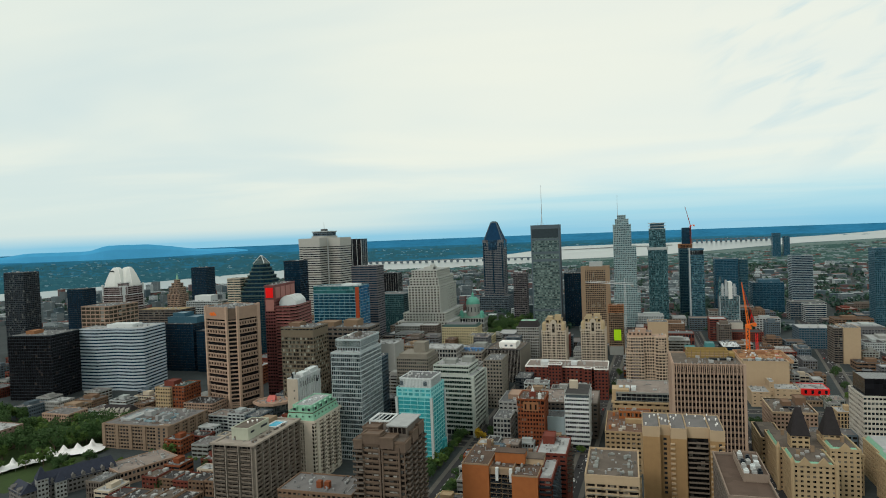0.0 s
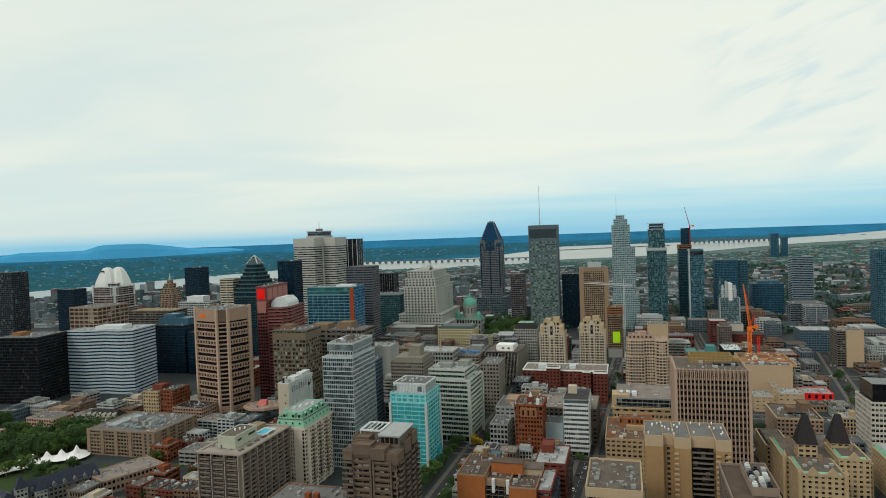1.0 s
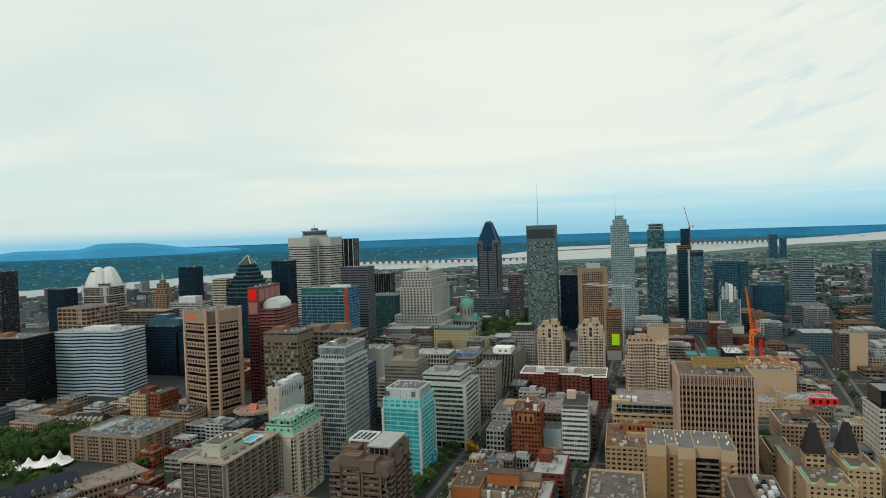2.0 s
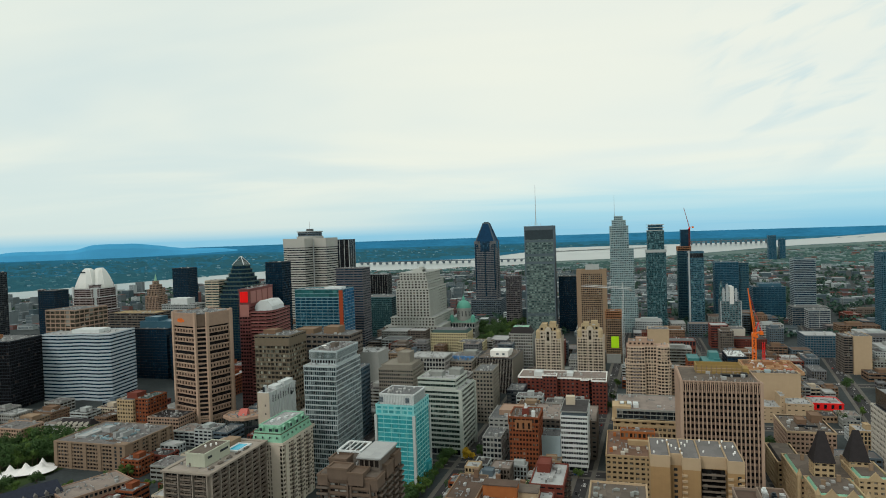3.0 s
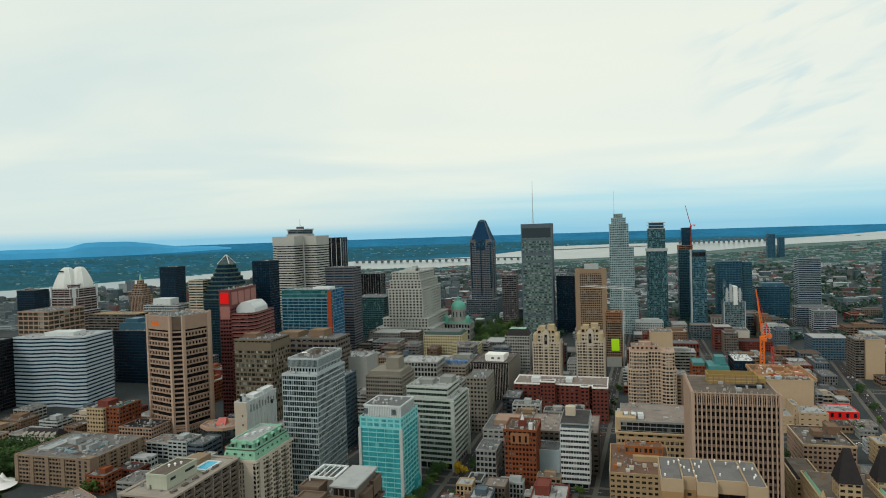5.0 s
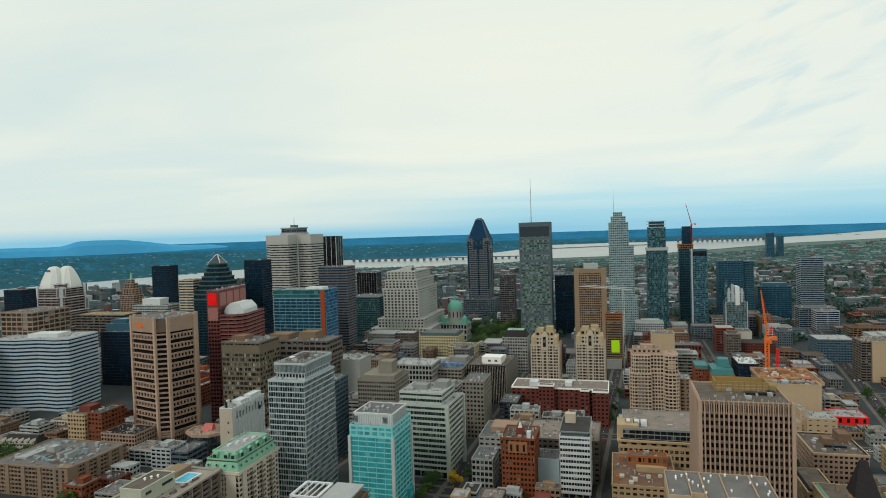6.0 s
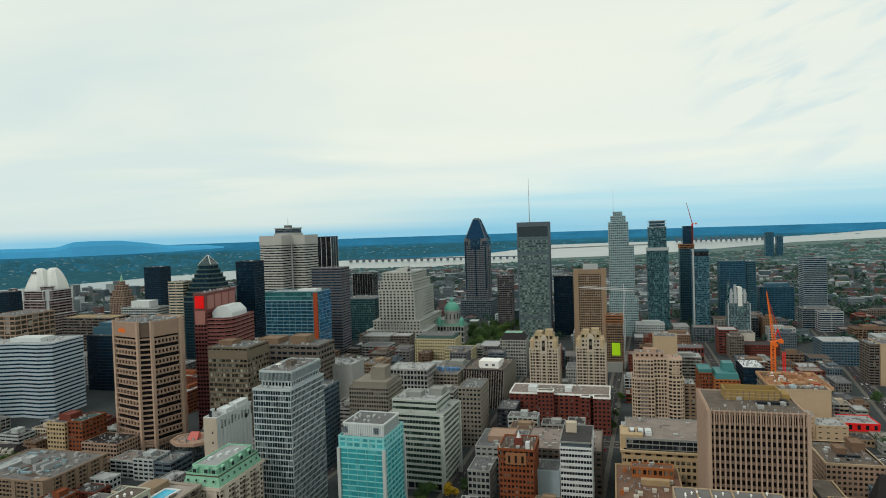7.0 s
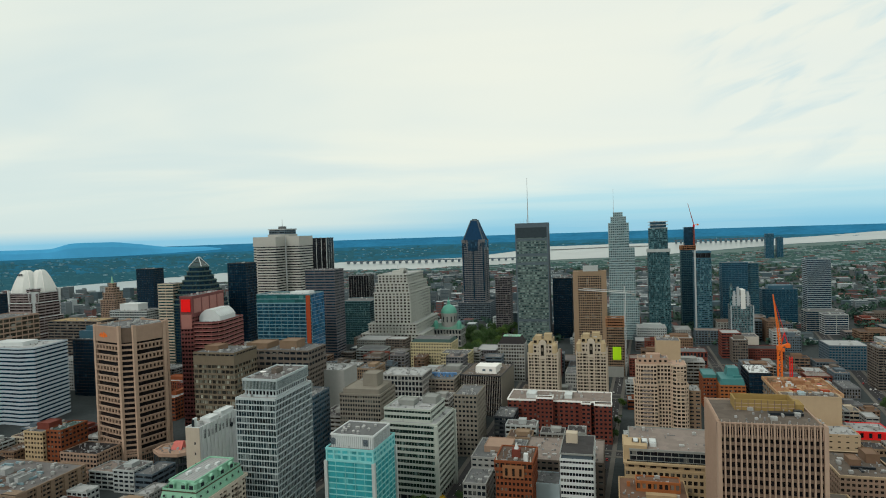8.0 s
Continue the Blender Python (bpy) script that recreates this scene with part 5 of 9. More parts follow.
def turret_brick_building():
    w, d = 22.0, 27
    r = shell("brick_building", "ornate orange-red brick building with a small turret", OFFICE, -92.3, 519, w, d, 0)
    p = rect(w, d)
    tier(r, p, 0, 38, M["brick_rust"], G_ROOM, floor=3.6, bay=2.4, band=0.45, pier=1.2, proud=0.4)
    tier(r, offset(p, -0.5), 38, 43, M["brick_rust"], G_ROOM, floor=5, bay=3.2, band=0.35, pier=1.0, proud=0.6)
    roof_kit(r, p, 43, M["roof_umber"], RNG, 3)
    part("ornament_panel", Soup().box(-6.5, 6.5, -d / 2 - 0.9, -d / 2 - 0.5, 34, 41.5).mesh("ornament_panel", M["terracotta"]), r, "carved terracotta panel")
    for k in range(3):
        part("arch_window", Soup().prism(arc(-4.2 + k * 4.2, -d / 2 - 0.92, 0.75, 180, 360, 6), 35.4, 39.6).mesh("arch_window", G_ROOM), r)
    solid(r, "turret", "brick_red", rect(5, 5, -2, -6), 43.2, 48)
    solid(r, "turret_roof", "white_panel", rect(2.6, 2.6, -0.8, -4.8), 48, 52, [(0.4, -3.6), (0.6, -3.6), (0.6, -3.4), (0.4, -3.4)], "white spire on the turret")
    solid(r, "chimney", "white_panel", rect(2.5, 3, w / 2 - 5, -d / 2 + 1), 43.2, 48)
    for sx in (-1, 1):
        solid(r, "corner_finial", "stone_pale", rect(1.2, 1.2, sx * (w / 2 - 0.8) - 0.6, -d / 2), 43, 46.5, [(sx * (w / 2 - 0.8) - 0.1, -d / 2 + 0.5), (sx * (w / 2 - 0.8) + 0.1, -d / 2 + 0.5), (sx * (w / 2 - 0.8) + 0.1, -d / 2 + 0.7), (sx * (w / 2 - 0.8) - 0.1, -d / 2 + 0.7)])


def striped_block():
    w, d = 20.0, 36
    r = shell("office_building", "white and black striped office building", OFFICE, -55, 531, w, d, 0)
    p = rect(w, d)
    tier(r, p, 4, 42, M["white_panel"], G_DARK, floor=3.7, bay=1.75, band=0.5, pier=0.22, proud=0.3, pier_proud=-0.15, split=True)
    tier(r, offset(p, 0.8), 0, 4, M["concrete"], G_DARK, floor=4, bay=5, band=0.2, pier=0.6, split=True)
    solid(r, "top_storey", "granite_grey", offset(p, 1.2), 42, 45.5)
    part("parapet", Soup().ring(offset(p, -0.1), offset(p, 0.4), 45.2, 46.2).mesh("parapet", M["concrete"]), r)
    part("roof", Soup().prism(offset(p, 0.3), 45.4, 45.7).mesh("roof", M["roof_dark"]), r)
    solid(r, "stair_house", "cream", rect(7, 6, -7.5, 2), 45.6, 52, label="cream stair house on the roof")
    part("side_band", Soup().box(w / 2, w / 2 + 0.4, -d / 2 + 2, d / 2 - 2, 41, 44).mesh("side_band", M["white_panel"]), r)


def red_long_building():
    w, d = 88.7, 34
    r = shell("brick_building", "long red brick building with a white-edged flat roof", OFFICE, -114, 697, w, d, 0)
    p = rect(w, d)
    tier(r, p, 0, 32, M["brick_red"], G_DARK, floor=3.6, bay=4.4, band=0.5, pier=2.9, proud=0.35)
    for x0, ww, dd, z1 in ((-w / 2 + 26, 14, 7, 36), (w / 2 - 25, 8, 5, 32), (w / 2 - 14, 14.2, 9, 32.2)):
        q = rect(ww, dd, x0, -d / 2 - dd)
        tier(r, q, 0, z1, M["brick_red"], G_DARK, floor=3.6, bay=3.5, band=0.5, pier=2.2, proud=0.35)
        roof_kit(r, q, z1, M["roof_pink"], RNG, 0)
        part("white_edge", Soup().ring(offset(q, -0.3), offset(q, 0.5), z1 - 0.2, z1 + 1.2).mesh("white_edge", M["white_paint"]), r, "white painted roof edge")
    part("white_edge", Soup().ring(offset(p, -0.3), offset(p, 0.6), 31.8, 33.2).mesh("white_edge", M["white_paint"]), r, "white painted roof edge")
    roof_kit(r, p, 32, M["roof_pink"], RNG, 9, None, [(0.18, 0.27, 0.2, 0.6, 4), (0.55, 0.62, 0.3, 0.7, 3)], M["white_panel"])


def dark_slot_building():
    w, d = 42, 60
    r = shell("office_building", "dark brown office building with narrow vertical windows", OFFICE, -171, 754, w, d, -3)
    r.scale = (1, 1, 1.06)
    p = rect(w, d)
    tier(r, p, 0, 37, M["metal_dark"], G_BLACK, floor=4.1, bay=1.75, band=0.16, pier=0.22, proud=0.5, edges=(0,), pier_wall=M["stone_pale"], pier_proud=0.1, split=True)
    for sx in (-1, 1):
        part("side_wall", Soup().box(sx * w / 2 - (0.2 if sx < 0 else 0), sx * w / 2 + (0.2 if sx > 0 else 0), -d / 2, d / 2, 0, 37).mesh("side_wall", M["stone_drab"]), r)
    roof_kit(r, p, 37, M["roof_brown"], RNG, 4)
    part("white_house", Soup().box(-7, 14, -20, -2, 37.2, 44).mesh("white_house", M["white_paint"]), r, "white roof house")
    for x in (2, 9):
        part("grille", Soup().box(x - 2, x + 1, -20.1, -19.95, 39.5, 41.5).mesh("grille", M["granite_grey"]), r)
    part("white_house", Soup().box(4, 12, 4, 14, 37.2, 41).mesh("white_house", M["white_paint"]), r, "white roof house")


def twin_cream_towers():
    def one(x, y):
        w, d = 28, 24
        r = shell("apartment_tower", "cream stone apartment tower with a yellow gabled crown", APART, x, y, w, d, 0, "twin cream towers")
        p = rect(w, d)
        tier(r, p, 0, 64, M["cream_pale"], G_ROOM, floor=3.05, bay=3.1, band=0.34, pier=0.7, proud=0.8)
        rib = Soup().box(-0.55, 0.55, -0.9, 0.3, 0, 66).mesh("wall_rib", M["cream_pale"])
        for k in range(6):
            part("wall_rib", rib, r, m=Matrix.Translation((-w / 2 + 0.6 + k * (w - 1.2) / 5, -d / 2, 0)))
        for k in range(5):
            part("wall_rib", rib, r, m=Matrix.Translation((w / 2, -d / 2 + 1 + k * 5.4, 0)) @ Matrix.Rotation(radians(90), 4, "Z"))
        roof_kit(r, p, 64, M["roof_yellow"], RNG, 0)
        tier(r, offset(p, 1.6), 64, 72, M["cream_pale"], G_ROOM, floor=4, bay=3.6, band=0.45, pier=1.9, proud=0.4)
        roof_kit(r, offset(p, 1.6), 72, M["roof_yellow"], RNG, 2)
        tier(r, offset(p, 4.5), 72, 77, M["stone_ochre"], G_ROOM, floor=5, bay=4.5, band=0.4, pier=2.6, proud=0.4)
        roof_kit(r, offset(p, 4.5), 77, M["roof_yellow"], RNG, 2, None, [(0.1, 0.42, 0.15, 0.85, 3), (0.55, 0.92, 0.2, 0.8, 4.5)], M["stone_ochre"])
        gable = [(-3.6, 60), (3.6, 60), (3.6, 74), (2.6, 76.4), (0, 77.6), (-2.6, 76.4), (-3.6, 74)]
        n = len(gable)
        s = Soup()
        s.v = [(a, -d / 2 - 1.0, b) for a, b in gable] + [(a, -d / 2 + 2.0, b) for a, b in gable]
        s.f = [tuple(range(n)), tuple(range(2 * n - 1, n - 1, -1))] + [((i + 1) % n, i, n + i, n + (i + 1) % n) for i in range(n)]
        part("gable", s.mesh("gable", M["cream_pale"]), r)
        part("arch_window", Soup().box(-1.5, 1.5, -d / 2 - 1.08, -d / 2 - 0.9, 63, 73).mesh("arch_window", G_ROOM), r, "tall dark gable window")
        for sx in (-1, 1):
            part("corner_turret", Soup().lathe([(2.6, 60), (2.6, 72), (2.9, 72.2), (0.5, 75.5)], 10, sx * (w / 2 - 3), -d / 2 + 3).mesh("corner_turret", M["stone_ochre"]), r)
        return r

    one(-101, 741)
    one(-57, 752)


turquoise_block()
grid_tower()
ribbon_tower()
ribbed_exchange()
round_front_tower()
department_store()
blank_wall_building()
stone_corner_tower()
red_granite_tower()
brown_office_pair()
white_ribbed_building()
copper_mansard_tower()
pool_tower()
brown_balcony_tower()
orange_brick_block()
black_balcony_block()
turret_brick_building()
striped_block()
red_long_building()
dark_slot_building()
twin_cream_towers()

# ---------------------------------------------------------------- the towers of the business district
def cross_tower():
    a, b = 49.8, 20.8
    r = thing("cross_tower", "pale cross-shaped office tower with a beacon on top", TOWER, -605.5, 1193, -6.9)
    p = [(-b, -a), (b, -a), (b, -b), (a, -b), (a, b), (b, b), (b, a), (-b, a), (-b, b), (-a, b), (-a, -b), (-b, -b)]
    tier(r, p, 0, 166, M["cross_white"], G_DARK, floor=4.6, bay=200, band=0.55, pier=0, proud=0.7, split=True)
    part("top_band", Soup().ring(offset(p, -0.4), offset(p, 1.0), 166.4, 183).mesh("top_band", M["cross_white"]), r, "plain pale top band")
    solid(r, "roof", "roof_gravel", offset(p, 1.2), 168, 181.5)
    for x, y in ((b, -b), (-b, -b)):
        part("corner_fin", Soup().box(x - 1.1, x + 1.1, y - 1.1, y + 1.1, 0, 183).mesh("corner_fin", M["white_panel"]), r, "white vertical corner fin")
    q = chamfer(46, 46, 10)
    solid(r, "roof_house", "cross_white", q, 181.6, 187, label="pale roof house")
    tier(r, rect(34, 34), 187, 196, M["granite_grey"], G_DARK, floor=4.5, bay=6, band=0.45, pier=0.4, proud=0.8, split=True)
    part("crown_rim", Soup().ring(rect(37, 37), rect(33, 33), 195, 197).mesh("crown_rim", M["concrete_pale"]), r)
    roof_kit(r, rect(34, 34), 196, M["roof_gravel"], RNG, 3, None, [(0.35, 0.65, 0.35, 0.65, 5)])
    mast(r, 0, 0, 200, 216, 0.7)


def pyramid_tower():
    r = thing("pyramid_tower", "dark green glass tower with a stepped pyramid top", TOWER, -566, 893, 0)
    z = 0.0
    steps = [(68, 96), (66, 103), (60, 109), (54, 115), (48, 121), (42, 127), (36, 133), (30, 139), (25, 145)]
    for i, (ww, z1) in enumerate(steps):
        q = chamfer(ww, ww * 0.8, ww * 0.2)
        tier(r, q, z, z1, M["steel_green"], G_NAVY, floor=3.9 if i == 0 else 6.0, bay=5.5, band=0.3, pier=0.3, proud=0.5)
        part("terrace_edge", Soup().ring(offset(q, -0.5), offset(q, 0.7), z1 - 0.3, z1 + 1.1).mesh("terrace_edge", M["terrace_green"]), r, "grey-green terrace edge")
        roof_kit(r, q, z1, M["roof_dark"], RNG, 0)
        z = z1
    p = rect(20, 17)
    solid(r, "glass_pyramid", G_GREEN, p, 146.2, 157.5, rect(1.4, 1.2), "glazed pyramid")
    s = Soup()
    for x, y in ((-10, -8.5), (10, -8.5), (10, 8.5), (-10, 8.5)):
        s.bar((x, y, 146.2), (x * 0.08, y * 0.08, 158.8), 0.5)
        s.bar((x * 0.55, y * 0.55, 151.6), (-x * 0.55, y * 0.55, 151.6), 0.25)
    part("pyramid_edge", s.mesh("pyramid_edge", M["white_panel"]), r)


def domed_gable_tower():
    r = thing("domed_tower", "grey stone tower with a white double-peaked crown", TOWER, -791, 841, 0)
    m = M["mauve_stone"]
    for hw, z0, z1 in ((25.5, 0, 62), (23.5, 62, 84), (21.5, 84, 104), (20.5, 104, 117), (18.5, 117, 123)):
        cut = 5.5
        q = [(-hw, -hw), (hw - cut, -hw), (hw - cut, -hw + cut), (hw, -hw + cut), (hw, hw), (-hw, hw)]
        tier(r, q, z0, z1, M["dome_band"], G_BRONZE, floor=3.7, bay=11, band=0.42, pier=0.35, proud=0.5)
        roof_kit(r, q, z1, M["white_panel"], RNG, 0)
        part("setback_edge", Soup().ring(offset(q, -0.2), offset(q, 0.6), z1 - 0.1, z1 + 0.7).mesh("setback_edge", M["white_panel"]), r, "white setback edge")
    part("corner_channel", Soup().prism([(15.2, -20.6), (20.6, -15.2), (15.2, -15.2)], 60, 119, [(12, -20.6), (20.6, -12), (12, -12)]).mesh("corner_channel", M["white_panel"]), r, "white upright corner channel")
    for sx, sy in ((-1, -1), (1, 1)):
        part("corner_rib", Soup().prism(chamfer(1.6, 1.6, 0.4), 60, 104).prism(chamfer(2.4, 2.4, 0.5), 104, 121, chamfer(3.4, 3.4, 0.8)).mesh("corner_rib", M["white_panel"]), r, "white tapering corner rib", m=Matrix.Translation((sx * 20.6, sy * 20.6, 0)))
    # two rounded white lobes side by side make the crown
    prof = [(1.0, 118), (0.95, 123), (0.86, 128), (0.75, 133), (0.62, 138), (0.49, 142.5), (0.37, 145.6), (0.26, 147.3), (0.12, 148)]
    for k, (cx, cy) in enumerate(((-5.6, -5.6), (5.6, 5.6))):
        s, n = Soup(), 8
        ring_ = chamfer(2, 2, 0.4)
        for f, z in prof:
            s.v += [(cx + x * 16 * f, cy + y * 16 * f, z) for x, y in ring_]
        for j in range(len(prof) - 1):
            s.f += [(j * n + i, j * n + (i + 1) % n, (j + 1) * n + (i + 1) % n, (j + 1) * n + i) for i in range(n)]
        s.f.append(tuple(range((len(prof) - 1) * n, len(prof) * n)))
        o = part("crown_lobe", s.mesh("crown_lobe", M["crown_white"]), r, "white faceted crown lobe")
        b_ = Soup()
        for i in (0, 2, 4, 6):
            for j in range(len(prof) - 1):
                b_.bar(s.v[j * n + i], s.v[(j + 1) * n + i], 0.35)
        part("lobe_rib", b_.mesh("lobe_rib", M["white_paint"]), o)
    for x, y in ((-10, -13.5), (-5.5, -13.9)):
        part("sign_shape", Soup().box(x, x + 2.2, y - 2.6, y, 141.6, 143.4).mesh("sign_shape", M["metal_dark"]), r)


def stepped_granite():
    r = thing("stepped_office", "grey granite stepped office building of classical style", OFFICE, -345, 1108, 0)
    w = M["stone_sun"]
    tiers = ((96, 128, 0, 30, 5.0), (76, 122, 30, 45, 5.0), (58, 106, 45, 92, 4.7), (53, 96, 92, 106, 4.7), (46, 84, 106, 119, 4.4))
    for i, (ww, d, z0, z1, fl) in enumerate(tiers):
        x0 = -50 + (96 - ww) * 0.52
        p = rect(ww, d, x0, -61 + (128 - d) * 0.18)
        tier(r, p, z0, z1, w, G_ROOM, floor=fl, bay=5.6, band=0.42, pier=3.3, proud=0.7)
        part("cornice", Soup().ring(offset(p, -1.1), offset(p, 0.8), z1 - 0.9, z1 + 0.5).mesh("cornice", w), r)
        part("string_course", Soup().ring(offset(p, -0.5), offset(p, 0.6), z1 - fl - 0.4, z1 - fl + 0.3).mesh("string_course", w), r)
        k = max(3, int(ww / 5.6))
        rib = Soup().box(-0.55, 0.55, -0.5, 0.2, z0, z1 - fl).mesh("pilaster", w)
        for j in range(k + 1):
            part("pilaster", rib, r, m=Matrix.Translation((x0 + min(max(ww * j / k, 0.6), ww - 0.6), p[0][1], 0)))
        side = max(3, int(d / 5.6))
        for j in range(side + 1):
            part("pilaster", rib, r, m=Matrix.Translation((x0 + ww, p[0][1] + min(max(d * j / side, 0.6), d - 0.6), 0)) @ Matrix.Rotation(radians(90), 4, "Z"))
        roof_kit(r, p, z1, M["roof_light"], RNG, 0)
    for k in range(6):
        part("arch_window", Soup().prism(arc(-17 + k * 7, -46.3, 1.6, 180, 360, 6), 107.5, 113.5).mesh("arch_window", G_ROOM), r, "tall arched top window")
    roof_kit(r, rect(34, 50, -16, -44), 119.4, M["roof_light"], RNG, 4, None, [(0.3, 0.8, 0.1, 0.6, 4.5), (0.6, 0.8, 0.2, 0.4, 8)], w)
    mast(r, 0, -30, 124, 134, 0.3)


def peaked_tower():
    r = thing("peaked_tower", "grey tower with a peaked dark blue roof", TOWER, -295, 1424, 0)
    h = 46
    p = rect(h, h)
    tier(r, p, 36, 158, M["slate_stone"], G_NAVY, floor=3.9, bay=5.6, band=0.45, pier=0.5, proud=0.5)
    tier(r, rect(66, 60), 0, 36, M["granite_grey"], G_DARK, floor=4, bay=4, band=0.4, pier=0.8)
    roof_kit(r, rect(66, 60), 36, M["roof_gravel"], RNG, 3)
    for ang in (0, 90, 180, 270):
        part("glass_bay", Soup().box(-1.2, 1.2, -h / 2 - 0.5, -h / 2 + 0.6, 44, 150).box(-22, -19.6, -h / 2 - 0.4, -h / 2 + 0.6, 60, 158).box(19.6, 22, -h / 2 - 0.4, -h / 2 + 0.6, 60, 158).mesh("glass_bay", G_NAVY), r, m=Matrix.Rotation(radians(ang), 4, "Z"))
        for k in (-1, 1):
            part("corner_turret", Soup().box(k * 18.5 - 4.8, k * 18.5 + 4.8, -h / 2 - 0.4, -h / 2 + 4, 158, 164).box(k * 13.5 - 2, k * 13.5 + 2, -h / 2 - 0.4, -h / 2 + 2, 152, 164).mesh("corner_turret", M["slate_stone"]), r, m=Matrix.Rotation(radians(ang), 4, "Z"))
            part("turret_window", Soup().box(k * 16 - 1.6, k * 16 + 1.6, -h / 2 - 0.6, -h / 2 + 0.1, 150.5, 156).mesh("turret_window", G_NAVY), r, m=Matrix.Rotation(radians(ang), 4, "Z"))
        part("gable_glass", Soup().box(-10, 10, -h / 2 - 0.2, -h / 2 + 1.0, 142, 163).mesh("gable_glass", G_ROOFBLUE), r, m=Matrix.Rotation(radians(ang), 4, "Z"))
    solid(r, "peaked_roof", M["roof_blue"], offset(p, 1.2), 160, 202, rect(13, 13), "steep dark blue metal roof")
    s = Soup()
    for x, y in ((-1, -1), (1, -1), (1, 1), (-1, 1)):
        s.bar((x * 21.8, y * 21.8, 160), (x * 6.5, y * 6.5, 202.4), 0.8)
    part("roof_rib", s.mesh("roof_rib", M["granite_grey"]), r)
    part("roof_cap", Soup().box(-7, 7, -7, 7, 202, 204).box(-4.5, 4.5, -4.5, 4.5, 204, 206).mesh("roof_cap", M["granite_grey"]), r)


def slate_slab():
    r = thing("office_tower", "slate-green slab tower with a dark crown and a mast", TOWER, -142.5, 1145, 0)
    w, d = 48.6, 32
    p = rect(w, d)
    tier(r, p, 0, 178, M["slate_green"], G_PATTERN, floor=3.95, bay=2.7, band=0.42, pier=0.3, proud=0.35)
    for z in (38, 126, 140):
        part("belt", Soup().ring(offset(p, -0.1), offset(p, 0.5), z, z + 4).mesh("belt", M["granite_grey"]), r)
    part("crown", Soup().ring(offset(p, -0.15), offset(p, 0.9), 168, 184).mesh("crown", M["crown_dark"]), r, "dark louvred crown")
    part("crown_edge", Soup().ring(offset(p, -0.35), offset(p, 0.9), 184, 191).mesh("crown_edge", M["granite_grey"]), r)
    part("crown_edge", Soup().ring(offset(p, -0.35), offset(p, 0.4), 164, 166.4).mesh("crown_edge", M["granite_grey"]), r)
    part("side_wall", Soup().box(w / 2, w / 2 + 0.6, -d / 2 + 1, d / 2 - 1, 0, 190).mesh("side_wall", M["granite_dark"]), r)
    for sx in (-1, 1):
        part("corner_pier", Soup().box(sx * w / 2 - 0.9, sx * w / 2 + 0.9, -d / 2 - 0.5, -d / 2 + 1, 0, 191).mesh("corner_pier", M["granite_grey"]), r)
    roof_kit(r, p, 186, M["roof_dark"], RNG, 0)
    for k in range(5):
        mast(r, -18 + k * 5, -8, 186, 196 + (k % 3) * 1.5, 0.25)
    mast(r, -7, 2, 186, 262, 0.75)


def pale_setback_tower():
    r = thing("office_tower", "slim pale green stepped office tower with a mast", TOWER, -8, 1214, 0)
    wall = M["pale_green"]
    tier(r, rect(46, 40, -21, -18), 0, 62, wall, G_SEA, floor=3.9, bay=3, band=0.42, pier=1.2, proud=0.4)
    tier(r, rect(40, 36, -20, -17), 62, 146, wall, G_SEA, floor=3.9, bay=3, band=0.42, pier=1.2, proud=0.4)
    bow = [(-20, 14), (-20, -13)] + arc(-7, -3, 15.5, 220, 320, 8) + [(12, -13), (12, 14)]
    tier(r, bow, 146, 186, wall, G_SEA, floor=3.9, bay=3, band=0.42, pier=1.2, proud=0.4)
    tier(r, rect(24, 22, -16, -12), 186, 196, wall, G_SEA, floor=3.9, bay=3, band=0.42, pier=1.2, proud=0.4)
    tier(r, rect(15, 16, -12, -9), 196, 203, wall, G_SEA, floor=3.5, bay=3, band=0.42, pier=1.2, proud=0.4)
    for p, z in ((rect(46, 40, -21, -18), 62), (rect(40, 36, -20, -17), 146), (bow, 186), (rect(24, 22, -16, -12), 196), (rect(15, 16, -12, -9), 203)):
        roof_kit(r, p, z, M["roof_light"], RNG, 0)
    mast(r, -11, -2, 203, 242, 0.35)


def dark_notched_tower():
    r = thing("residential_tower", "dark glass residential tower with a pale belt and framed crown", TOWER, 49.5, 1231, 0)
    tier(r, rect(33, 30), 0, 141, M["sea_panel"], G_SEA, floor=3.1, bay=2.7, band=0.22, pier=0.5, proud=0.4)
    part("belt", Soup().ring(rect(35, 32), rect(30, 27), 138, 143).mesh("belt", M["concrete_pale"]), r, "pale stone belt")
    tier(r, rect(28, 28), 143, 176, M["sea_panel"], G_SEA, floor=3.1, bay=4, band=0.22, pier=0.3, proud=0.4)
    for z in (176, 181, 186):
        part("crown_frame", Soup().ring(rect(29, 29), rect(27, 27), z, z + 1.2).mesh("crown_frame", M["concrete_pale"]), r)
    solid(r, "crown_core", G_BLUE, rect(24, 24), 176, 186)
    roof_kit(r, rect(24, 24), 186, M["roof_dark"], RNG, 2)


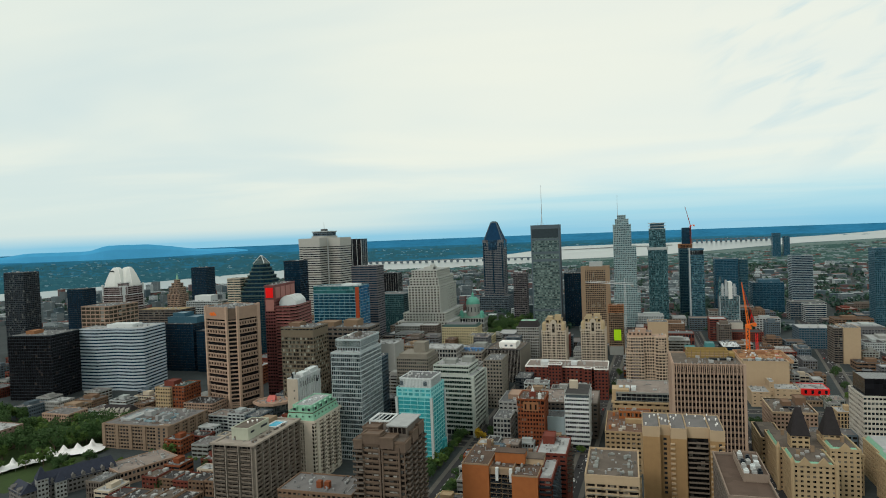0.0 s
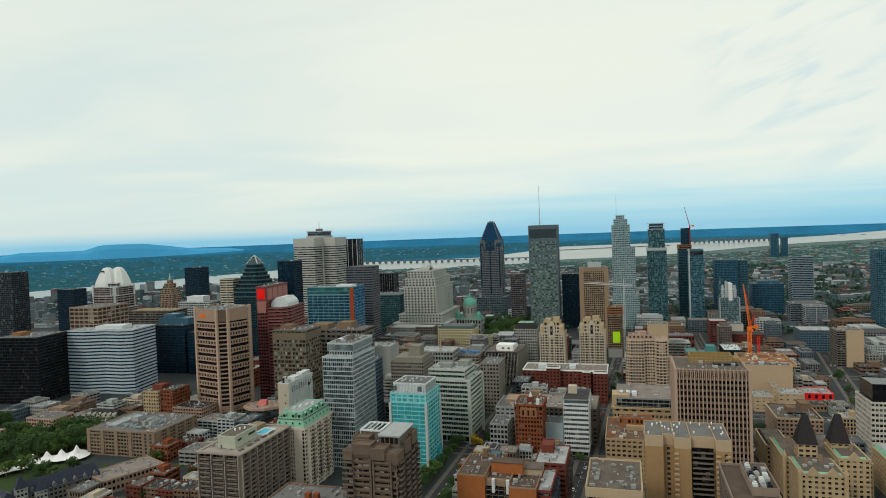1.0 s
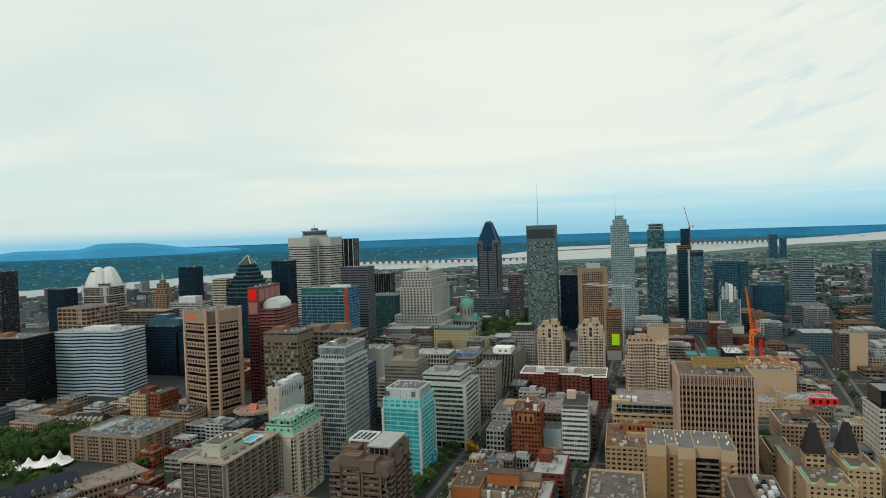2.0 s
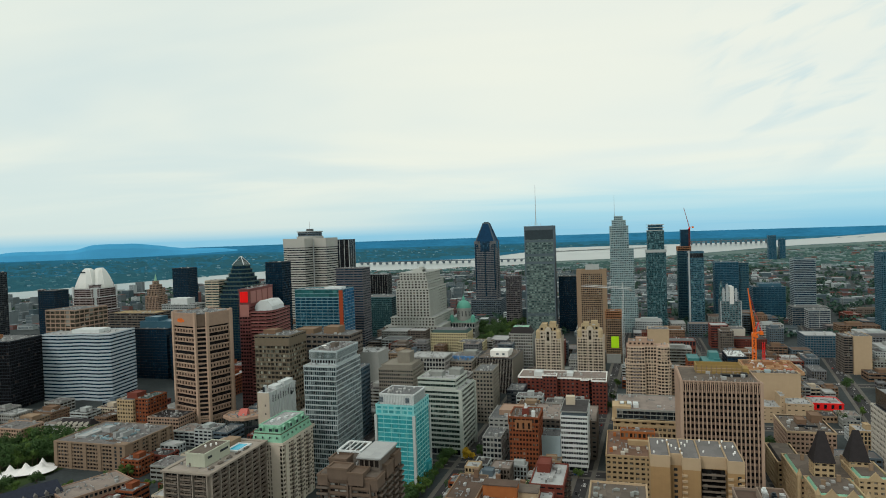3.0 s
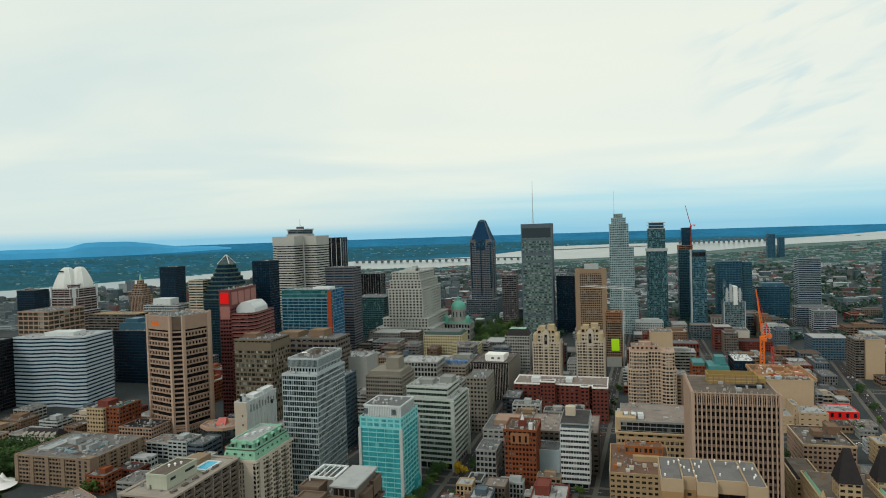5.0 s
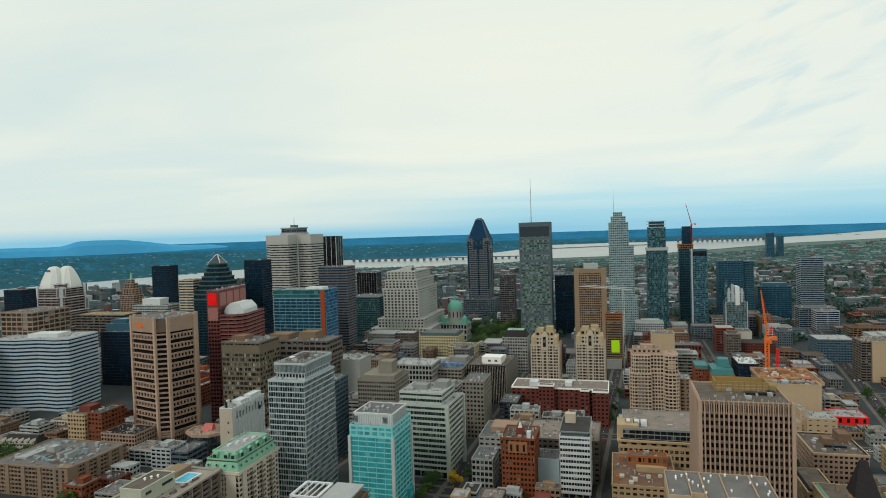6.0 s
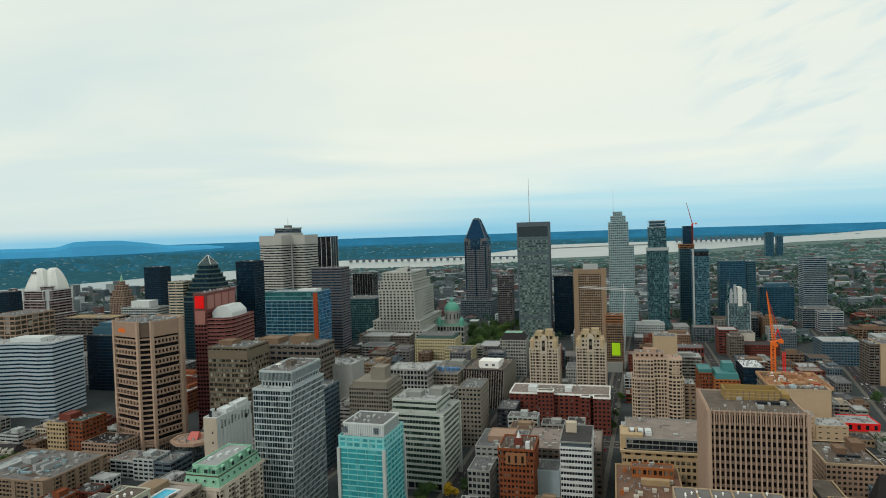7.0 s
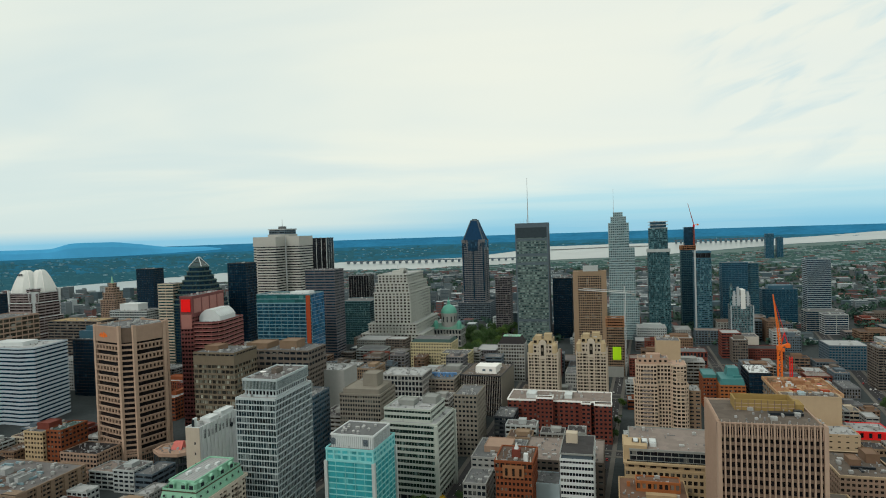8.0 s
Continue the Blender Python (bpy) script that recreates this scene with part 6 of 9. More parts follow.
def unfinished_pair():
    r = thing("construction_tower", "unfinished dark tower with orange formwork and a red crane", TOWER, 106, 1343, 0)
    tier(r, rect(24, 26), 0, 136, M["sea_panel"], G_NAVY, floor=3.1, bay=3, band=0.22, pier=0.4, proud=0.4)
    tier(r, rect(25, 27), 136, 143, M["timber_form"], G_BLACK, floor=3.1, bay=3, band=0.25, pier=0.4, proud=1.5)
    roof_kit(r, rect(24, 26), 143, M["roof_gravel"], RNG, 2)
    solid(r, "core_wall", G_NAVY, rect(17, 18, -6, -8), 143, 176)
    k = thing("tower_crane", "red and white luffing tower crane on the unfinished tower", "crane", 116, 1332, 0, 143.2)
    s = Soup()
    for x, y in ((-1, -1), (1, -1), (1, 1), (-1, 1)):
        s.bar((x, y, 0), (x, y, 36), 0.22)
    for i in range(9):
        s.bar((-1, -1, i * 4), (1, -1, i * 4 + 4), 0.14).bar((1, -1, i * 4), (1, 1, i * 4 + 4), 0.14)
    part("tower", s.mesh("tower", M["rust_panel"]), k)
    part("cab", Soup().box(-1.6, 1.6, -2, 2, 33, 36).mesh("cab", M["red_paint"]), k)
    s = Soup().bar((0, 0, 36), (-9, 0, 74), 0.4).bar((0.8, 0, 36), (-8.6, 0, 73), 0.25)
    for i in range(8):
        f = i / 8
        s.bar((-9 * f, 0, 36 + 38 * f), (0.8 - 9.4 * (f + 0.06), 0, 36 + 37 * (f + 0.06)), 0.15)
    part("jib", s.mesh("jib", M["rust_panel"]), k)
    part("counter_jib", Soup().bar((0, 0, 36), (6, 0, 38), 0.5).box(5, 8, -1, 1, 35, 38).mesh("counter_jib", M["orange_paint"]), k)
    r = thing("residential_tower", "blue-green glass residential tower with a slatted crown", TOWER, 114, 1220, 0)
    tier(r, rect(24, 28), 0, 127, M["steel_blue"], G_SEA, floor=3.1, bay=4.2, band=0.3, pier=0.5, proud=0.4)
    part("white_edge", Soup().box(-12.9, -10.5, -14.6, -12, 0, 140).mesh("white_edge", M["concrete_pale"]), r, "pale vertical edge")
    s = Soup()
    for i in range(7):
        s.box(-11 + i * 3.6, -10.2 + i * 3.6, -14, 14, 127, 138)
    part("crown_fins", s.mesh("crown_fins", M["granite_dark"]), r)
    part("crown_edge", Soup().ring(rect(24.4, 28.4), rect(22.6, 26.6), 135.6, 138.6).mesh("crown_edge", M["steel_blue"]), r)
    roof_kit(r, rect(24, 28), 127, M["roof_dark"], RNG, 2)


def blue_glass_block():
    w, d = 75, 34
    r = thing("office_tower", "blue glass office tower with an orange vertical strip", TOWER, -414, 864, 0)
    p = rect(w, d)
    tier(r, p, 0, 100, M["pale_line"], G_BLUE, floor=4.3, bay=8.0, band=0.2, pier=0.25, proud=0.3, split=True)
    part("top_storey", Soup().ring(offset(p, 0.2), offset(p, 0.8), 100, 111).mesh("top_storey", G_SEAFOAM), r, "green glazed top storey")
    for z in (100.4, 105.4, 111.2):
        part("top_rail", Soup().ring(offset(p, 0.0), offset(p, 0.7), z, z + 0.7).mesh("top_rail", M["pale_line"]), r)
    solid(r, "roof", "roof_light", offset(p, 0.8), 100, 110)
    roof_kit(r, offset(p, 1.5), 110.2, M["roof_light"], RNG, 3, None, [(0.55, 0.9, 0.3, 0.8, 3)], M["white_panel"])
    part("orange_strip", Soup().box(w / 2 - 7, w / 2 - 1.5, -d / 2 - 0.8, -d / 2 + 0.1, 0, 110).mesh("orange_strip", M["rust_panel"]), r, "rust orange vertical strip")
    side = glass("glass_sky", (0.02, 0.10, 0.21), 3, 4.3, 0.3, (0.07, 0.2, 0.34), spread=0.5)
    part("side_glass", Soup().box(w / 2, w / 2 + 0.5, -d / 2, d / 2, 0, 111).mesh("side_glass", side), r, "blue mirror glass side")
    line = Soup().box(w / 2 + 0.4, w / 2 + 0.62, -d / 2, d / 2, 0, 0.4).mesh("side_line", M["pale_line"])
    for k in range(25):
        part("side_line", line, r, m=Matrix.Translation((0, 0, 3.6 + k * 4.3)))


def brown_grid_hotel():
    r = thing("hotel_tower", "brown concrete hotel slab with a window grid", TOWER, -53, 1041, 0)
    w, d = 44, 22
    p = rect(w, d)
    tier(r, p, 0, 116, M["brick_tan"], G_DARK, floor=3.3, bay=2.9, band=0.35, pier=1.0, proud=0.5)
    for sx in (-1, 1):
        part("end_pier", Soup().box(sx * (w / 2 - 3.2) - 3.4, sx * (w / 2 - 3.2) + 3.4, -d / 2 - 0.3, d / 2 + 0.3, 0, 121).mesh("end_pier", M["brick_tan"]), r)
    part("top_band", Soup().ring(offset(p, -0.2), offset(p, 0.7), 115, 121.5).mesh("top_band", M["brick_tan"]), r)
    roof_kit(r, p, 120, M["roof_gravel"], RNG, 0, None, [(0.3, 0.75, 0.2, 0.8, 8)], M["concrete_pale"])
    k = thing("tower_crane", "pale flat-topped tower crane with a long jib", "crane", -8, 1000, 0, 0)
    s = Soup()
    for x, y in ((-0.9, -0.9), (0.9, -0.9), (0.9, 0.9), (-0.9, 0.9)):
        s.bar((x, y, 0), (x, y, 94), 0.2)
    for i in range(19):
        s.bar((-0.9, -0.9, i * 5), (0.9, -0.9, i * 5 + 5), 0.12).bar((0.9, -0.9, i * 5), (0.9, 0.9, i * 5 + 5), 0.12)
    part("tower", s.mesh("tower", M["white_panel"]), k)
    s = Soup().bar((12, 2, 94), (-58, -6, 100), 0.45).bar((12, 2, 96.5), (-52, -5.3, 101.5), 0.3).bar((0, 0, 96), (0, 0, 104), 0.4)
    for i in range(16):
        s.bar((-3.5 * i, -0.4 * i, 94.8 + 0.3 * i), (-3.5 * i - 1.7, -0.4 * i, 97 + 0.3 * i), 0.15)
    part("jib", s.mesh("jib", M["white_panel"]), k)
    part("counterweight", Soup().box(9, 13, 0, 3, 91, 94).mesh("counterweight", M["concrete"]), k)


def lime_hoarding_tower():
    r = thing("construction_tower", "brown unfinished tower with a lime green hoarding", TOWER, -21, 946, 0)
    p = rect(21, 18)
    tier(r, p, 0, 60, M["concrete_tan"], G_DARK, floor=3.1, bay=2.6, band=0.35, pier=0.7, proud=0.8)
    tier(r, offset(p, -0.6), 60, 70, M["timber_form"], G_BLACK, floor=3.3, bay=2.6, band=0.4, pier=0.5, proud=1.2)
    roof_kit(r, p, 69.4, M["roof_gravel"], RNG, 3)
    part("hoarding", Soup().box(-3.5, 6.5, -10.4, -9.4, 20.5, 36).mesh("hoarding", M["lime_paint"]), r, "lime green hoarding")
    part("low_wing", Soup().box(-10, 9, -13, -9.6, 0, 12).mesh("low_wing", M["concrete"]), r)
    mast(r, 11.5, -6, 0, 60, 0.5, "white_panel")


def pale_rust_misc():
    simple("office_tower", "dark tower with pale vertical stripes", TOWER, -618, 1330, 34, 34, 177, "metal_dark", G_BLACK, floor=4, bay=10, band=0.1, pier=1.6, pier_wall=M["concrete_pale"])
    simple("office_tower", "blue-grey office tower with banded floors", TOWER, -428, 932, 44, 30, 135, "mauve_stone", G_NAVY, floor=3.8, bay=14, band=0.5, pier=0.4)
    simple("office_tower", "dark blue glass slab tower", TOWER, -557, 945, 30, 28, 146, "metal_dark", G_NAVY, floor=3.8, bay=4, band=0.1, pier=0.2)
    simple("office_tower", "plain dark blue box tower", TOWER, -1010, 1286, 42, 34, 123, "metal_dark", G_NAVY, floor=4, bay=4, band=0.15, pier=0.4)
    simple("office_building", "beige office building with square window bays", OFFICE, -706, 676, 46, 52, 103, "stone_tan", glass("glass_bronze", (0.05, 0.045, 0.035), 6, 6, 0.2), floor=5.4, bay=7.5, band=0.3, pier=1.2)
    w = 90
    r = shell("office_tower", "white striped office building with wavy bands", TOWER, -676, 639, w, 51, 8)
    p = [(-45, -22), (-18, -26), (6, -21), (30, -25.5), (45, -22), (45, 25), (-45, 25)]
    tier(r, p, 0, 77.8, M["wave_grey"], G_NAVY, floor=4.2, bay=200, band=0.55, pier=0, proud=0.6, split=True)
    roof_kit(r, p, 77.8, M["roof_light"], RNG, 3, None, [(0.35, 0.75, 0.3, 0.7, 4)], M["white_panel"])
    simple("office_tower", "black glass office block", TOWER, -726, 586, 58, 52, 77.8, "metal_dark", G_BLACK, yaw=8, floor=3.7, bay=3, band=0.12, pier=0.2, pent=[(0.2, 0.4, 0.3, 0.6, 4)], pent_m=M["timber_form"])
    simple("residential_tower", "dark brown residential tower", TOWER, -1009, 812, 43, 30, 144, "granite_dark", G_DARK, floor=3.2, bay=4, band=0.3, pier=0.6)
    simple("office_building", "dark navy glass office building", OFFICE, -650, 762, 52, 40, 67, "metal_dark", G_NAVY, floor=3.8, bay=4, band=0.06, pier=0.15, pent=[(0.02, 0.98, 0.25, 0.95, 9), (0.1, 0.5, 0.4, 0.9, 14)], pent_m=M["steel_blue"])
    simple("office_building", "dark navy glass office building", OFFICE, -592, 760, 30, 40, 58, "metal_dark", G_NAVY, floor=3.8, bay=4, band=0.06, pier=0.15)
    simple("office_tower", "black glass office tower", TOWER, -119, 1202, 31, 30, 98.7, "metal_dark", G_NAVY, floor=3.8, bay=4, band=0.06, pier=0.15)
    simple("office_tower", "narrow brown office tower behind the slab", TOWER, -222, 1240, 26, 26, 98, "mauve_stone", G_DARK, floor=3.8, bay=4, band=0.4, pier=0.6)
    simple("residential_tower", "dark blue glass residential tower", TOWER, 154, 1291, 40, 30, 114, "steel_blue", G_BLUE, floor=3.1, bay=5, band=0.22, pier=0.3)
    simple("residential_tower", "dark blue glass residential tower", TOWER, 196, 1300, 16, 30, 112, "sea_panel", G_BLUE, floor=3.1, bay=5, band=0.3, pier=0.3)
    r = shell("residential_tower", "grey glass tower with a white stepped crown", TOWER, 142, 1140, 30, 26, 0)
    tier(r, rect(30, 26), 0, 60, M["tower_grey"], G_SEA, floor=3.1, bay=4.3, band=0.3, pier=0.8)
    tier(r, rect(24, 22, -13, -12), 60, 74, M["tower_pale"], G_SEA, floor=3.5, bay=3.3, band=0.3, pier=0.9)
    roof_kit(r, rect(30, 26), 60, M["roof_light"], RNG, 2)
    roof_kit(r, rect(24, 22, -13, -12), 74, M["roof_light"], RNG, 2)
    part("crown_slab", Soup().box(-1.5, 4.5, -13.4, 9, 56, 84).mesh("crown_slab", M["crown_white"]), r, "white upright crown slab")
    for x0, x1, z in ((-12, -8.6, 80), (-6.8, -3.2, 86), (6.2, 9.6, 79)):
        part("crown_pier", Soup().box(x0, x1, -12.4, -8, 60, z).box(x0 + 0.4, x1 - 0.4, -12.2, -8.3, z, z + 2).mesh("crown_pier", M["tower_pale"]), r, "pale stepped crown pier")
    part("glass_point", Soup().prism(rect(5, 6, -16, -11), 56, 84).prism(rect(5, 6, -16, -11), 84, 95, rect(0.8, 1, -13.9, -8.5)).mesh("glass_point", G_SEA), r, "pointed glass corner turret")
    for sx in (-14.9, 14.9):
        part("corner_line", Soup().box(sx - 0.7, sx + 0.7, -13.6, -12.4, 0, 61).mesh("corner_line", M["tower_pale"]), r)
    simple("residential_tower", "dark blue glass block", TOWER, 230, 1365, 56, 35, 62, "steel_blue", G_BLUE, floor=3.4, bay=6, band=0.24, pier=0.3, pent=[(0.2, 0.9, 0.2, 0.8, 6)], pent_m=M["steel_blue"])
    simple("residential_tower", "dark striped residential tower", TOWER, 292, 1330, 36, 30, 115, "stripe_pale", G_NAVY, floor=3.3, bay=30, band=0.34, pier=0.4, pent=[(0.1, 0.5, 0.2, 0.8, 3)], pent_m=M["sea_panel"])
    simple("residential_block", "white banded glass block", TOWER, 297, 1262, 34, 26, 31, "concrete_pale", G_NAVY, floor=3.4, bay=17, band=0.28, pier=0.7)
    simple("residential_block", "dark banded glass block", TOWER, 279, 1290, 56, 30, 33, "concrete", G_NAVY, floor=3.4, bay=13, band=0.2, pier=0.3)
    simple("apartment_building", "plain beige block with a blank end wall", APART, 254, 900, 19, 34, 45, "stone_blank", G_DARK, floor=45, bay=30, band=0.99, pier=0)
    simple("apartment_building", "brown balconied side of a beige block", APART, 244.2, 902, 9.5, 30, 44, "concrete_brown", G_DARK, floor=3, bay=5, band=0.4, pier=0.4)
    simple("office_tower", "dark green glass office block", TOWER, -466, 1120, 56, 60, 71, "sea_panel", G_GREEN, floor=3.8, bay=4, band=0.22, pier=0.2)
    simple("office_tower", "pair of black glass cubes", TOWER, -613, 1500, 50, 34, 87, "metal_dark", G_BLACK, floor=3.8, bay=6, band=0.1, pier=0.6, pier_wall=M["concrete"])
    simple("office_tower", "blue and white residential tower with patterned panels", TOWER, 392, 1217, 30, 30, 130, "steel_blue", G_TOWER, floor=3.1, bay=3, band=0.25, pier=0.8)
    simple("residential_tower", "distant blue glass tower by the river", TOWER, 649, 3309, 34, 30, 124, "steel_blue", G_BLUE, floor=3.5, bay=6, band=0.3, pier=0.4, group="riverside towers")
    simple("residential_tower", "distant blue glass tower by the river", TOWER, 698, 3320, 26, 30, 107, "steel_blue", G_BLUE, floor=3.5, bay=6, band=0.3, pier=0.4, group="riverside towers")
    simple("office_tower", "dark blue office tower", TOWER, -991, 918, 36, 30, 106, "metal_dark", G_NAVY, floor=3.8, bay=5, band=0.15, pier=0.3)
    simple("office_tower", "cream banded office tower", TOWER, -618, 874, 24, 24, 123, "cream", G_GREEN, floor=3.8, bay=12, band=0.5, pier=0.5)
    simple("office_building", "white stepped hospital block", OFFICE, -690, 865, 60, 30, 88, "concrete_pale", G_OFFICE, floor=3.6, bay=4, band=0.45, pier=0.6, pent=[(0.2, 0.7, 0.2, 0.8, 9)], pent_m=M["white_panel"])
    simple("office_building", "brown office block with a yellow roof line", OFFICE, -735, 808, 80, 34, 82, "concrete_brown", G_DARK, floor=3.8, bay=10, band=0.45, pier=0.6, roofm=M["roof_yellow"])
    simple("office_building", "yellow brick block with dark windows", OFFICE, -690, 930, 42, 24, 57, "stone_yellow", G_DARK, floor=4, bay=5, band=0.4, pier=1.0)
    r = shell("art_deco_tower", "tan stepped stone tower with a small spire", TOWER, -890, 1059, 30, 26, 0)
    for ww, z0, z1 in ((30, 0, 82), (24, 82, 94), (17, 94, 103), (9, 103, 110)):
        tier(r, rect(ww, ww * 0.85), z0, z1, M["stone_tan"], G_DARK, floor=3.8, bay=3.5, band=0.3, pier=1.3)
        roof_kit(r, rect(ww, ww * 0.85), z1, M["copper"], RNG, 0)
    solid(r, "spire", "copper", rect(4, 4), 110, 124, rect(0.3, 0.3))


def fitted_mid():
    simple("office_building", "beige stone office building with a roof tower", OFFICE, -225, 590, 33, 34, 60.5, "stone_drab", G_DARK, floor=3.3, bay=2.0, band=0.42, pier=0.9, pent=[(0.42, 0.78, 0.4, 0.8, 13), (0.06, 0.94, 0.08, 0.92, 3.6)], pent_m=M["stone_drab"])
    simple("office_building", "plain beige stone block with a pale roof", OFFICE, -292, 677, 32, 30, 58, "stone_grey", G_DARK, floor=29, bay=30, band=0.97, pier=0, roofm=M["roof_light"], units=7)
    simple("office_building", "grey glass office block", OFFICE, -258, 566, 21, 32, 63, "granite_grey", G_BLUE, floor=3.8, bay=3, band=0.42, pier=0.3, pent=[(0.1, 0.5, 0.2, 0.8, 5)], pent_m=M["concrete"])
    r = shell("stone_building", "long yellow stone building with a dark mansard roof", OFFICE, -282, 938, 56, 36, 0)
    p = rect(56, 36)
    tier(r, p, 0, 37, M["stone_lemon"], G_ROOM, floor=4.2, bay=3.6, band=0.46, pier=2.0, proud=0.5)
    solid(r, "mansard", "mansard_teal", offset(p, 0.6), 37.2, 41.5, offset(p, 3.4), "dark slate mansard")
    roof_kit(r, offset(p, 3.6), 41.5, M["roof_gravel"], RNG, 3)
    simple("stone_building", "yellow stone office building with pale cornices", OFFICE, -232, 905, 36, 28, 30, "stone_lemon", G_ROOM, floor=4.2, bay=3.4, band=0.42, pier=1.6)
    r = shell("stone_building", "grey stone building with a dark rounded mansard", OFFICE, -158, 897, 32, 26, 0)
    p = rect(32, 26)
    tier(r, p, 0, 44, M["stone_grey"], G_ROOM, floor=4, bay=3.2, band=0.42, pier=1.4)
    solid(r, "mansard", "slate", offset(p, 0.5), 44.2, 53, offset(p, 5), "dark mansard")
    roof_kit(r, offset(p, 5.2), 53, M["copper"], RNG, 2)
    simple("stone_building", "pale stone building with tall columns and arched windows", OFFICE, -240, 716, 42, 34, 46, "stone_grey", G_DARK, floor=5, bay=3.4, band=0.3, pier=1.3, roofm=M["roof_light"], units=9)
    simple("brick_building", "low building with a rust red roof", OFFICE, -194, 698, 34, 36, 24, "brick_brown", G_DARK, floor=3.8, bay=4, band=0.5, pier=1.2, roofm=mat("roof_rust", (0.30, 0.09, 0.06), 0.9, vary=0.2))
    r = simple("office_building", "flat building with blue roof ducts", OFFICE, -203, 738, 30, 36, 37.8, "stone_drab", G_DARK, floor=3.8, bay=4, band=0.5, pier=1.2, units=2)
    blue = mat("blue_paint", (0.10, 0.22, 0.42), 0.5, vary=0.15)
    for k in range(6):
        part("tank", Soup().lathe([(1.3, 38.2), (1.3, 42)], 10, -12 + k * 4.4, -6 + (k % 2) * 3).mesh("tank", blue), r, "blue roof tank")
    part("duct", Soup().box(-13, 13, 2, 4, 38.6, 40.5).mesh("duct", blue), r, "blue roof duct")
    simple("office_building", "tan concrete building with narrow windows", OFFICE, -148, 640, 19, 34, 49.5, "stone_drab", G_DARK, floor=3.8, bay=3.2, band=0.5, pier=1.6)
    simple("office_building", "dark stone building with an ornate cornice", OFFICE, -120, 664, 16, 30, 26, "granite_dark", G_DARK, floor=3.8, bay=4, band=0.4, pier=1)
    simple("theatre_building", "pale windowless box with a ribbed wall", OFFICE, 137, 1105, 34, 30, 21, "stone_pale", G_DARK, floor=33, bay=6, band=0.98, pier=0.5)
    simple("office_building", "beige windowless block behind the round tower", OFFICE, 20, 842, 24, 24, 60, "stone_blank", G_DARK, floor=64, bay=40, band=0.99, pier=0)
    simple("apartment_building", "grey-blue apartment block with a pale roof", APART, 227, 1000, 43, 40, 29, "granite_grey", G_BLUE, floor=3.2, bay=3.2, band=0.4, pier=0.9, roofm=M["roof_light"])
    r = simple("red_hoarding_building", "low building with a bright red painted top storey", OFFICE, 159.5, 722, 31, 26, 2.6, "brick_brown", G_DARK, floor=4, bay=4, band=0.42, pier=1.0, units=0)
    tier(r, rect(31, 26), 3.0, 9.4, M["red_paint"], G_DARK, floor=6.4, bay=6, band=0.35, pier=5.0)
    roof_kit(r, rect(31, 26), 9.4, M["roof_light"], RNG, 6)
    r = simple("brick_building", "orange and red brick building with teal copper top storeys", OFFICE, 75, 800, 23, 34, 25, "brick_orange", G_DARK, floor=3.6, bay=4, band=0.55, pier=1.8)
    p = rect(23, 34)
    solid(r, "copper_top", "teal_roof", offset(p, 0.4), 25.2, 31.5, offset(p, 1.6), "teal copper top storey")
    solid(r, "copper_top", "teal_roof", rect(12, 16, -3, -2), 31.5, 39, offset(rect(12, 16, -3, -2), 1.2), "teal copper top storey")
    part("vent_row", Soup().box(2, 9, -9, -7.4, 31.6, 33.6).mesh("vent_row", M["teal_roof"]), r)
    simple("brick_building", "red brick building with stone bands", OFFICE, 61.5, 815, 13, 30, 28, "brick_rust", G_DARK, floor=3.6, bay=3.6, band=0.5, pier=1.6, pent=[(0.05, 0.98, 0.05, 0.95, 3.5)], pent_m=M["teal_roof"])
    simple("brick_building", "long dark red brick hall with arched windows", OFFICE, 49, 950, 35, 28, 28, "brick_red", G_DARK, floor=9, bay=4, band=0.5, pier=2.0)
    simple("wedge_building", "dark glass building with a white flat roof", OFFICE, 103, 812, 20, 40, 35, "metal_dark", G_NAVY, floor=3.8, bay=4, band=0.12, pier=0.2, roofm=M["white_panel"])
    simple("office_building", "concrete office building with a dark glazed top", OFFICE, 168, 552, 44, 34, 46, "stone_pale", G_DARK, floor=3.8, bay=2.6, band=0.5, pier=0.8, pent=[(0.05, 0.95, 0.1, 0.9, 13)], pent_m=G_BLACK)


def rust_roof_flats():
    r = shell("stucco_building", "ochre stucco building with a rust brown roof and chimneys", APART, -21, 486, 37, 54, 0)
    p = rect(37, 54)
    tier(r, p, 0, 30, M["stucco_ochre"], G_ROOM, floor=3.4, bay=3.6, band=0.5, pier=1.9, proud=0.4)
    roof_kit(r, p, 30, M["roof_terra"], random.Random(6), 8, M["stone_pale"])
    tier(r, rect(24, 9, -9, 8), 30.2, 35.5, M["brick_orange"], G_ROOM, floor=5.3, bay=3, band=0.4, pier=1.6)
    roof_kit(r, rect(24, 9, -9, 8), 35.5, M["roof_terra"], RNG, 1)
    solid(r, "roof_house", "stucco_ochre", rect(16, 4, -4, -4), 30.2, 33.5)
    for x, y in ((-16, -20), (-14, 14), (8, 20), (13, -12)):
        part("chimney", Soup().box(x, x + 2, y, y + 1.6, 30.2, 33).mesh("chimney", M["brick_orange"]), r)


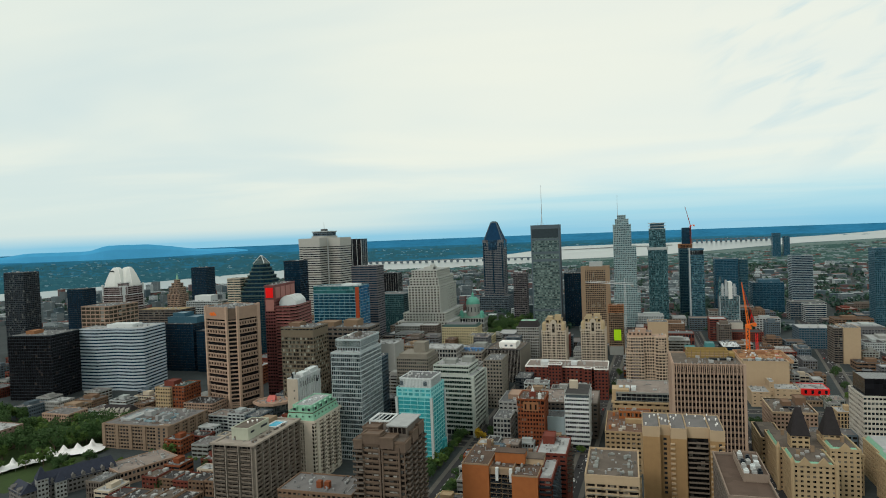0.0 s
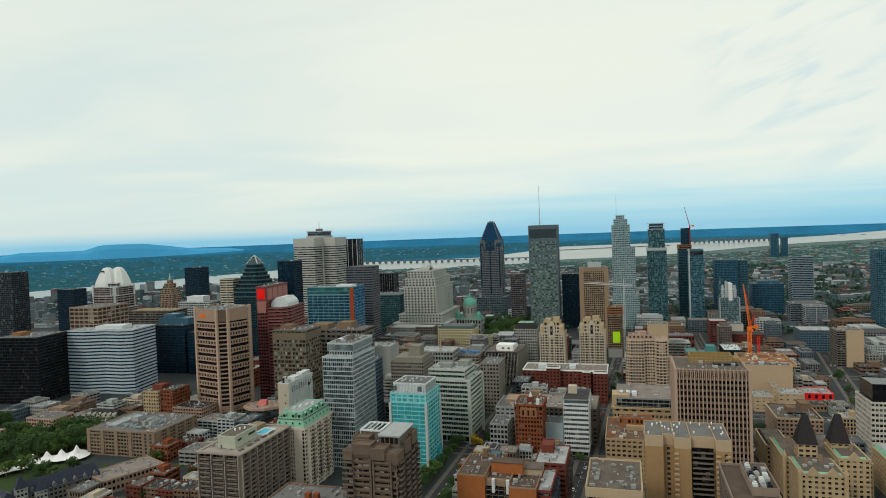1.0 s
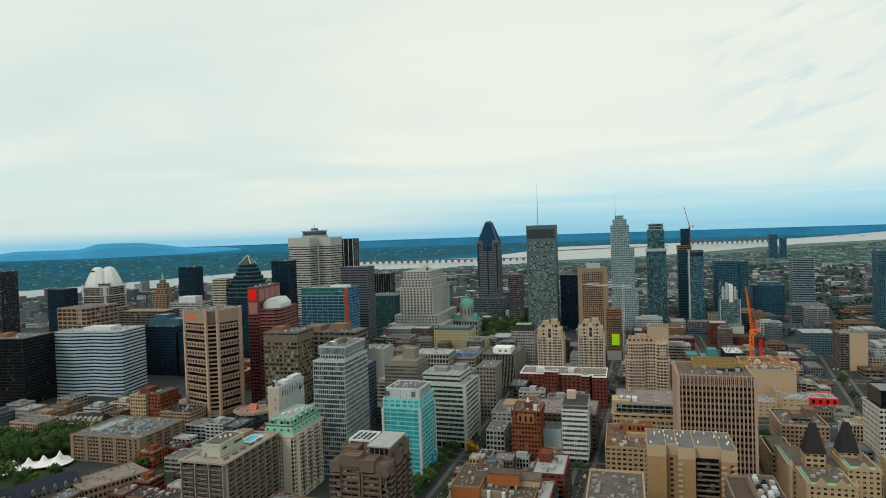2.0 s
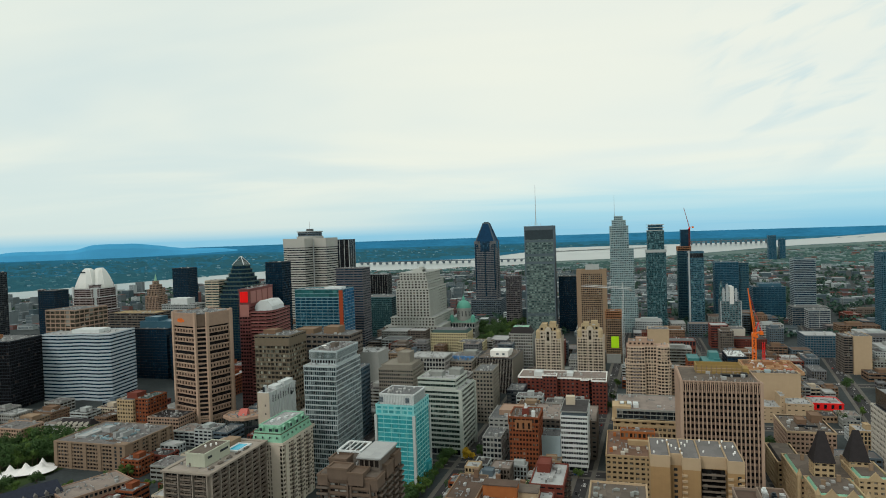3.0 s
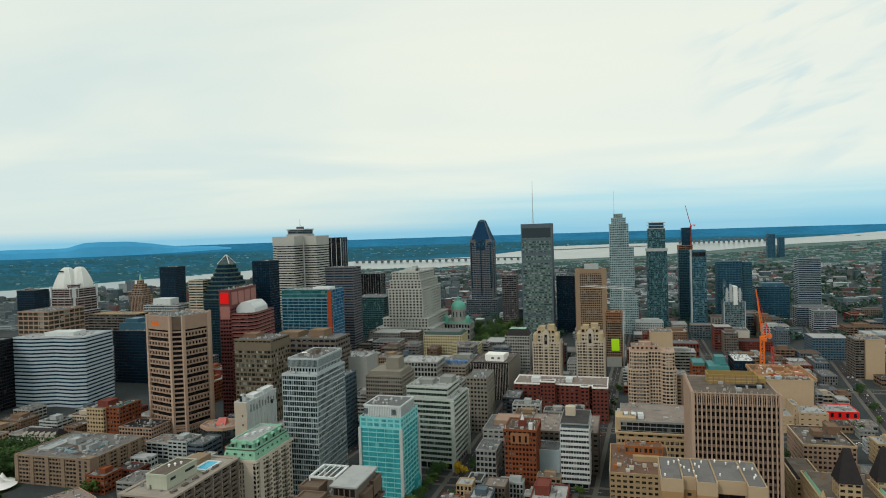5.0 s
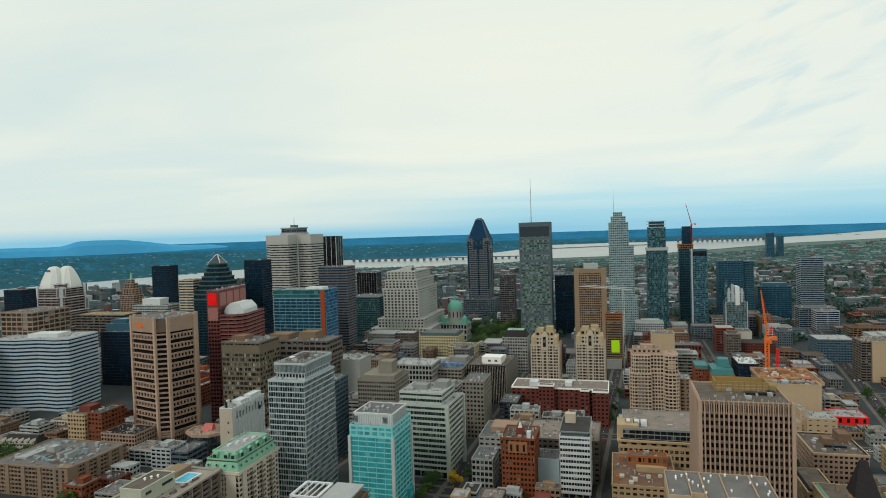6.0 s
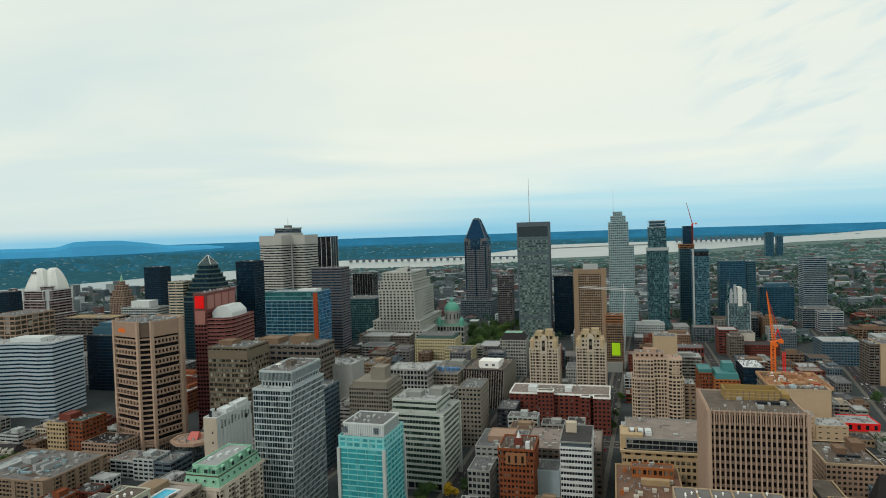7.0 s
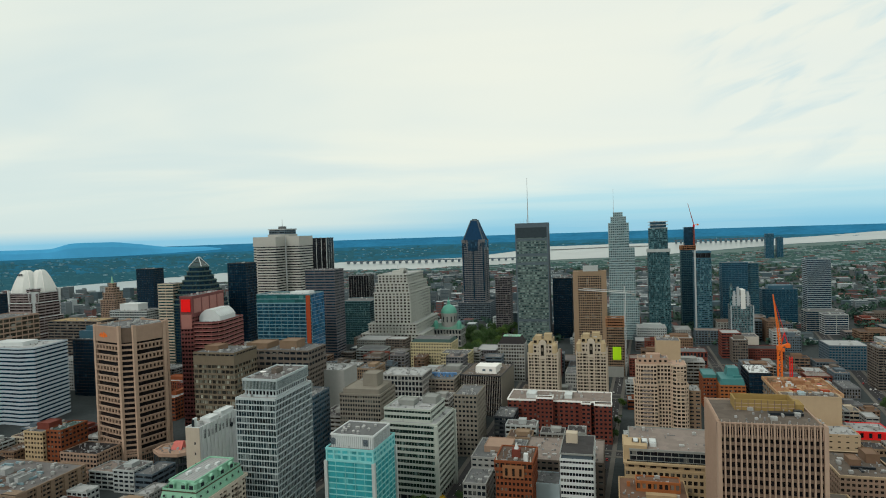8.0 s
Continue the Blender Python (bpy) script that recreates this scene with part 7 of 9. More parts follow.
def timber_frame_site():
    r = shell("construction_site", "unfinished concrete frame with orange timber formwork", OFFICE, 113, 745, 50, 60, 0)
    for k in range(6):
        p = rect(50, 60)
        part("floor_slab", Soup().prism(p, 5.3 * k + 4.4, 5.3 * k + 4.9).mesh("floor_slab", M["concrete_tan"]), r)
    col = Soup().box(-0.4, 0.4, -0.4, 0.4, 0, 33).mesh("column", M["concrete"])
    for i in range(6):
        for j in range(7):
            part("column", col, r, m=Matrix.Translation((-24 + i * 9.6, -27 + j * 9, 0)))
    solid(r, "core_wall", "timber_form", rect(10, 9, -6, 0), 0.0, 38)
    part("deck_edge", Soup().ring(rect(51, 61), rect(49.4, 59.4), 31.4, 34.2).mesh("deck_edge", M["formwork_pale"]), r, "pale timber edge formwork")
    part("top_deck", Soup().box(-24.6, 24.6, -29.6, 29.6, 32.6, 32.9).mesh("top_deck", M["timber_form"]), r)
    rng = random.Random(5)
    for k in range(90):
        x, y, a, b = rng.uniform(-24, 18), rng.uniform(-29, 25), rng.uniform(1, 7), rng.uniform(0.6, 5)
        part("formwork", Soup().box(x, x + a, y, y + b, 32.9, 33.2 + rng.uniform(0.6, 2.8)).mesh("formwork", M[rng.choice(["timber_form", "formwork_pale", "formwork_pale", "rust_panel", "white_panel", "concrete_tan"])]), r)
    k = thing("tower_crane", "tall orange luffing tower crane at the building site", "crane", 131, 815, 0, 0)
    s = Soup()
    for x, y in ((-1.7, -1.7), (1.7, -1.7), (1.7, 1.7), (-1.7, 1.7)):
        s.bar((x, y, 0), (x, y, 60), 0.4)
    for i in range(12):
        s.bar((-1.7, -1.7, i * 5), (1.7, -1.7, i * 5 + 5), 0.3).bar((1.7, -1.7, i * 5), (1.7, 1.7, i * 5 + 5), 0.3).bar((-1.7, 1.7, i * 5), (-1.7, -1.7, i * 5 + 5), 0.3).bar((-1.7, -1.7, i * 5), (1.7, -1.7, i * 5), 0.3)
    part("tower", s.mesh("tower", M["orange_paint"]), k)
    part("cab", Soup().box(-2.2, 2.2, -2.5, 2.5, 58, 62).box(1.8, 3.6, -3.6, -1.4, 57, 60).mesh("cab", M["orange_paint"]), k)
    s = Soup().bar((0, -1, 61), (-6, -5, 112), 0.45).bar((0, 1, 61), (-6, -5, 112), 0.45).bar((2.2, 0, 63), (-5.6, -4.6, 110), 0.3)
    for i in range(12):
        f = i / 12
        s.bar((-6 * f, -1 - 4 * f, 61 + 51 * f), (2.2 * (1 - f) - 5.6 * f, -4.6 * f, 63 + 47 * f + 2), 0.2)
    part("jib", s.mesh("jib", M["orange_paint"]), k)
    part("counter_jib", Soup().bar((0, 0, 61), (9, 4, 63), 0.9).box(6, 10, 2, 5.5, 59.5, 63).mesh("counter_jib", M["orange_paint"]), k)
    part("a_frame", Soup().bar((1, 0, 62), (5, 2, 74), 0.35).bar((8, 3.5, 63), (5, 2, 74), 0.3).bar((5, 2, 74), (-5.4, -4.4, 108), 0.12).mesh("a_frame", M["red_paint"]), k)
    k = thing("tower_crane", "low red tower crane mast at the building site", "crane", 140, 812, 0, 0)
    s = Soup()
    for x, y in ((-1, -1), (1, -1), (1, 1), (-1, 1)):
        s.bar((x, y, 0), (x, y, 52), 0.22)
    for i in range(13):
        s.bar((-1, -1, i * 4), (1, -1, i * 4 + 4), 0.16)
    part("tower", s.mesh("tower", M["red_paint"]), k)


def chateau():
    st, sl = M["stone_yellow"], "slate"
    r = thing("castle_apartments", "yellow stone chateau-style apartment house with steep dark roofs", APART, 118, 489, 0)
    r.scale = (1.18, 1.18, 1)

    def wing(x0, x1, y0, y1, z, roofm="copper"):
        p = rect(x1 - x0, y1 - y0, x0, y0)
        tier(r, p, 0, z, st, G_ROOM, floor=3.25, bay=3.1, band=0.5, pier=2.0, proud=0.4)
        solid(r, "mansard", roofm, offset(p, 0.9), z, z + 1.8, offset(p, 1.9), "green copper roof slope")
        part("roof", Soup().prism(offset(p, 2.0), z + 1.7, z + 2.0).mesh("roof", M["roof_brown"]), r)
        part("parapet", Soup().ring(offset(p, -0.25), offset(p, 0.5), z - 0.4, z + 1.2).mesh("parapet", st), r)
        return p

    wing(-19, 2, -37, -12, 28)
    wing(4, 19, -18, 8, 31)
    wing(-21, 22, -12.5, 26, 26)
    wing(-23, -9, 26, 60, 20, "slate")
    for x, y, ww, z0, z1 in ((-9, -6, 9.6, 37, 55), (9, 1, 9.0, 36, 54)):
        p = rect(ww, ww, x - ww / 2, y - ww / 2)
        tier(r, p, 24, z0, st, G_ROOM, floor=3, bay=3, band=0.5, pier=1.5)
        solid(r, "hip_roof", sl, offset(p, -0.5), z0, z1, rect(3.0, 0.7, x - 1.5, y - 0.35), "steep dark slate roof")
        solid(r, "chimney", "brick_brown", rect(1.6, 1.6, x + ww / 2 - 1, y - 1), z0, z0 + 9)
    for gx, gy, hw, z in ((-13, -37.3, 3.4, 28), (-4, -37.3, 3.4, 28), (11.5, -18.3, 3.6, 31)):
        s = Soup()
        hw *= 0.8
        g = [(-hw, 0), (hw, 0), (hw, 1.4), (0, 5.4), (-hw, 1.4)]
        s.v = [(gx + a, gy, z + b) for a, b in g] + [(gx + a, gy + 0.8, z + b) for a, b in g]
        s.f = [(0, 1, 2, 3, 4), (9, 8, 7, 6, 5)] + [((i + 1) % 5, i, 5 + i, 5 + (i + 1) % 5) for i in range(5)]
        part("gable", s.mesh("gable", st), r)
    for cx, cy in ((-19, -37), (2, -37), (-21, -12.5)):
        part("corner_turret", Soup().lathe([(1.1, 0), (1.1, 29.5), (1.3, 29.7), (0.1, 33.5)], 10, cx, cy).mesh("corner_turret", st), r)
    for k in range(5):
        part("rooftop_unit", Soup().box(-16 + k * 3.4, -14 + k * 3.4, -30 + (k % 3) * 4, -28 + (k % 3) * 4, 30, 31.2).mesh("rooftop_unit", M["galvanised"]), r)
    for x, y, z in ((-15, -28, 30), (-6, -20, 30), (12, -8, 33), (-14, 14, 28), (6, 16, 28)):
        part("chimney", Soup().box(x, x + 1.8, y, y + 1.2, z - 0.5, z + 4).box(x - 0.15, x + 1.95, y - 0.15, y + 1.35, z + 3.5, z + 3.8).mesh("chimney", M["brick_tan"]), r)
    q = thing("castle_apartments", "second yellow stone chateau-style wing with green copper roof", APART, 168, 488, 0)
    q.scale = (1.18, 1.18, 1)
    for x0, x1, y0, y1, z in ((-14, 16, -34, -10, 28), (-10, 20, -10, 24, 25)):
        p = rect(x1 - x0, y1 - y0, x0, y0)
        tier(q, p, 0, z, st, G_ROOM, floor=3.25, bay=3.1, band=0.5, pier=2.0, proud=0.4)
        solid(q, "mansard", "copper", offset(p, 0.8), z, z + 3, offset(p, 2.2), "green copper roof slope")
        part("roof", Soup().prism(offset(p, 2.3), z + 2.8, z + 3.2).mesh("roof", M["roof_light"]), q)
    for k in range(3):
        part("bay_window", Soup().prism(arc(-8 + k * 9, -34, 2.2, 180, 360, 6), 0, 27).mesh("bay_window", st), q)


def foreground_flats():
    w, d = 27, 42
    r = shell("apartment_building", "beige balconied apartment block with a grey roof", APART, -25, 334, w, d, 0)
    p = rect(w, d)
    tier(r, p, 0, 54, M["stone_blank"], G_ROOM, floor=3.0, bay=5.4, band=0.5, pier=1.4, proud=0.5)
    part("parapet", Soup().ring(offset(p, -0.15), offset(p, 0.3), 51, 55.6).mesh("parapet", M["stone_blank"]), r)
    balconies(r, (-w / 2, -d / 2), (w / 2, -d / 2), 26, 53, 3.0, 7.0, 1.8, M["concrete"], M["stone_blank"], 3)
    balconies(r, (w / 2, -d / 2), (w / 2, d / 2), 26, 53, 3.0, 2.6, 1.2, M["concrete"], M["stone_yellow"], 5)
    roof_kit(r, p, 54.4, M["roof_brown"], RNG, 14, M["concrete"])
    w, d = 46, 34
    r = shell("apartment_building", "tan apartment block with brown balcony bays", APART, 5, 400, w, d, 0)
    z = 60.5
    for x0, ww, dd in ((-23, 10, 30), (-13, 6, 26), (-7, 9, 32), (2, 13, 28), (15, 8, 33)):
        q = rect(ww, dd, x0, 17 - dd)
        solid(r, "wall", "brick_ochre", q, 0, z - 1)
        part("attic_band", Soup().ring(offset(q, -0.06), offset(q, 0.35), z - 6, z + 0.35).mesh("attic_band", M["stone_blank"]), r)
        part("roof", Soup().prism(offset(q, 0.6), z - 0.6, z).mesh("roof", M["roof_grey"]), r)
    part("window_wall", Soup().box(2.7, 14.3, -11.2, -10.9, 4, z - 6.3).mesh("window_wall", G_FLAT), r, "dark recessed balcony glazing")
    balconies(r, (2, -11), (15, -11), 8, z - 5, 3.0, 11.6, 2.4, M["concrete_brown"], M["railing_tan"], 1)
    win = Soup().box(-0.9, 0.9, -0.06, 0.1, 0, 1.5).mesh("window", M["metal_dark"])
    for k in range(12):
        for fx, fy in ((-10, -9), (20.4, -16)):
            part("window", win, r, m=Matrix.Translation((fx, fy, z - 9 - k * 3)))
    bal = Soup().box(-1.3, 1.3, -1.2, 0, 0, 1.0).mesh("balcony", M["stone_blank"])
    for k in range(12):
        for fx, fy in ((-6.0, -15), (16.2, -16), (21.5, -16)):
            part("balcony", bal, r, m=Matrix.Translation((fx, fy, z - 9.5 - k * 3)))
    for k in range(22):
        x, y = RNG.uniform(-21, 21), RNG.uniform(-9, 15)
        part("vent", Soup().lathe([(0.35, z), (0.35, z + 0.8), (0.55, z + 0.9), (0.15, z + 1.4)], 8, x, y).mesh("vent", M["white_paint"]), r)
    w, d = 21.5, 60
    r = shell("flat_building", "dark flat-roofed building with white roof machinery", OFFICE, 42, 322, w, d, 0)
    p = rect(w, d)
    tier(r, p, 0, 53, M["concrete_brown"], G_DARK, floor=3.6, bay=4, band=0.5, pier=1.2)
    part("parapet", Soup().ring(offset(p, -0.2), offset(p, 0.4), 53, 55).mesh("parapet", M["concrete_warm"]), r)
    part("roof", Soup().prism(offset(p, 0.4), 53, 53.4).mesh("roof", M["roof_umber"]), r)
    part("plant_screen", Soup().ring(rect(12, 34, -1, -8), rect(11, 33, -0.5, -7.5), 53.4, 57.5).mesh("plant_screen", M["concrete_warm"]), r, "brownish plant screen")
    part("plant_deck", Soup().box(-0.5, 10.5, -7.5, 25.5, 56.6, 56.9).mesh("plant_deck", M["roof_umber"]), r)
    rng = random.Random(3)
    for k in range(13):
        x, y = 1 + (k % 3) * 3.3 + rng.uniform(-0.6, 0.6), -6 + (k // 3) * 6.6 + rng.uniform(-1, 1)
        part("rooftop_unit", Soup().box(x - 1.1, x + 1.1, y - 1.6, y + 1.6, 56.9, 58.4 + rng.random()).lathe([(0.8, 58.3), (0.8, 59.6)], 10, x, y).mesh("rooftop_unit", M[("white_panel", "galvanised", "metal_dark", "galvanised")[k % 4]]), r)


cross_tower()
pyramid_tower()
domed_gable_tower()
stepped_granite()
peaked_tower()
slate_slab()
pale_setback_tower()
dark_notched_tower()
unfinished_pair()
blue_glass_block()
brown_grid_hotel()
lime_hoarding_tower()
pale_rust_misc()
fitted_mid()
rust_roof_flats()
timber_frame_site()
chateau()
foreground_flats()

# ---------------------------------------------------------------- ground
def far_z(r):
    """The plain rises gently towards the horizon."""
    return 0.0 if r < 3000 else 182 - r * 182 * (1 / 3000 + (1 / 20000 - 1 / 3000) * (r - 3000) / 1900) + max(0.0, r - 4400) * 0.058


def build_ground():
    rings = [0, 200, 400, 700, 1000, 1400, 1800, 2200, 2600, 3000, 3150, 3300, 3450, 3600, 3750, 3900, 4050, 4200, 4350, 4500, 4650, 4780]
    n = 96
    # backdrop rings: blue distance haze is put into their base colours
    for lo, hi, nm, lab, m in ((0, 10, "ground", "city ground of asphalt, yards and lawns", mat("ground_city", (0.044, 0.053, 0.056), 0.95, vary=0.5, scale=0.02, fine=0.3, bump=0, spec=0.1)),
                               (19, len(rings), "backdrop", "rim of the plain at the horizon, distance haze painted blue", mat("plain_rim_haze", (0.026, 0.165, 0.31), 0.95, vary=0.4, scale=0.004, fine=0.03, bump=0, spec=0.0)),
                               (9, 15, "backdrop", "wooded plain beyond the river, painted haze tints it green-blue", mat("plain_near_haze", (0.040, 0.125, 0.160), 0.95, vary=0.4, scale=0.008, fine=0.05, bump=0, spec=0.0)),
                               (14, 20, "backdrop", "wooded plain running out to the horizon, painted haze blue", mat("plain_woods_haze", (0.024, 0.125, 0.205), 0.95, vary=0.35, scale=0.006, fine=0.03, bump=0, spec=0.0))):
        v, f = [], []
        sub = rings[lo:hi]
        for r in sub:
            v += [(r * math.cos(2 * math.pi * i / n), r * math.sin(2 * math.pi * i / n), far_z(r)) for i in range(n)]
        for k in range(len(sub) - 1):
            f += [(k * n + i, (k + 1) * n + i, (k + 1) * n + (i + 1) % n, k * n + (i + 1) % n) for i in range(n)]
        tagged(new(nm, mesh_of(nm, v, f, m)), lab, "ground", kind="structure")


def strip(name, label, cat, near, far, lift, m, cuts=6):
    """A band of ground between two lines of points, laid on the plain."""
    v, f = [], []
    pts = []
    for i in range(len(near) - 1):
        for s in range(4):
            k = s / 4
            pts.append(((near[i][0] + (near[i + 1][0] - near[i][0]) * k, near[i][1] + (near[i + 1][1] - near[i][1]) * k),
                        (far[i][0] + (far[i + 1][0] - far[i][0]) * k, far[i][1] + (far[i + 1][1] - far[i][1]) * k)))
    pts.append((near[-1], far[-1]))
    for a, b in pts:
        for c in range(cuts + 1):
            x, y = a[0] + (b[0] - a[0]) * c / cuts, a[1] + (b[1] - a[1]) * c / cuts
            v.append((x, y, far_z(math.hypot(x, y)) + lift))
    w = cuts + 1
    for i in range(len(pts) - 1):
        f += [(i * w + c, (i + 1) * w + c, (i + 1) * w + c + 1, i * w + c + 1) for c in range(cuts)]
    return tagged(new(name, mesh_of(name, v, f, m)), label, cat, kind="structure")


def build_river():
    water = mat("river_water", (0.27, 0.32, 0.33), 0.28, vary=0.12, scale=0.01, fine=0.1, bump=0.05, spec=0.5)
    near = [(-2500, 1500), (-2063, 1790), (-1720, 2260), (-1329, 3000), (-721, 3095), (-336, 3463), (103, 3570), (679, 3866), (928, 3960), (1339, 3990), (2100, 3900)]
    far = [(-2800, 1650), (-2350, 2040), (-2017, 2654), (-1499, 3400), (-846, 3639), (-405, 4198), (-49, 4245), (741, 4230), (1000, 4255), (1442, 4291), (2200, 4200)]
    bank = [(x * 2985 / math.hypot(x, y), y * 2985 / math.hypot(x, y)) for x, y in near[4:]]
    # the bank's grey-teal includes distance haze put into the colour
    strip("shore", "green wooded bank with rail yards before the river, tinted with painted haze", "ground", bank, near[4:], 0.6, mat("bank_green", (0.115, 0.165, 0.16), 0.95, vary=0.5, scale=0.008, fine=0.05, bump=0, spec=0.0, patch=0.3), 8)
    strip("water", "broad pale river under a cloudy sky", "river", near, far, 2.0, water, 8)
    strip("dyke", "low dark dyke across the river", "dyke", [(-460, 3960), (-100, 4050), (250, 4080)], [(-460, 3985), (-100, 4075), (250, 4105)], 4.0, mat("dyke_earth", (0.05, 0.06, 0.06), 0.9), 1)


def bridge(name, label, a, b, n, z, pier):
    a, b = Vector(a), Vector(b)
    r = thing(name, label, "bridge", a.x, a.y, math.degrees(math.atan2(b.y - a.y, b.x - a.x)), 0)
    run = (b - a).length
    z0 = far_z(a.length)
    z1 = far_z(b.length)
    s = Soup()
    part("deck", s.bar((0, 0, z0 + z), (run, 0, z1 + z), 2.3).mesh("deck", M["granite_grey"]), r)
    for k in range(n):
        f = (k + 0.5) / n
        base = far_z((a + (b - a) * f).length)
        part("pier", Soup().prism(rect(pier, pier * 2, run * f - pier / 2, -pier), base, z0 + (z1 - z0) * f + z - 3, rect(pier * 1.6, pier * 2.4, run * f - pier * 0.8, -pier * 1.2)).mesh("pier", M["granite_grey"]), r)


def build_hills():
    # haze is painted into the hill: its blue is not a ground colour
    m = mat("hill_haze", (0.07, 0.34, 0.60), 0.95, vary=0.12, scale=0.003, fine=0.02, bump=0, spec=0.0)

    def ridge(name, label, a, b, shoulders, base, depth):
        """A ridge from a to b; each shoulder rises from k0 to k1 and falls from k2 to k3 along it."""
        a, b = Vector(a), Vector(b)
        n = 90
        v, f = [], []
        for i in range(n + 1):
            k = i / n
            p = a + (b - a) * k
            h = base
            for k0, k1, k2, k3, hh in shoulders:
                t = max(0.0, min(1.0, (k - k0) / (k1 - k0), (k3 - k) / (k3 - k2)))
                h += hh * t * t * (3 - 2 * t)
            h += 2.2 * noise.noise((k * 14, 1.3, base)) + 1.2 * noise.noise((k * 50, 2.3, base)) - 14 * max(0.0, abs(k - 0.5) - 0.44) / 0.06
            g = far_z(min(p.length, 4780)) - 20
            q = p.normalized()
            v += [(p.x - q.x * depth, p.y - q.y * depth, g - 10), (p.x - q.x * depth * 0.4, p.y - q.y * depth * 0.4, g + (h - g) * 0.7), (p.x, p.y, h), (p.x + q.x * 40, p.y + q.y * 40, g - 10)]
        for i in range(n):
            for c in range(3):
                f.append((i * 4 + c, (i + 1) * 4 + c, (i + 1) * 4 + c + 1, i * 4 + c + 1))
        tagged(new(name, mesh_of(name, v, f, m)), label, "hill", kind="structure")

    ridge("backdrop_hill", "long stepped hill on the horizon, painted haze blue", (-3760, 2690), (-2560, 3860), [(0.12, 0.24, 0.6, 0.97, 21), (0.41, 0.49, 0.6, 0.82, 30)], 135, 60)


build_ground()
build_river()
bridge("bridge", "long grey bridge on closely set piers", (-1430, 3330), (-520, 3480), 26, 14, 9)
bridge("bridge", "long distant bridge on closely set piers", (330, 4180), (820, 4140), 18, 22, 9)
build_hills()

# ---------------------------------------------------------------- streets
asphalt = mat("asphalt", (0.034, 0.034, 0.037), 0.9, vary=0.35, scale=0.08, fine=1.5)
paving = mat("paving", (0.11, 0.105, 0.095), 0.9, vary=0.25, scale=0.1, fine=1.0)
line_white = mat("road_line", (0.6, 0.6, 0.58), 0.8, vary=0.2)


def street(name, label, a, b, width, lift=0.0):
    """A street between two points, with raised pavements, kerbs and lane dashes."""
    a, b = Vector(a), Vector(b)
    run, ang = (b - a).length, math.atan2(b.y - a.y, b.x - a.x)
    place = Matrix.Translation((a.x, a.y, 0)) @ Matrix.Rotation(ang, 4, "Z")
    road = tagged(new(name, Soup().box(0, run, -width / 2, width / 2, -0.2, 0.06 + lift).mesh("road", asphalt)), label, "road", kind="structure")
    road.matrix_basis = place
    for s in (-1, 1):
        y0 = s * (width / 2 + 1.75)
        o = tagged(new("pavement", Soup().box(0, run, y0 - 1.75, y0 + 1.75, -0.2, 0.2 + lift).mesh("pavement", paving)), "pale concrete pavement along the street", "pavement", kind="structure")
        o.matrix_basis = place
    d = Soup()
    x = 4.0
    while x < run - 4:
        d.box(x, x + 3, -0.12, 0.12, 0.06 + lift, 0.075 + lift)
        x += 9
    o = part("lane_marking", d.mesh("lane_marking", line_white), road)
    return road


STREETS = [((-52, 250), (2, 1300), 9), ((88, 300), (104, 1150), 9), ((188, 560), (330, 1500), 11), ((-135, 380), (-118, 1200), 9), ((-262, 300), (-232, 600), 10)]
CROSS = [(-160, 262, 528, 11), (-125, 330, 666, 10), (-125, 420, 842, 11), (-125, 480, 1012, 12)]
for p, q, wd in STREETS:
    street("road", "asphalt street between buildings", p, q, wd)
for x0, x1, y, wd in CROSS:
    street("road", "asphalt cross street between buildings", (x0, y), (x1, y), wd, 0.02)

# ---------------------------------------------------------------- trees
leaf_a = foliage("leaves_green", (0.070, 0.125, 0.028))
leaf_b = foliage("leaves_dark", (0.038, 0.080, 0.024))
leaf_y = foliage("leaves_yellow", (0.42, 0.27, 0.02))
bark = mat("bark", (0.09, 0.065, 0.045), 0.95, vary=0.3, scale=1.0, fine=8)


def crown_soup(rng, r, h, n, leaf):
    """A crown of many small leaf clumps, each a few tilted leaf faces, with gaps between."""
    v, f = [], []
    lobes = [(rng.gauss(0, r * 0.42), rng.gauss(0, r * 0.42), h * rng.uniform(0.45, 0.95), r * rng.uniform(0.35, 0.62)) for _ in range(9)]
    for _ in range(n):
        cx, cy, cz, cr = rng.choice(lobes)
        d = Vector((rng.gauss(0, 1), rng.gauss(0, 1), rng.gauss(0.25, 0.9))).normalized() * cr * rng.uniform(0.65, 1.05)
        c = Vector((cx, cy, cz)) + d
        u = Vector((rng.gauss(0, 1), rng.gauss(0, 1), rng.gauss(0, 0.6))).normalized()
        w = u.cross(d.normalized() + Vector((0.01, 0.02, 0.2))).normalized()
        a, b = leaf * rng.uniform(0.6, 1.3), leaf * rng.uniform(0.5, 1.0)
        k = len(v)
        nn = u.cross(w) * a * 0.35
        v += [tuple(c - u * a), tuple(c + w * b + nn), tuple(c + u * a), tuple(c - w * b + nn)]
        f += [(k, k + 1, k + 2), (k, k + 2, k + 3)]
    return v, f


def tree_kind(seed, r, h, leafm, n, leaf):
    rng = random.Random(seed)
    t = Soup().lathe([(r * 0.07, 0), (r * 0.05, h * 0.4), (r * 0.03, h * 0.7)], 7)
    for k in range(5):
        a = k * 1.26 + rng.random()
        t.bar((0, 0, h * (0.3 + 0.06 * k)), (r * 0.55 * math.cos(a), r * 0.55 * math.sin(a), h * (0.6 + 0.05 * k)), r * 0.018)
    return t.mesh("trunk", bark), mesh_of("crown", *crown_soup(rng, r, h, n, leaf), leafm)


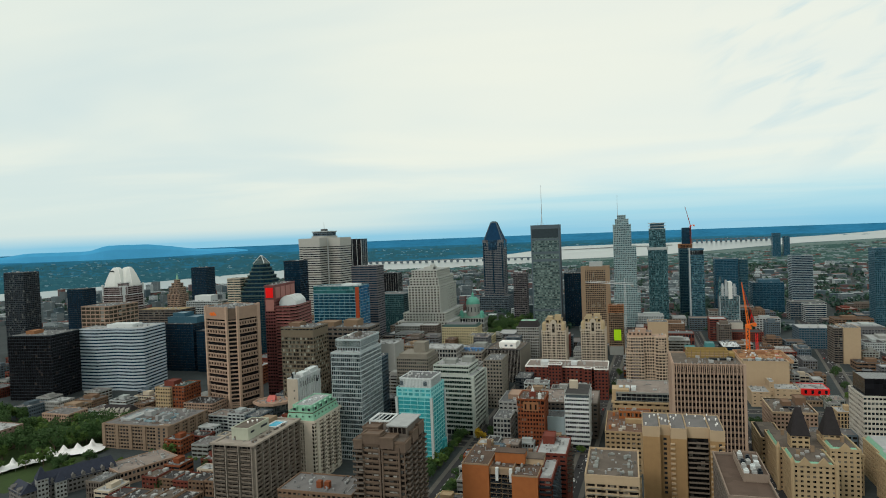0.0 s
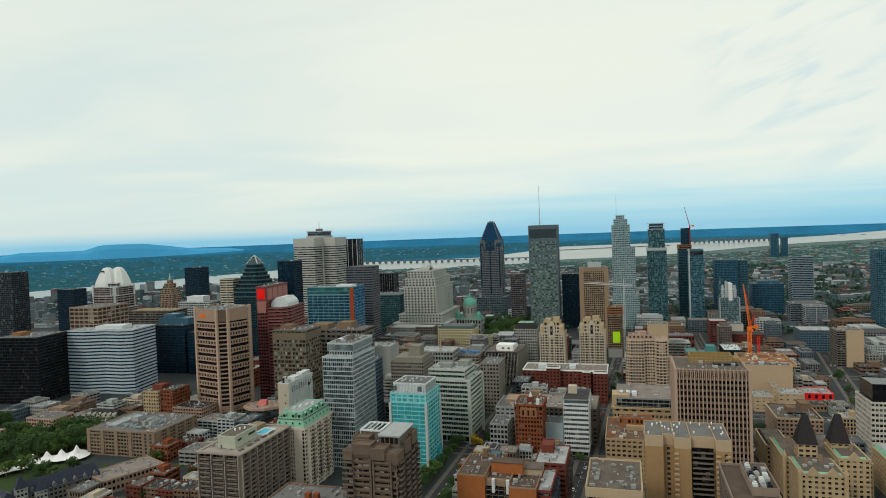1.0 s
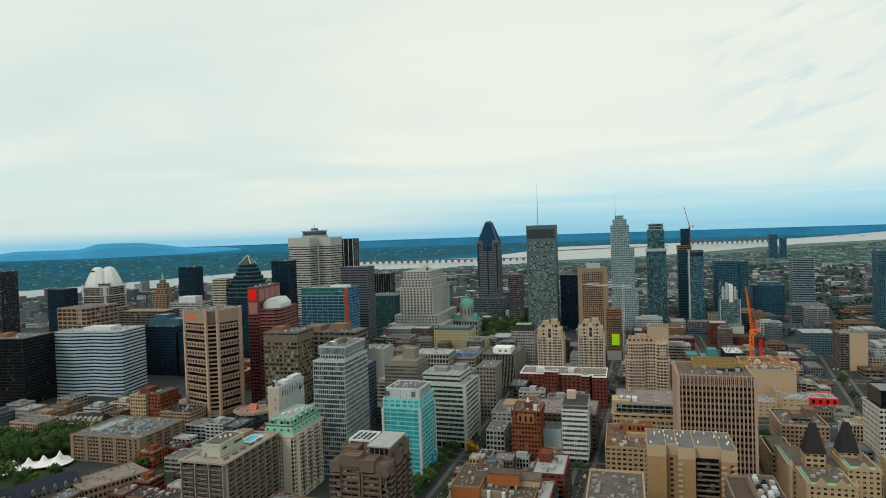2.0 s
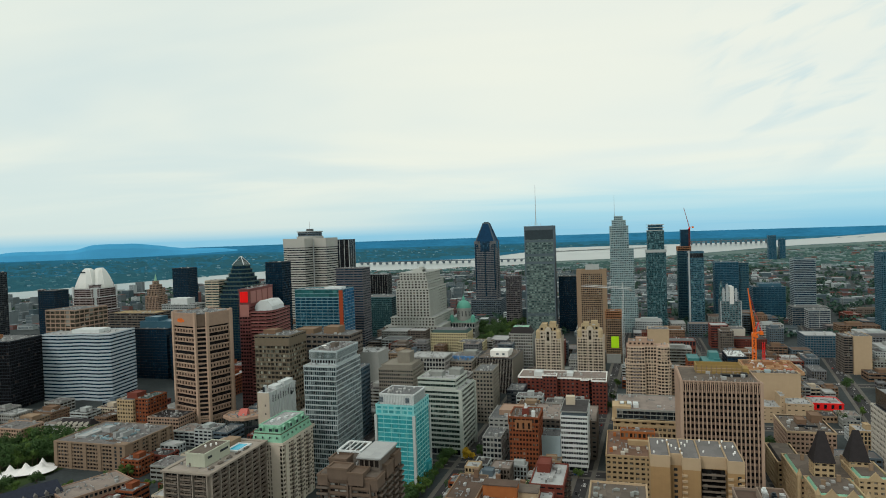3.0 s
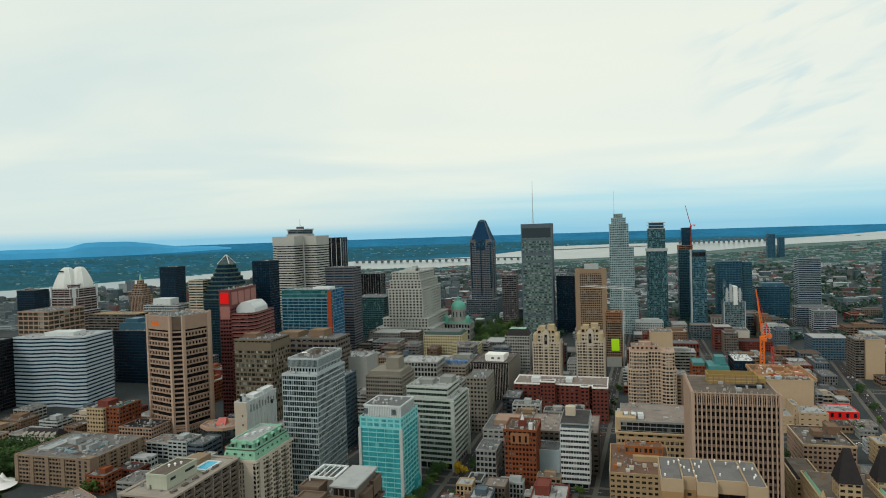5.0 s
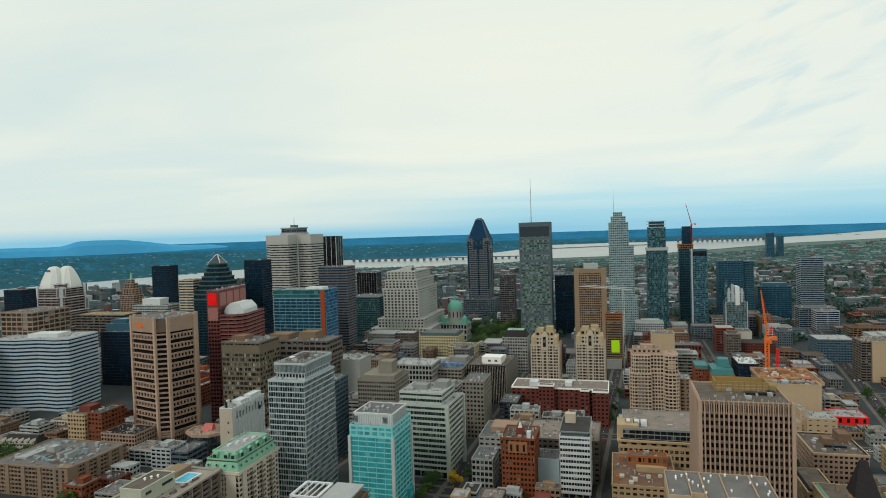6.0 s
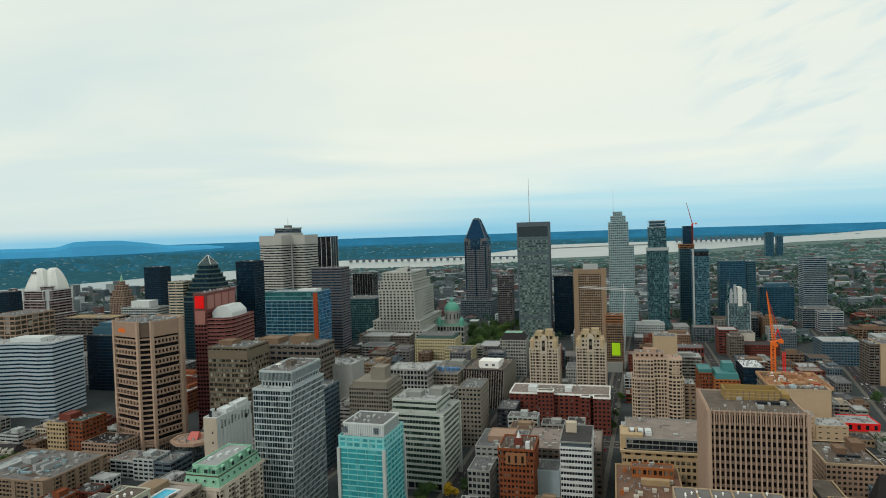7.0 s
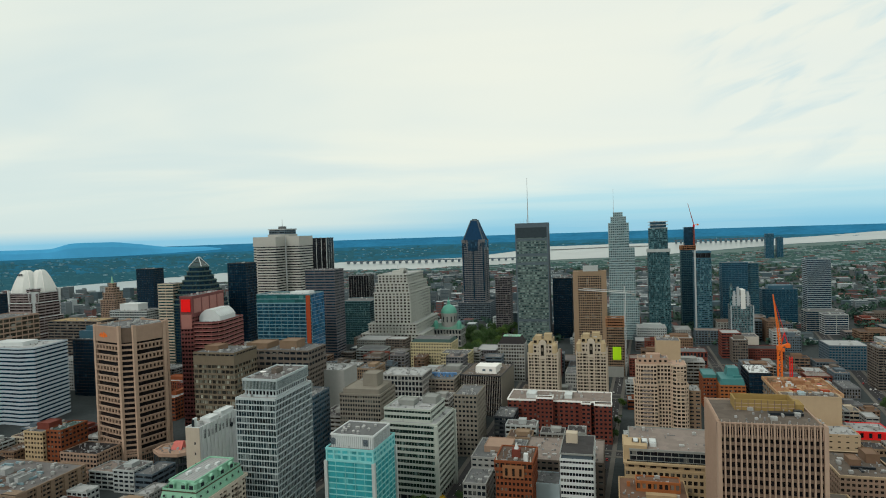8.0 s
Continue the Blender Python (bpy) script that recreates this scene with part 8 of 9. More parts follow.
KINDS = [tree_kind(s, r, h, m, 760, 0.74) for s, r, h, m in ((1, 5.5, 13, leaf_a), (2, 6.5, 15, leaf_b), (3, 4.5, 11, leaf_a), (4, 6.0, 14, leaf_b))]
YELLOW = tree_kind(9, 5.0, 10.5, leaf_y, 760, 0.7)


def tree(x, y, kind, s=1.0, group="", label="broad leafy green street tree"):
    r = thing("tree", label, "tree", x, y, RNG.uniform(0, 360), 0, group)
    r.scale = (s, s, s)
    part("trunk", kind[0], r)
    part("crown", kind[1], r)
    return r


rng = random.Random(21)
for x, y, s in ((-466, 412, 0.8), (-460, 416, 0.7), (-456, 408, 0.7), (-446, 411, 0.75), (-440, 424, 0.8), (-452, 404, 0.7), (-520, 432, 1.2), (-512, 446, 1.2), (-500, 455, 1.2), (-526, 414, 1.1), (-530, 398, 1.1), (-488, 462, 1.1)):
    tree(x, y, rng.choice(KINDS), s, "park trees", "large dark green park tree")
for k in range(190):
    x, y = rng.uniform(-700, -440), rng.uniform(385, 520)
    if (x > -466 and y > 424) or (-525 < x < -455 and abs((x + 492) * 0.78 - (y - 418) * 0.62) < 9 + 5 * rng.random()) or (x > -470 and y < 432) or (-618 < x < -540 and y > 488) or (-600 < x < -545 and 422 < y < 462):
        continue
    tree(x, y, rng.choice(KINDS), rng.uniform(0.9, 1.45), "park trees", "large dark green park tree")
for k in range(60):
    x, y = rng.uniform(-268, -165), rng.uniform(1015, 1275)
    tree(x, y, rng.choice(KINDS), rng.uniform(0.9, 1.4), "square trees", "green tree in the city square")
for k in range(26):
    y = 395 + k * 6.2
    tree(-148.5 + (y - 395) * 0.016 + rng.uniform(-1.5, 1.5), y + rng.uniform(-2, 2), rng.choice(KINDS), rng.uniform(0.45, 0.8), "street trees")
    if y < 500:
        tree(-125.5 + (y - 395) * 0.016 + rng.uniform(-1.5, 1.5), y, rng.choice(KINDS), rng.uniform(0.4, 0.7), "street trees")
tree(-130, 536, YELLOW, 1.0, "", "bright yellow autumn tree at the street corner")
for x, y in ((-121, 548), (-117, 560), (-100, 512), (-154, 478), (-157, 470), (-150, 466), (-116, 505), (-72, 478), (-42, 520), (-56, 470), (-38, 590), (-24, 700), (-20, 740), (-16, 800), (80, 800), (85, 560), (102, 600), (-392, 440), (-384, 452), (-376, 432), (-330, 430), (-300, 405), (-345, 395), (-340, 388), (130, 930), (138, 940), (126, 944), (134, 952), (-430, 505), (-446, 512), (-520, 512), (-535, 508), (-470, 520), (205, 720), (214, 760), (222, 820), (232, 850), (180, 690)):
    tree(x, y, rng.choice(KINDS), rng.uniform(0.55, 0.9), "street trees")
for x, y in ((-395, 430), (-410, 425), (-452, 432), (-352, 440)):
    tree(x, y, KINDS[2], 0.6, "street trees")

# ---------------------------------------------------------------- park side: tents, church school, houses
def long_brown_block():
    w, d = 71, 56
    r = shell("brick_building", "long brown brick building with deep window bays", APART, -464, 462, w, d, 0)
    p = rect(w, d)
    tier(r, p, 0, 21.5, M["brick_fawn"], G_DARK, floor=3.05, bay=3.3, band=0.40, pier=0.8, proud=0.8)
    for k in range(5):
        x = -w / 2 + k * (w - 12) / 4
        part("wide_pier", Soup().box(x, x + 3.4, -d / 2 - 0.5, -d / 2 + 0.6, 0, 22.2).mesh("wide_pier", M["brick_fawn"]), r)
    for k in range(5):
        y = -d / 2 + 4 + k * 11
        part("wide_pier", Soup().box(w / 2 - 0.6, w / 2 + 0.5, y, y + 3.4, 0, 22.2).mesh("wide_pier", M["brick_fawn"]), r)
    part("corner_block", Soup().box(w / 2 - 12, w / 2 + 0.7, -d / 2 - 0.7, -d / 2 + 8, 0, 22.4).mesh("corner_block", M["brick_fawn"]), r)
    win = Soup().box(-1.0, 1.0, -0.05, 0.1, 0, 2.0).mesh("window", M["metal_dark"])
    for k in range(7):
        for x in (w / 2 - 8.5, w / 2 - 3.2):
            part("window", win, r, m=Matrix.Translation((x, -d / 2 - 0.72, 1.2 + k * 3.0)))
    roof_kit(r, p, 21.6, M["roof_grey"], random.Random(4), 26, None, [(0.3, 0.42, 0.5, 0.62, 4), (0.62, 0.66, 0.3, 0.5, 4), (0.72, 0.76, 0.3, 0.5, 4), (0.15, 0.3, 0.2, 0.7, 1.5)], M["roof_light"])
    pipe = mat("pipe_blue", (0.22, 0.33, 0.38), 0.5, 0.2, vary=0.2)
    rng = random.Random(14)
    for k in range(16):
        x, y, a = rng.uniform(-31, 20), rng.uniform(-24, 22), rng.uniform(4, 12)
        q = (x, min(x + a, 33), y, y + 1.2) if k % 2 else (x, x + 1.2, y, min(y + a, 26))
        part("duct", Soup().box(*q, 21.9, 23.0 + 0.03 * k).mesh("duct", pipe), r, "blue-grey roof duct")
    for k in range(6):
        x, y = rng.uniform(-31, 22), rng.uniform(-24, 18)
        part("roof_patch", Soup().box(x, x + rng.uniform(5, 11), y, y + rng.uniform(4, 8), 21.8, 21.92 + 0.01 * k).mesh("roof_patch", M["roof_umber"]), r)


def tents():
    white = mat("tent_fabric", (0.80, 0.80, 0.80), 0.7, vary=0.05)
    spots = [(-464, 449), (-474, 444), (-482, 437), (-488, 429), (-492, 420), (-495, 411), (-498, 402), (-501, 393), (-504, 384), (-470, 456)]
    for i, (x, y) in enumerate(spots):
        t = thing("marquee_tent", "white peaked fabric marquee on the lawn", "tent", x, y, 62 if i > 1 else 15, 0, "row of marquee tents")
        n = 12
        s = Soup()
        big = 11.0 if i < 5 else 8.4
        for k, (rr, z) in enumerate(((big, 2.6), (big * 0.62, 3.6), (big * 0.3, 5.2), (big * 0.1, 8.6), (0.1, 9.8))):
            s.v += [(rr * math.cos(2 * math.pi * (i2 + 0.5) / n) * (1.08 if i2 % 3 == 1 else 1), rr * math.sin(2 * math.pi * (i2 + 0.5) / n), z) for i2 in range(n)]
        for a in range(4):
            for j in range(n):
                s.f.append((a * n + j, a * n + (j + 1) % n, (a + 1) * n + (j + 1) % n, (a + 1) * n + j))
        part("canopy", s.mesh("canopy", white), t)
        for k in range(4):
            a = 2 * math.pi * k / 4
            part("pole", Soup().lathe([(0.08, 0), (0.08, 2.7)], 6, big * 0.95 * math.cos(a), big * 0.95 * math.sin(a)).mesh("pole", M["galvanised"]), t)


def gabled(name, label, cat, x, y, w, d, h, ridge, yaw, wall, roof, dormers=0, group=""):
    """A house with a pitched roof, its ridge along the width."""
    r = thing(name, label, cat, x, y, yaw, 0, group)
    p = rect(w, d)
    tier(r, p, 0, h, M[wall], G_ROOM, floor=3.4, bay=2.8, band=0.5, pier=1.4, proud=0.3)
    s = Soup()
    o = 0.6
    s.v = [(-w / 2 - o, -d / 2 - o, h), (w / 2 + o, -d / 2 - o, h), (w / 2 + o, d / 2 + o, h), (-w / 2 - o, d / 2 + o, h), (-w / 2 + 2, 0, ridge), (w / 2 - 2, 0, ridge)]
    s.f = [(0, 1, 5, 4), (2, 3, 4, 5), (1, 2, 5), (3, 0, 4), (3, 2, 1, 0)]
    part("roof", s.mesh("roof", M[roof]), r)
    for k in range(dormers):
        cx = -w / 2 + (k + 0.5) * w / dormers
        g = Soup().box(cx - 1.2, cx + 1.2, -d / 2 - 0.3, -d / 4, h - 0.5, h + 2.4)
        k0 = len(g.v)
        g.v += [(cx - 1.5, -d / 2 - 0.5, h + 2.4), (cx + 1.5, -d / 2 - 0.5, h + 2.4), (cx, -d / 2 - 0.5, h + 4.2), (cx - 1.5, -d / 5, h + 2.4), (cx + 1.5, -d / 5, h + 2.4), (cx, -d / 5, h + 4.2)]
        g.f += [(k0, k0 + 1, k0 + 2), (k0 + 1, k0 + 4, k0 + 5, k0 + 2), (k0 + 3, k0, k0 + 2, k0 + 5)]
        part("dormer", g.mesh("dormer", M[wall]), r)
    return r


def church_school():
    r = gabled("church_school", "grey stone school with a steep slate roof and dormers", "school building", -408, 380, 54, 13, 10, 18.5, 62, "stone_old", "slate_blue", 8)
    for x, y, hh, zz in ((-24, -6, 16, 25), (-13, -9, 12, 18)):
        p = rect(7, 7, x - 3.5, y - 3.5)
        tier(r, p, 0, hh, M["stone_grey"], G_ROOM, floor=3.4, bay=2.4, band=0.5, pier=1.2)
        solid(r, "turret_roof", "slate_blue", offset(p, -0.5), hh + 0.5, zz, rect(0.5, 0.5, x - 0.25, y - 0.25), "pointed slate turret roof")
    gabled("church_school", "grey stone wing with a slate roof", "school building", -426, 352, 22, 12, 9, 15, -20, "stone_old", "slate_blue", 2)


def cathedral():
    r = thing("cathedral", "grey stone cathedral with a green copper dome", "church", -282, 1128, 0)
    p = rect(54, 34)
    tier(r, p, 0, 27, M["stone_grey"], G_DARK, floor=9, bay=5, band=0.3, pier=2.0, proud=0.6)
    solid(r, "roof", "copper_dull", offset(p, -0.4), 27.5, 35, rect(40, 6), "dull green copper roof")
    part("drum", Soup().lathe([(12.5, 27), (12.5, 50), (13.4, 50), (13.4, 52)], 20, 4, 0).mesh("drum", M["stone_grey"]), r)
    win = Soup().box(-0.8, 0.8, -12.7, -12.2, 38, 47).mesh("window", M["metal_dark"])
    for k in range(12):
        part("window", win, r, m=Matrix.Translation((4, 0, 0)) @ Matrix.Rotation(k * math.pi / 6, 4, "Z"))
    part("dome", Soup().lathe([(12.8 * math.cos(radians(a)), 52 + 13.5 * math.sin(radians(a))) for a in range(0, 86, 9)], 24, 4, 0).mesh("dome", M["dome_copper"]), r, "weathered green copper dome")
    part("lantern", Soup().lathe([(2.4, 65), (2.4, 69), (2.8, 69.2), (0.3, 73), (0.2, 77)], 12, 4, 0).mesh("lantern", M["dome_copper"]), r)
    for sx in (-1, 1):
        part("corner_dome", Soup().lathe([(4, 27), (4, 36), (3.6, 38), (2, 40.4), (0.2, 41.4)], 12, 4 + sx * 19, -12).mesh("corner_dome", M["dome_copper"]), r)


def houses():
    simple("mansion", "red and tan stone mansion with a grey roof", "house", -578, 500, 34, 24, 15, "stone_pink", G_ROOM, floor=4, bay=3, band=0.42, pier=1.4, roofm=M["roof_grey"], units=3)
    simple("mansion", "pale stone flat-roofed building", "house", -590, 430, 40, 26, 19, "stone_rose", G_ROOM, floor=4, bay=5, band=0.6, pier=3.4, roofm=M["roof_light"], units=8)
    gabled("mansion", "cream stone house with tall white dormers", "house", -510, 530, 34, 16, 13, 19, 6, "stone_pale", "slate", 6)
    simple("low_building", "long brown brick building with stone bands", "building", -506, 546, 14, 46, 15, "brick_brown", G_DARK, floor=3.7, bay=3, band=0.5, pier=1.2, roofm=M["roof_umber"])
    simple("brick_building", "orange stone and red brick block with a dark green roof", OFFICE, -470, 537, 18, 24, 36, "stone_yellow", G_ROOM, floor=3.7, bay=3, band=0.5, pier=1.5, units=3, pent=[(0.3, 0.95, 0.3, 0.8, 5)], pent_m=M["brick_red"])
    r = simple("brick_building", "red brick end building with a dark green roof", OFFICE, -451.5, 540, 14, 26, 37, "brick_rust", G_DARK, floor=3.7, bay=3.5, band=0.5, pier=1.8, roofm=M["mansard_teal"])
    simple("low_building", "stone building with a dark copper mansard roof", "building", -437, 538, 34, 26, 21, "stone_tan", G_DARK, floor=3.7, bay=3, band=0.42, pier=1.3, roofm=M["slate"])
    simple("low_building", "tan flat-roofed school hall with a long window row", "building", -402, 400, 30, 46, 10, "stone_tan", G_DARK, yaw=-24, floor=5, bay=3, band=0.5, pier=1.4, roofm=M["roof_pink"], units=2)
    simple("low_building", "grey concrete flat-roofed building beside the tower", "building", -316, 428, 40, 34, 24, "concrete_tan", G_DARK, floor=3.6, bay=2.6, band=0.45, pier=1.0, roofm=M["roof_grey"], units=4)
    rng = random.Random(8)
    for k in range(10):
        x, y = -352 + (k % 5) * 13.5, 352 + (k // 5) * 34 + rng.uniform(-2, 2)
        wall = rng.choice(["brick_brown", "brick_brown", "brick_brown", "brick_red"])
        simple("terraced_house", LOWL[wall] + " terraced house with a flat tarred roof", "house", x, y, 13, 17, rng.uniform(9, 12), wall, G_ROOM, floor=3.3, bay=3, band=0.5, pier=1.5, roofm=M[rng.choice(["roof_dark", "roof_brown", "roof_dark"])], units=2, group="terraced houses")
    simple("low_building", "broad grey gravel roof of a low block", "building", -392, 318, 60, 26, 9, "concrete", G_DARK, yaw=-22, floor=4.5, bay=4, band=0.5, pier=1.4, roofm=M["roof_grey"], units=9)
    r = simple("low_building", "brown brick block with grey roof and brick chimneys", "building", -196, 318, 46, 26, 40, "brick_brown", G_ROOM, floor=3.3, bay=3, band=0.5, pier=1.5, roofm=M["roof_grey"], units=2)
    for x in (-2, 3):
        solid(r, "chimney", "brick_rust", rect(3, 3, x, -6), 40.2, 44)
    simple("stone_building", "grey stone bank with a rusticated front", OFFICE, -117, 536, 15, 26, 21, "stone_grey", G_DARK, floor=4.4, bay=2.8, band=0.36, pier=1.0, units=4)
    simple("low_building", "tan flat-roofed hotel block with layered terraces", OFFICE, -118, 566, 34, 40, 27, "stone_grey", G_DARK, floor=4, bay=4, band=0.6, pier=2, units=6, pent=[(0.2, 0.75, 0.3, 0.8, 4)], pent_m=M["stone_tan"])
    simple("low_building", "tan flat-roofed hotel block with layered terraces", OFFICE, -82, 560, 52, 46, 30, "concrete_brown", G_DARK, floor=4, bay=4, band=0.6, pier=2, roofm=M["roof_pink"], units=10)
    r = simple("low_building", "building with a pale blue metal side wall", OFFICE, -76, 536, 20, 20, 24, "pale_blue_metal", G_DARK, floor=12, bay=30, band=0.98, pier=0, units=2)


LOWL = {"brick_red": "red brick", "brick_brown": "brown brick", "stone_grey": "grey stone", "brick_rust": "rust brick"}
long_brown_block()
tents()
church_school()
cathedral()
houses()

lawn = mat("lawn", (0.03, 0.055, 0.014), 0.95, vary=0.3, scale=0.05, fine=0.6)
for poly in ([(-690, 360), (-455, 360), (-455, 500), (-690, 520)], [(-272, 1012), (-160, 1012), (-160, 1282), (-272, 1282)]):
    tagged(new("lawn", Soup().prism(poly, -0.1, 0.05).mesh("lawn", lawn)), "green park lawn under trees", "lawn", kind="structure")

# ---------------------------------------------------------------- low buildings between the towers
TAKEN = []
bpy.context.view_layer.update()
for o in list(scene.objects):
    if o.type == "EMPTY" and o.get("category") in (TOWER, APART, OFFICE, "building", "house", "school building", "church"):
        xs, ys = [], []
        for c in o.children:
            if c.name.startswith(("roof", "glazing", "wall")):
                for q in c.bound_box:
                    p = o.matrix_world @ c.matrix_basis @ Vector(q)
                    xs.append(p.x), ys.append(p.y)
        if xs:
            TAKEN.append((min(xs), max(xs), min(ys), max(ys)))
for (x0, y0), (x1, y1), wd in STREETS:
    n = 40
    for k in range(n):
        x, y, hh = x0 + (x1 - x0) * (k + 0.5) / n, y0 + (y1 - y0) * (k + 0.5) / n, abs(y1 - y0) / n / 2
        TAKEN.append((x - wd / 2 - 3.4, x + wd / 2 + 3.4, y - hh, y + hh))
for x0, x1, y, wd in CROSS:
    TAKEN.append((x0, x1, y - wd / 2 - 3.4, y + wd / 2 + 3.4))
TAKEN += [(-275, -160, 1012, 1280), (-700, -455, 365, 500), (-330, -285, 1160, 1230), (-665, -520, 640, 765)]


def free(x0, x1, y0, y1, gap=1.0):
    return all(x1 + gap < a or x0 - gap > b or y1 + gap < c or y0 - gap > d for a, b, c, d in TAKEN)


LOW_WALLS = ["brick_red", "brick_brown", "concrete", "stone_grey", "stone_tan", "stone_grey", "brick_tan", "concrete", "concrete_pale", "granite_grey", "stone_yellow", "concrete_brown", "brick_rust", "cream"]
# cooler walls beyond y 800: bluish distance haze put into the palette
LOW_COOL = ["granite_grey", "concrete", "brick_red", "slate_stone", "concrete_pale", "stone_grey", "slate_stone", "brick_brown", "granite_grey", "concrete_brown"]
LOW_ROOFS = ["roof_gravel", "roof_light", "roof_light", "roof_grey", "roof_pink", "roof_umber", "roof_dark"]
LOW_LABEL = {"slate_stone": "slate-coloured stone", "brick_red": "red brick", "brick_brown": "brown brick", "stone_tan": "tan stone", "stone_grey": "grey stone", "brick_tan": "tan brick", "concrete": "grey concrete", "concrete_pale": "pale concrete", "granite_grey": "dark grey stone", "stone_yellow": "yellow stone", "concrete_brown": "brown concrete", "brick_rust": "rust brick", "cream": "cream rendered"}


def low_building(x, y, w, d, h, rng, rich):
    wall = rng.choice(LOW_COOL if y > 800 else LOW_WALLS)
    roof = rng.choice(LOW_ROOFS)
    label = LOW_LABEL[wall] + " flat-roofed low building with rooftop units"
    pent = [(0.15 + 0.3 * rng.random(), 0.6 + 0.3 * rng.random(), 0.3, 0.75, rng.uniform(2.5, 4))] if w > 12 and rng.random() < 0.6 else None
    bay, band, pier = rng.choice([(3.2, 0.42, 1.3), (4.2, 0.45, 1.5), (6.5, 0.5, 0.5), (2.4, 0.2, 1.2), (5.2, 0.35, 0.9), (2.8, 0.5, 1.5)])
    kind = "low_brick_building" if "brick" in wall else "low_concrete_building" if "concrete" in wall else "low_stone_building"
    pane = G_DARK if rng.random() < 0.5 else G_ROOM
    if 156 < x < 200 and 690 < y < 735:  # the lot in front of the red hoarding stays low and open
        if y > 714:
            return
        h, pent = 5.0, None
    simple(kind, label, "building", x, y, w, d, h, wall, pane, floor=3.6, bay=bay, band=band, pier=pier, proud=0.35, roofm=M[roof], units=2 if rich else (1 if y < 700 else 0), pent=pent, pent_m=M[wall])
    TAKEN.append((x, x + w, y, y + d))


def fill(x0, x1, y0, y1, hlo, hhi, seed, tries, rich=False, wlo=12, whi=30):
    rng = random.Random(seed)
    for _ in range(tries):
        w, d = rng.uniform(wlo, whi), rng.uniform(wlo, whi)
        x, y = rng.uniform(x0, x1 - w), rng.uniform(y0, y1 - d)
        if free(x, x + w, y, y + d):
            low_building(x, y, w, d, rng.uniform(hlo, hhi), rng, rich)


fill(-125, -30, 420, 525, 9, 16, 1, 400, True, 8, 18)
fill(-260, 80, 330, 420, 9, 16, 9, 160, True, 10, 22)
fill(-420, -240, 340, 520, 8, 13, 2, 220, True, 10, 24)
fill(-125, 90, 535, 690, 14, 28, 3, 160, True, 12, 26)
fill(-420, -60, 600, 860, 18, 42, 4, 260, False, 16, 34)
fill(100, 330, 520, 1000, 8, 18, 5, 320, False, 14, 34)
fill(-420, 260, 860, 1290, 12, 34, 6, 420, False, 18, 44)
fill(-900, -420, 660, 1150, 14, 38, 7, 300, False, 18, 44)
fill(-660, -420, 520, 650, 7, 12, 15, 120, True, 14, 28)
fill(260, 620, 900, 1500, 7, 16, 8, 130, False, 20, 60)
fill(-420, -225, 500, 640, 10, 18, 12, 260, True, 12, 26)
fill(-430, -60, 640, 1000, 16, 36, 13, 330, False, 12, 22)
fill(-80, 300, 640, 1000, 7, 15, 14, 260, False, 12, 24)
fill(-900, -735, 520, 700, 9, 18, 16, 40, False, 18, 40)
fill(10, 170, 850, 1140, 9, 22, 17, 110, False, 12, 26)
fill(165, 300, 600, 900, 5, 10, 18, 420, False, 8, 17)

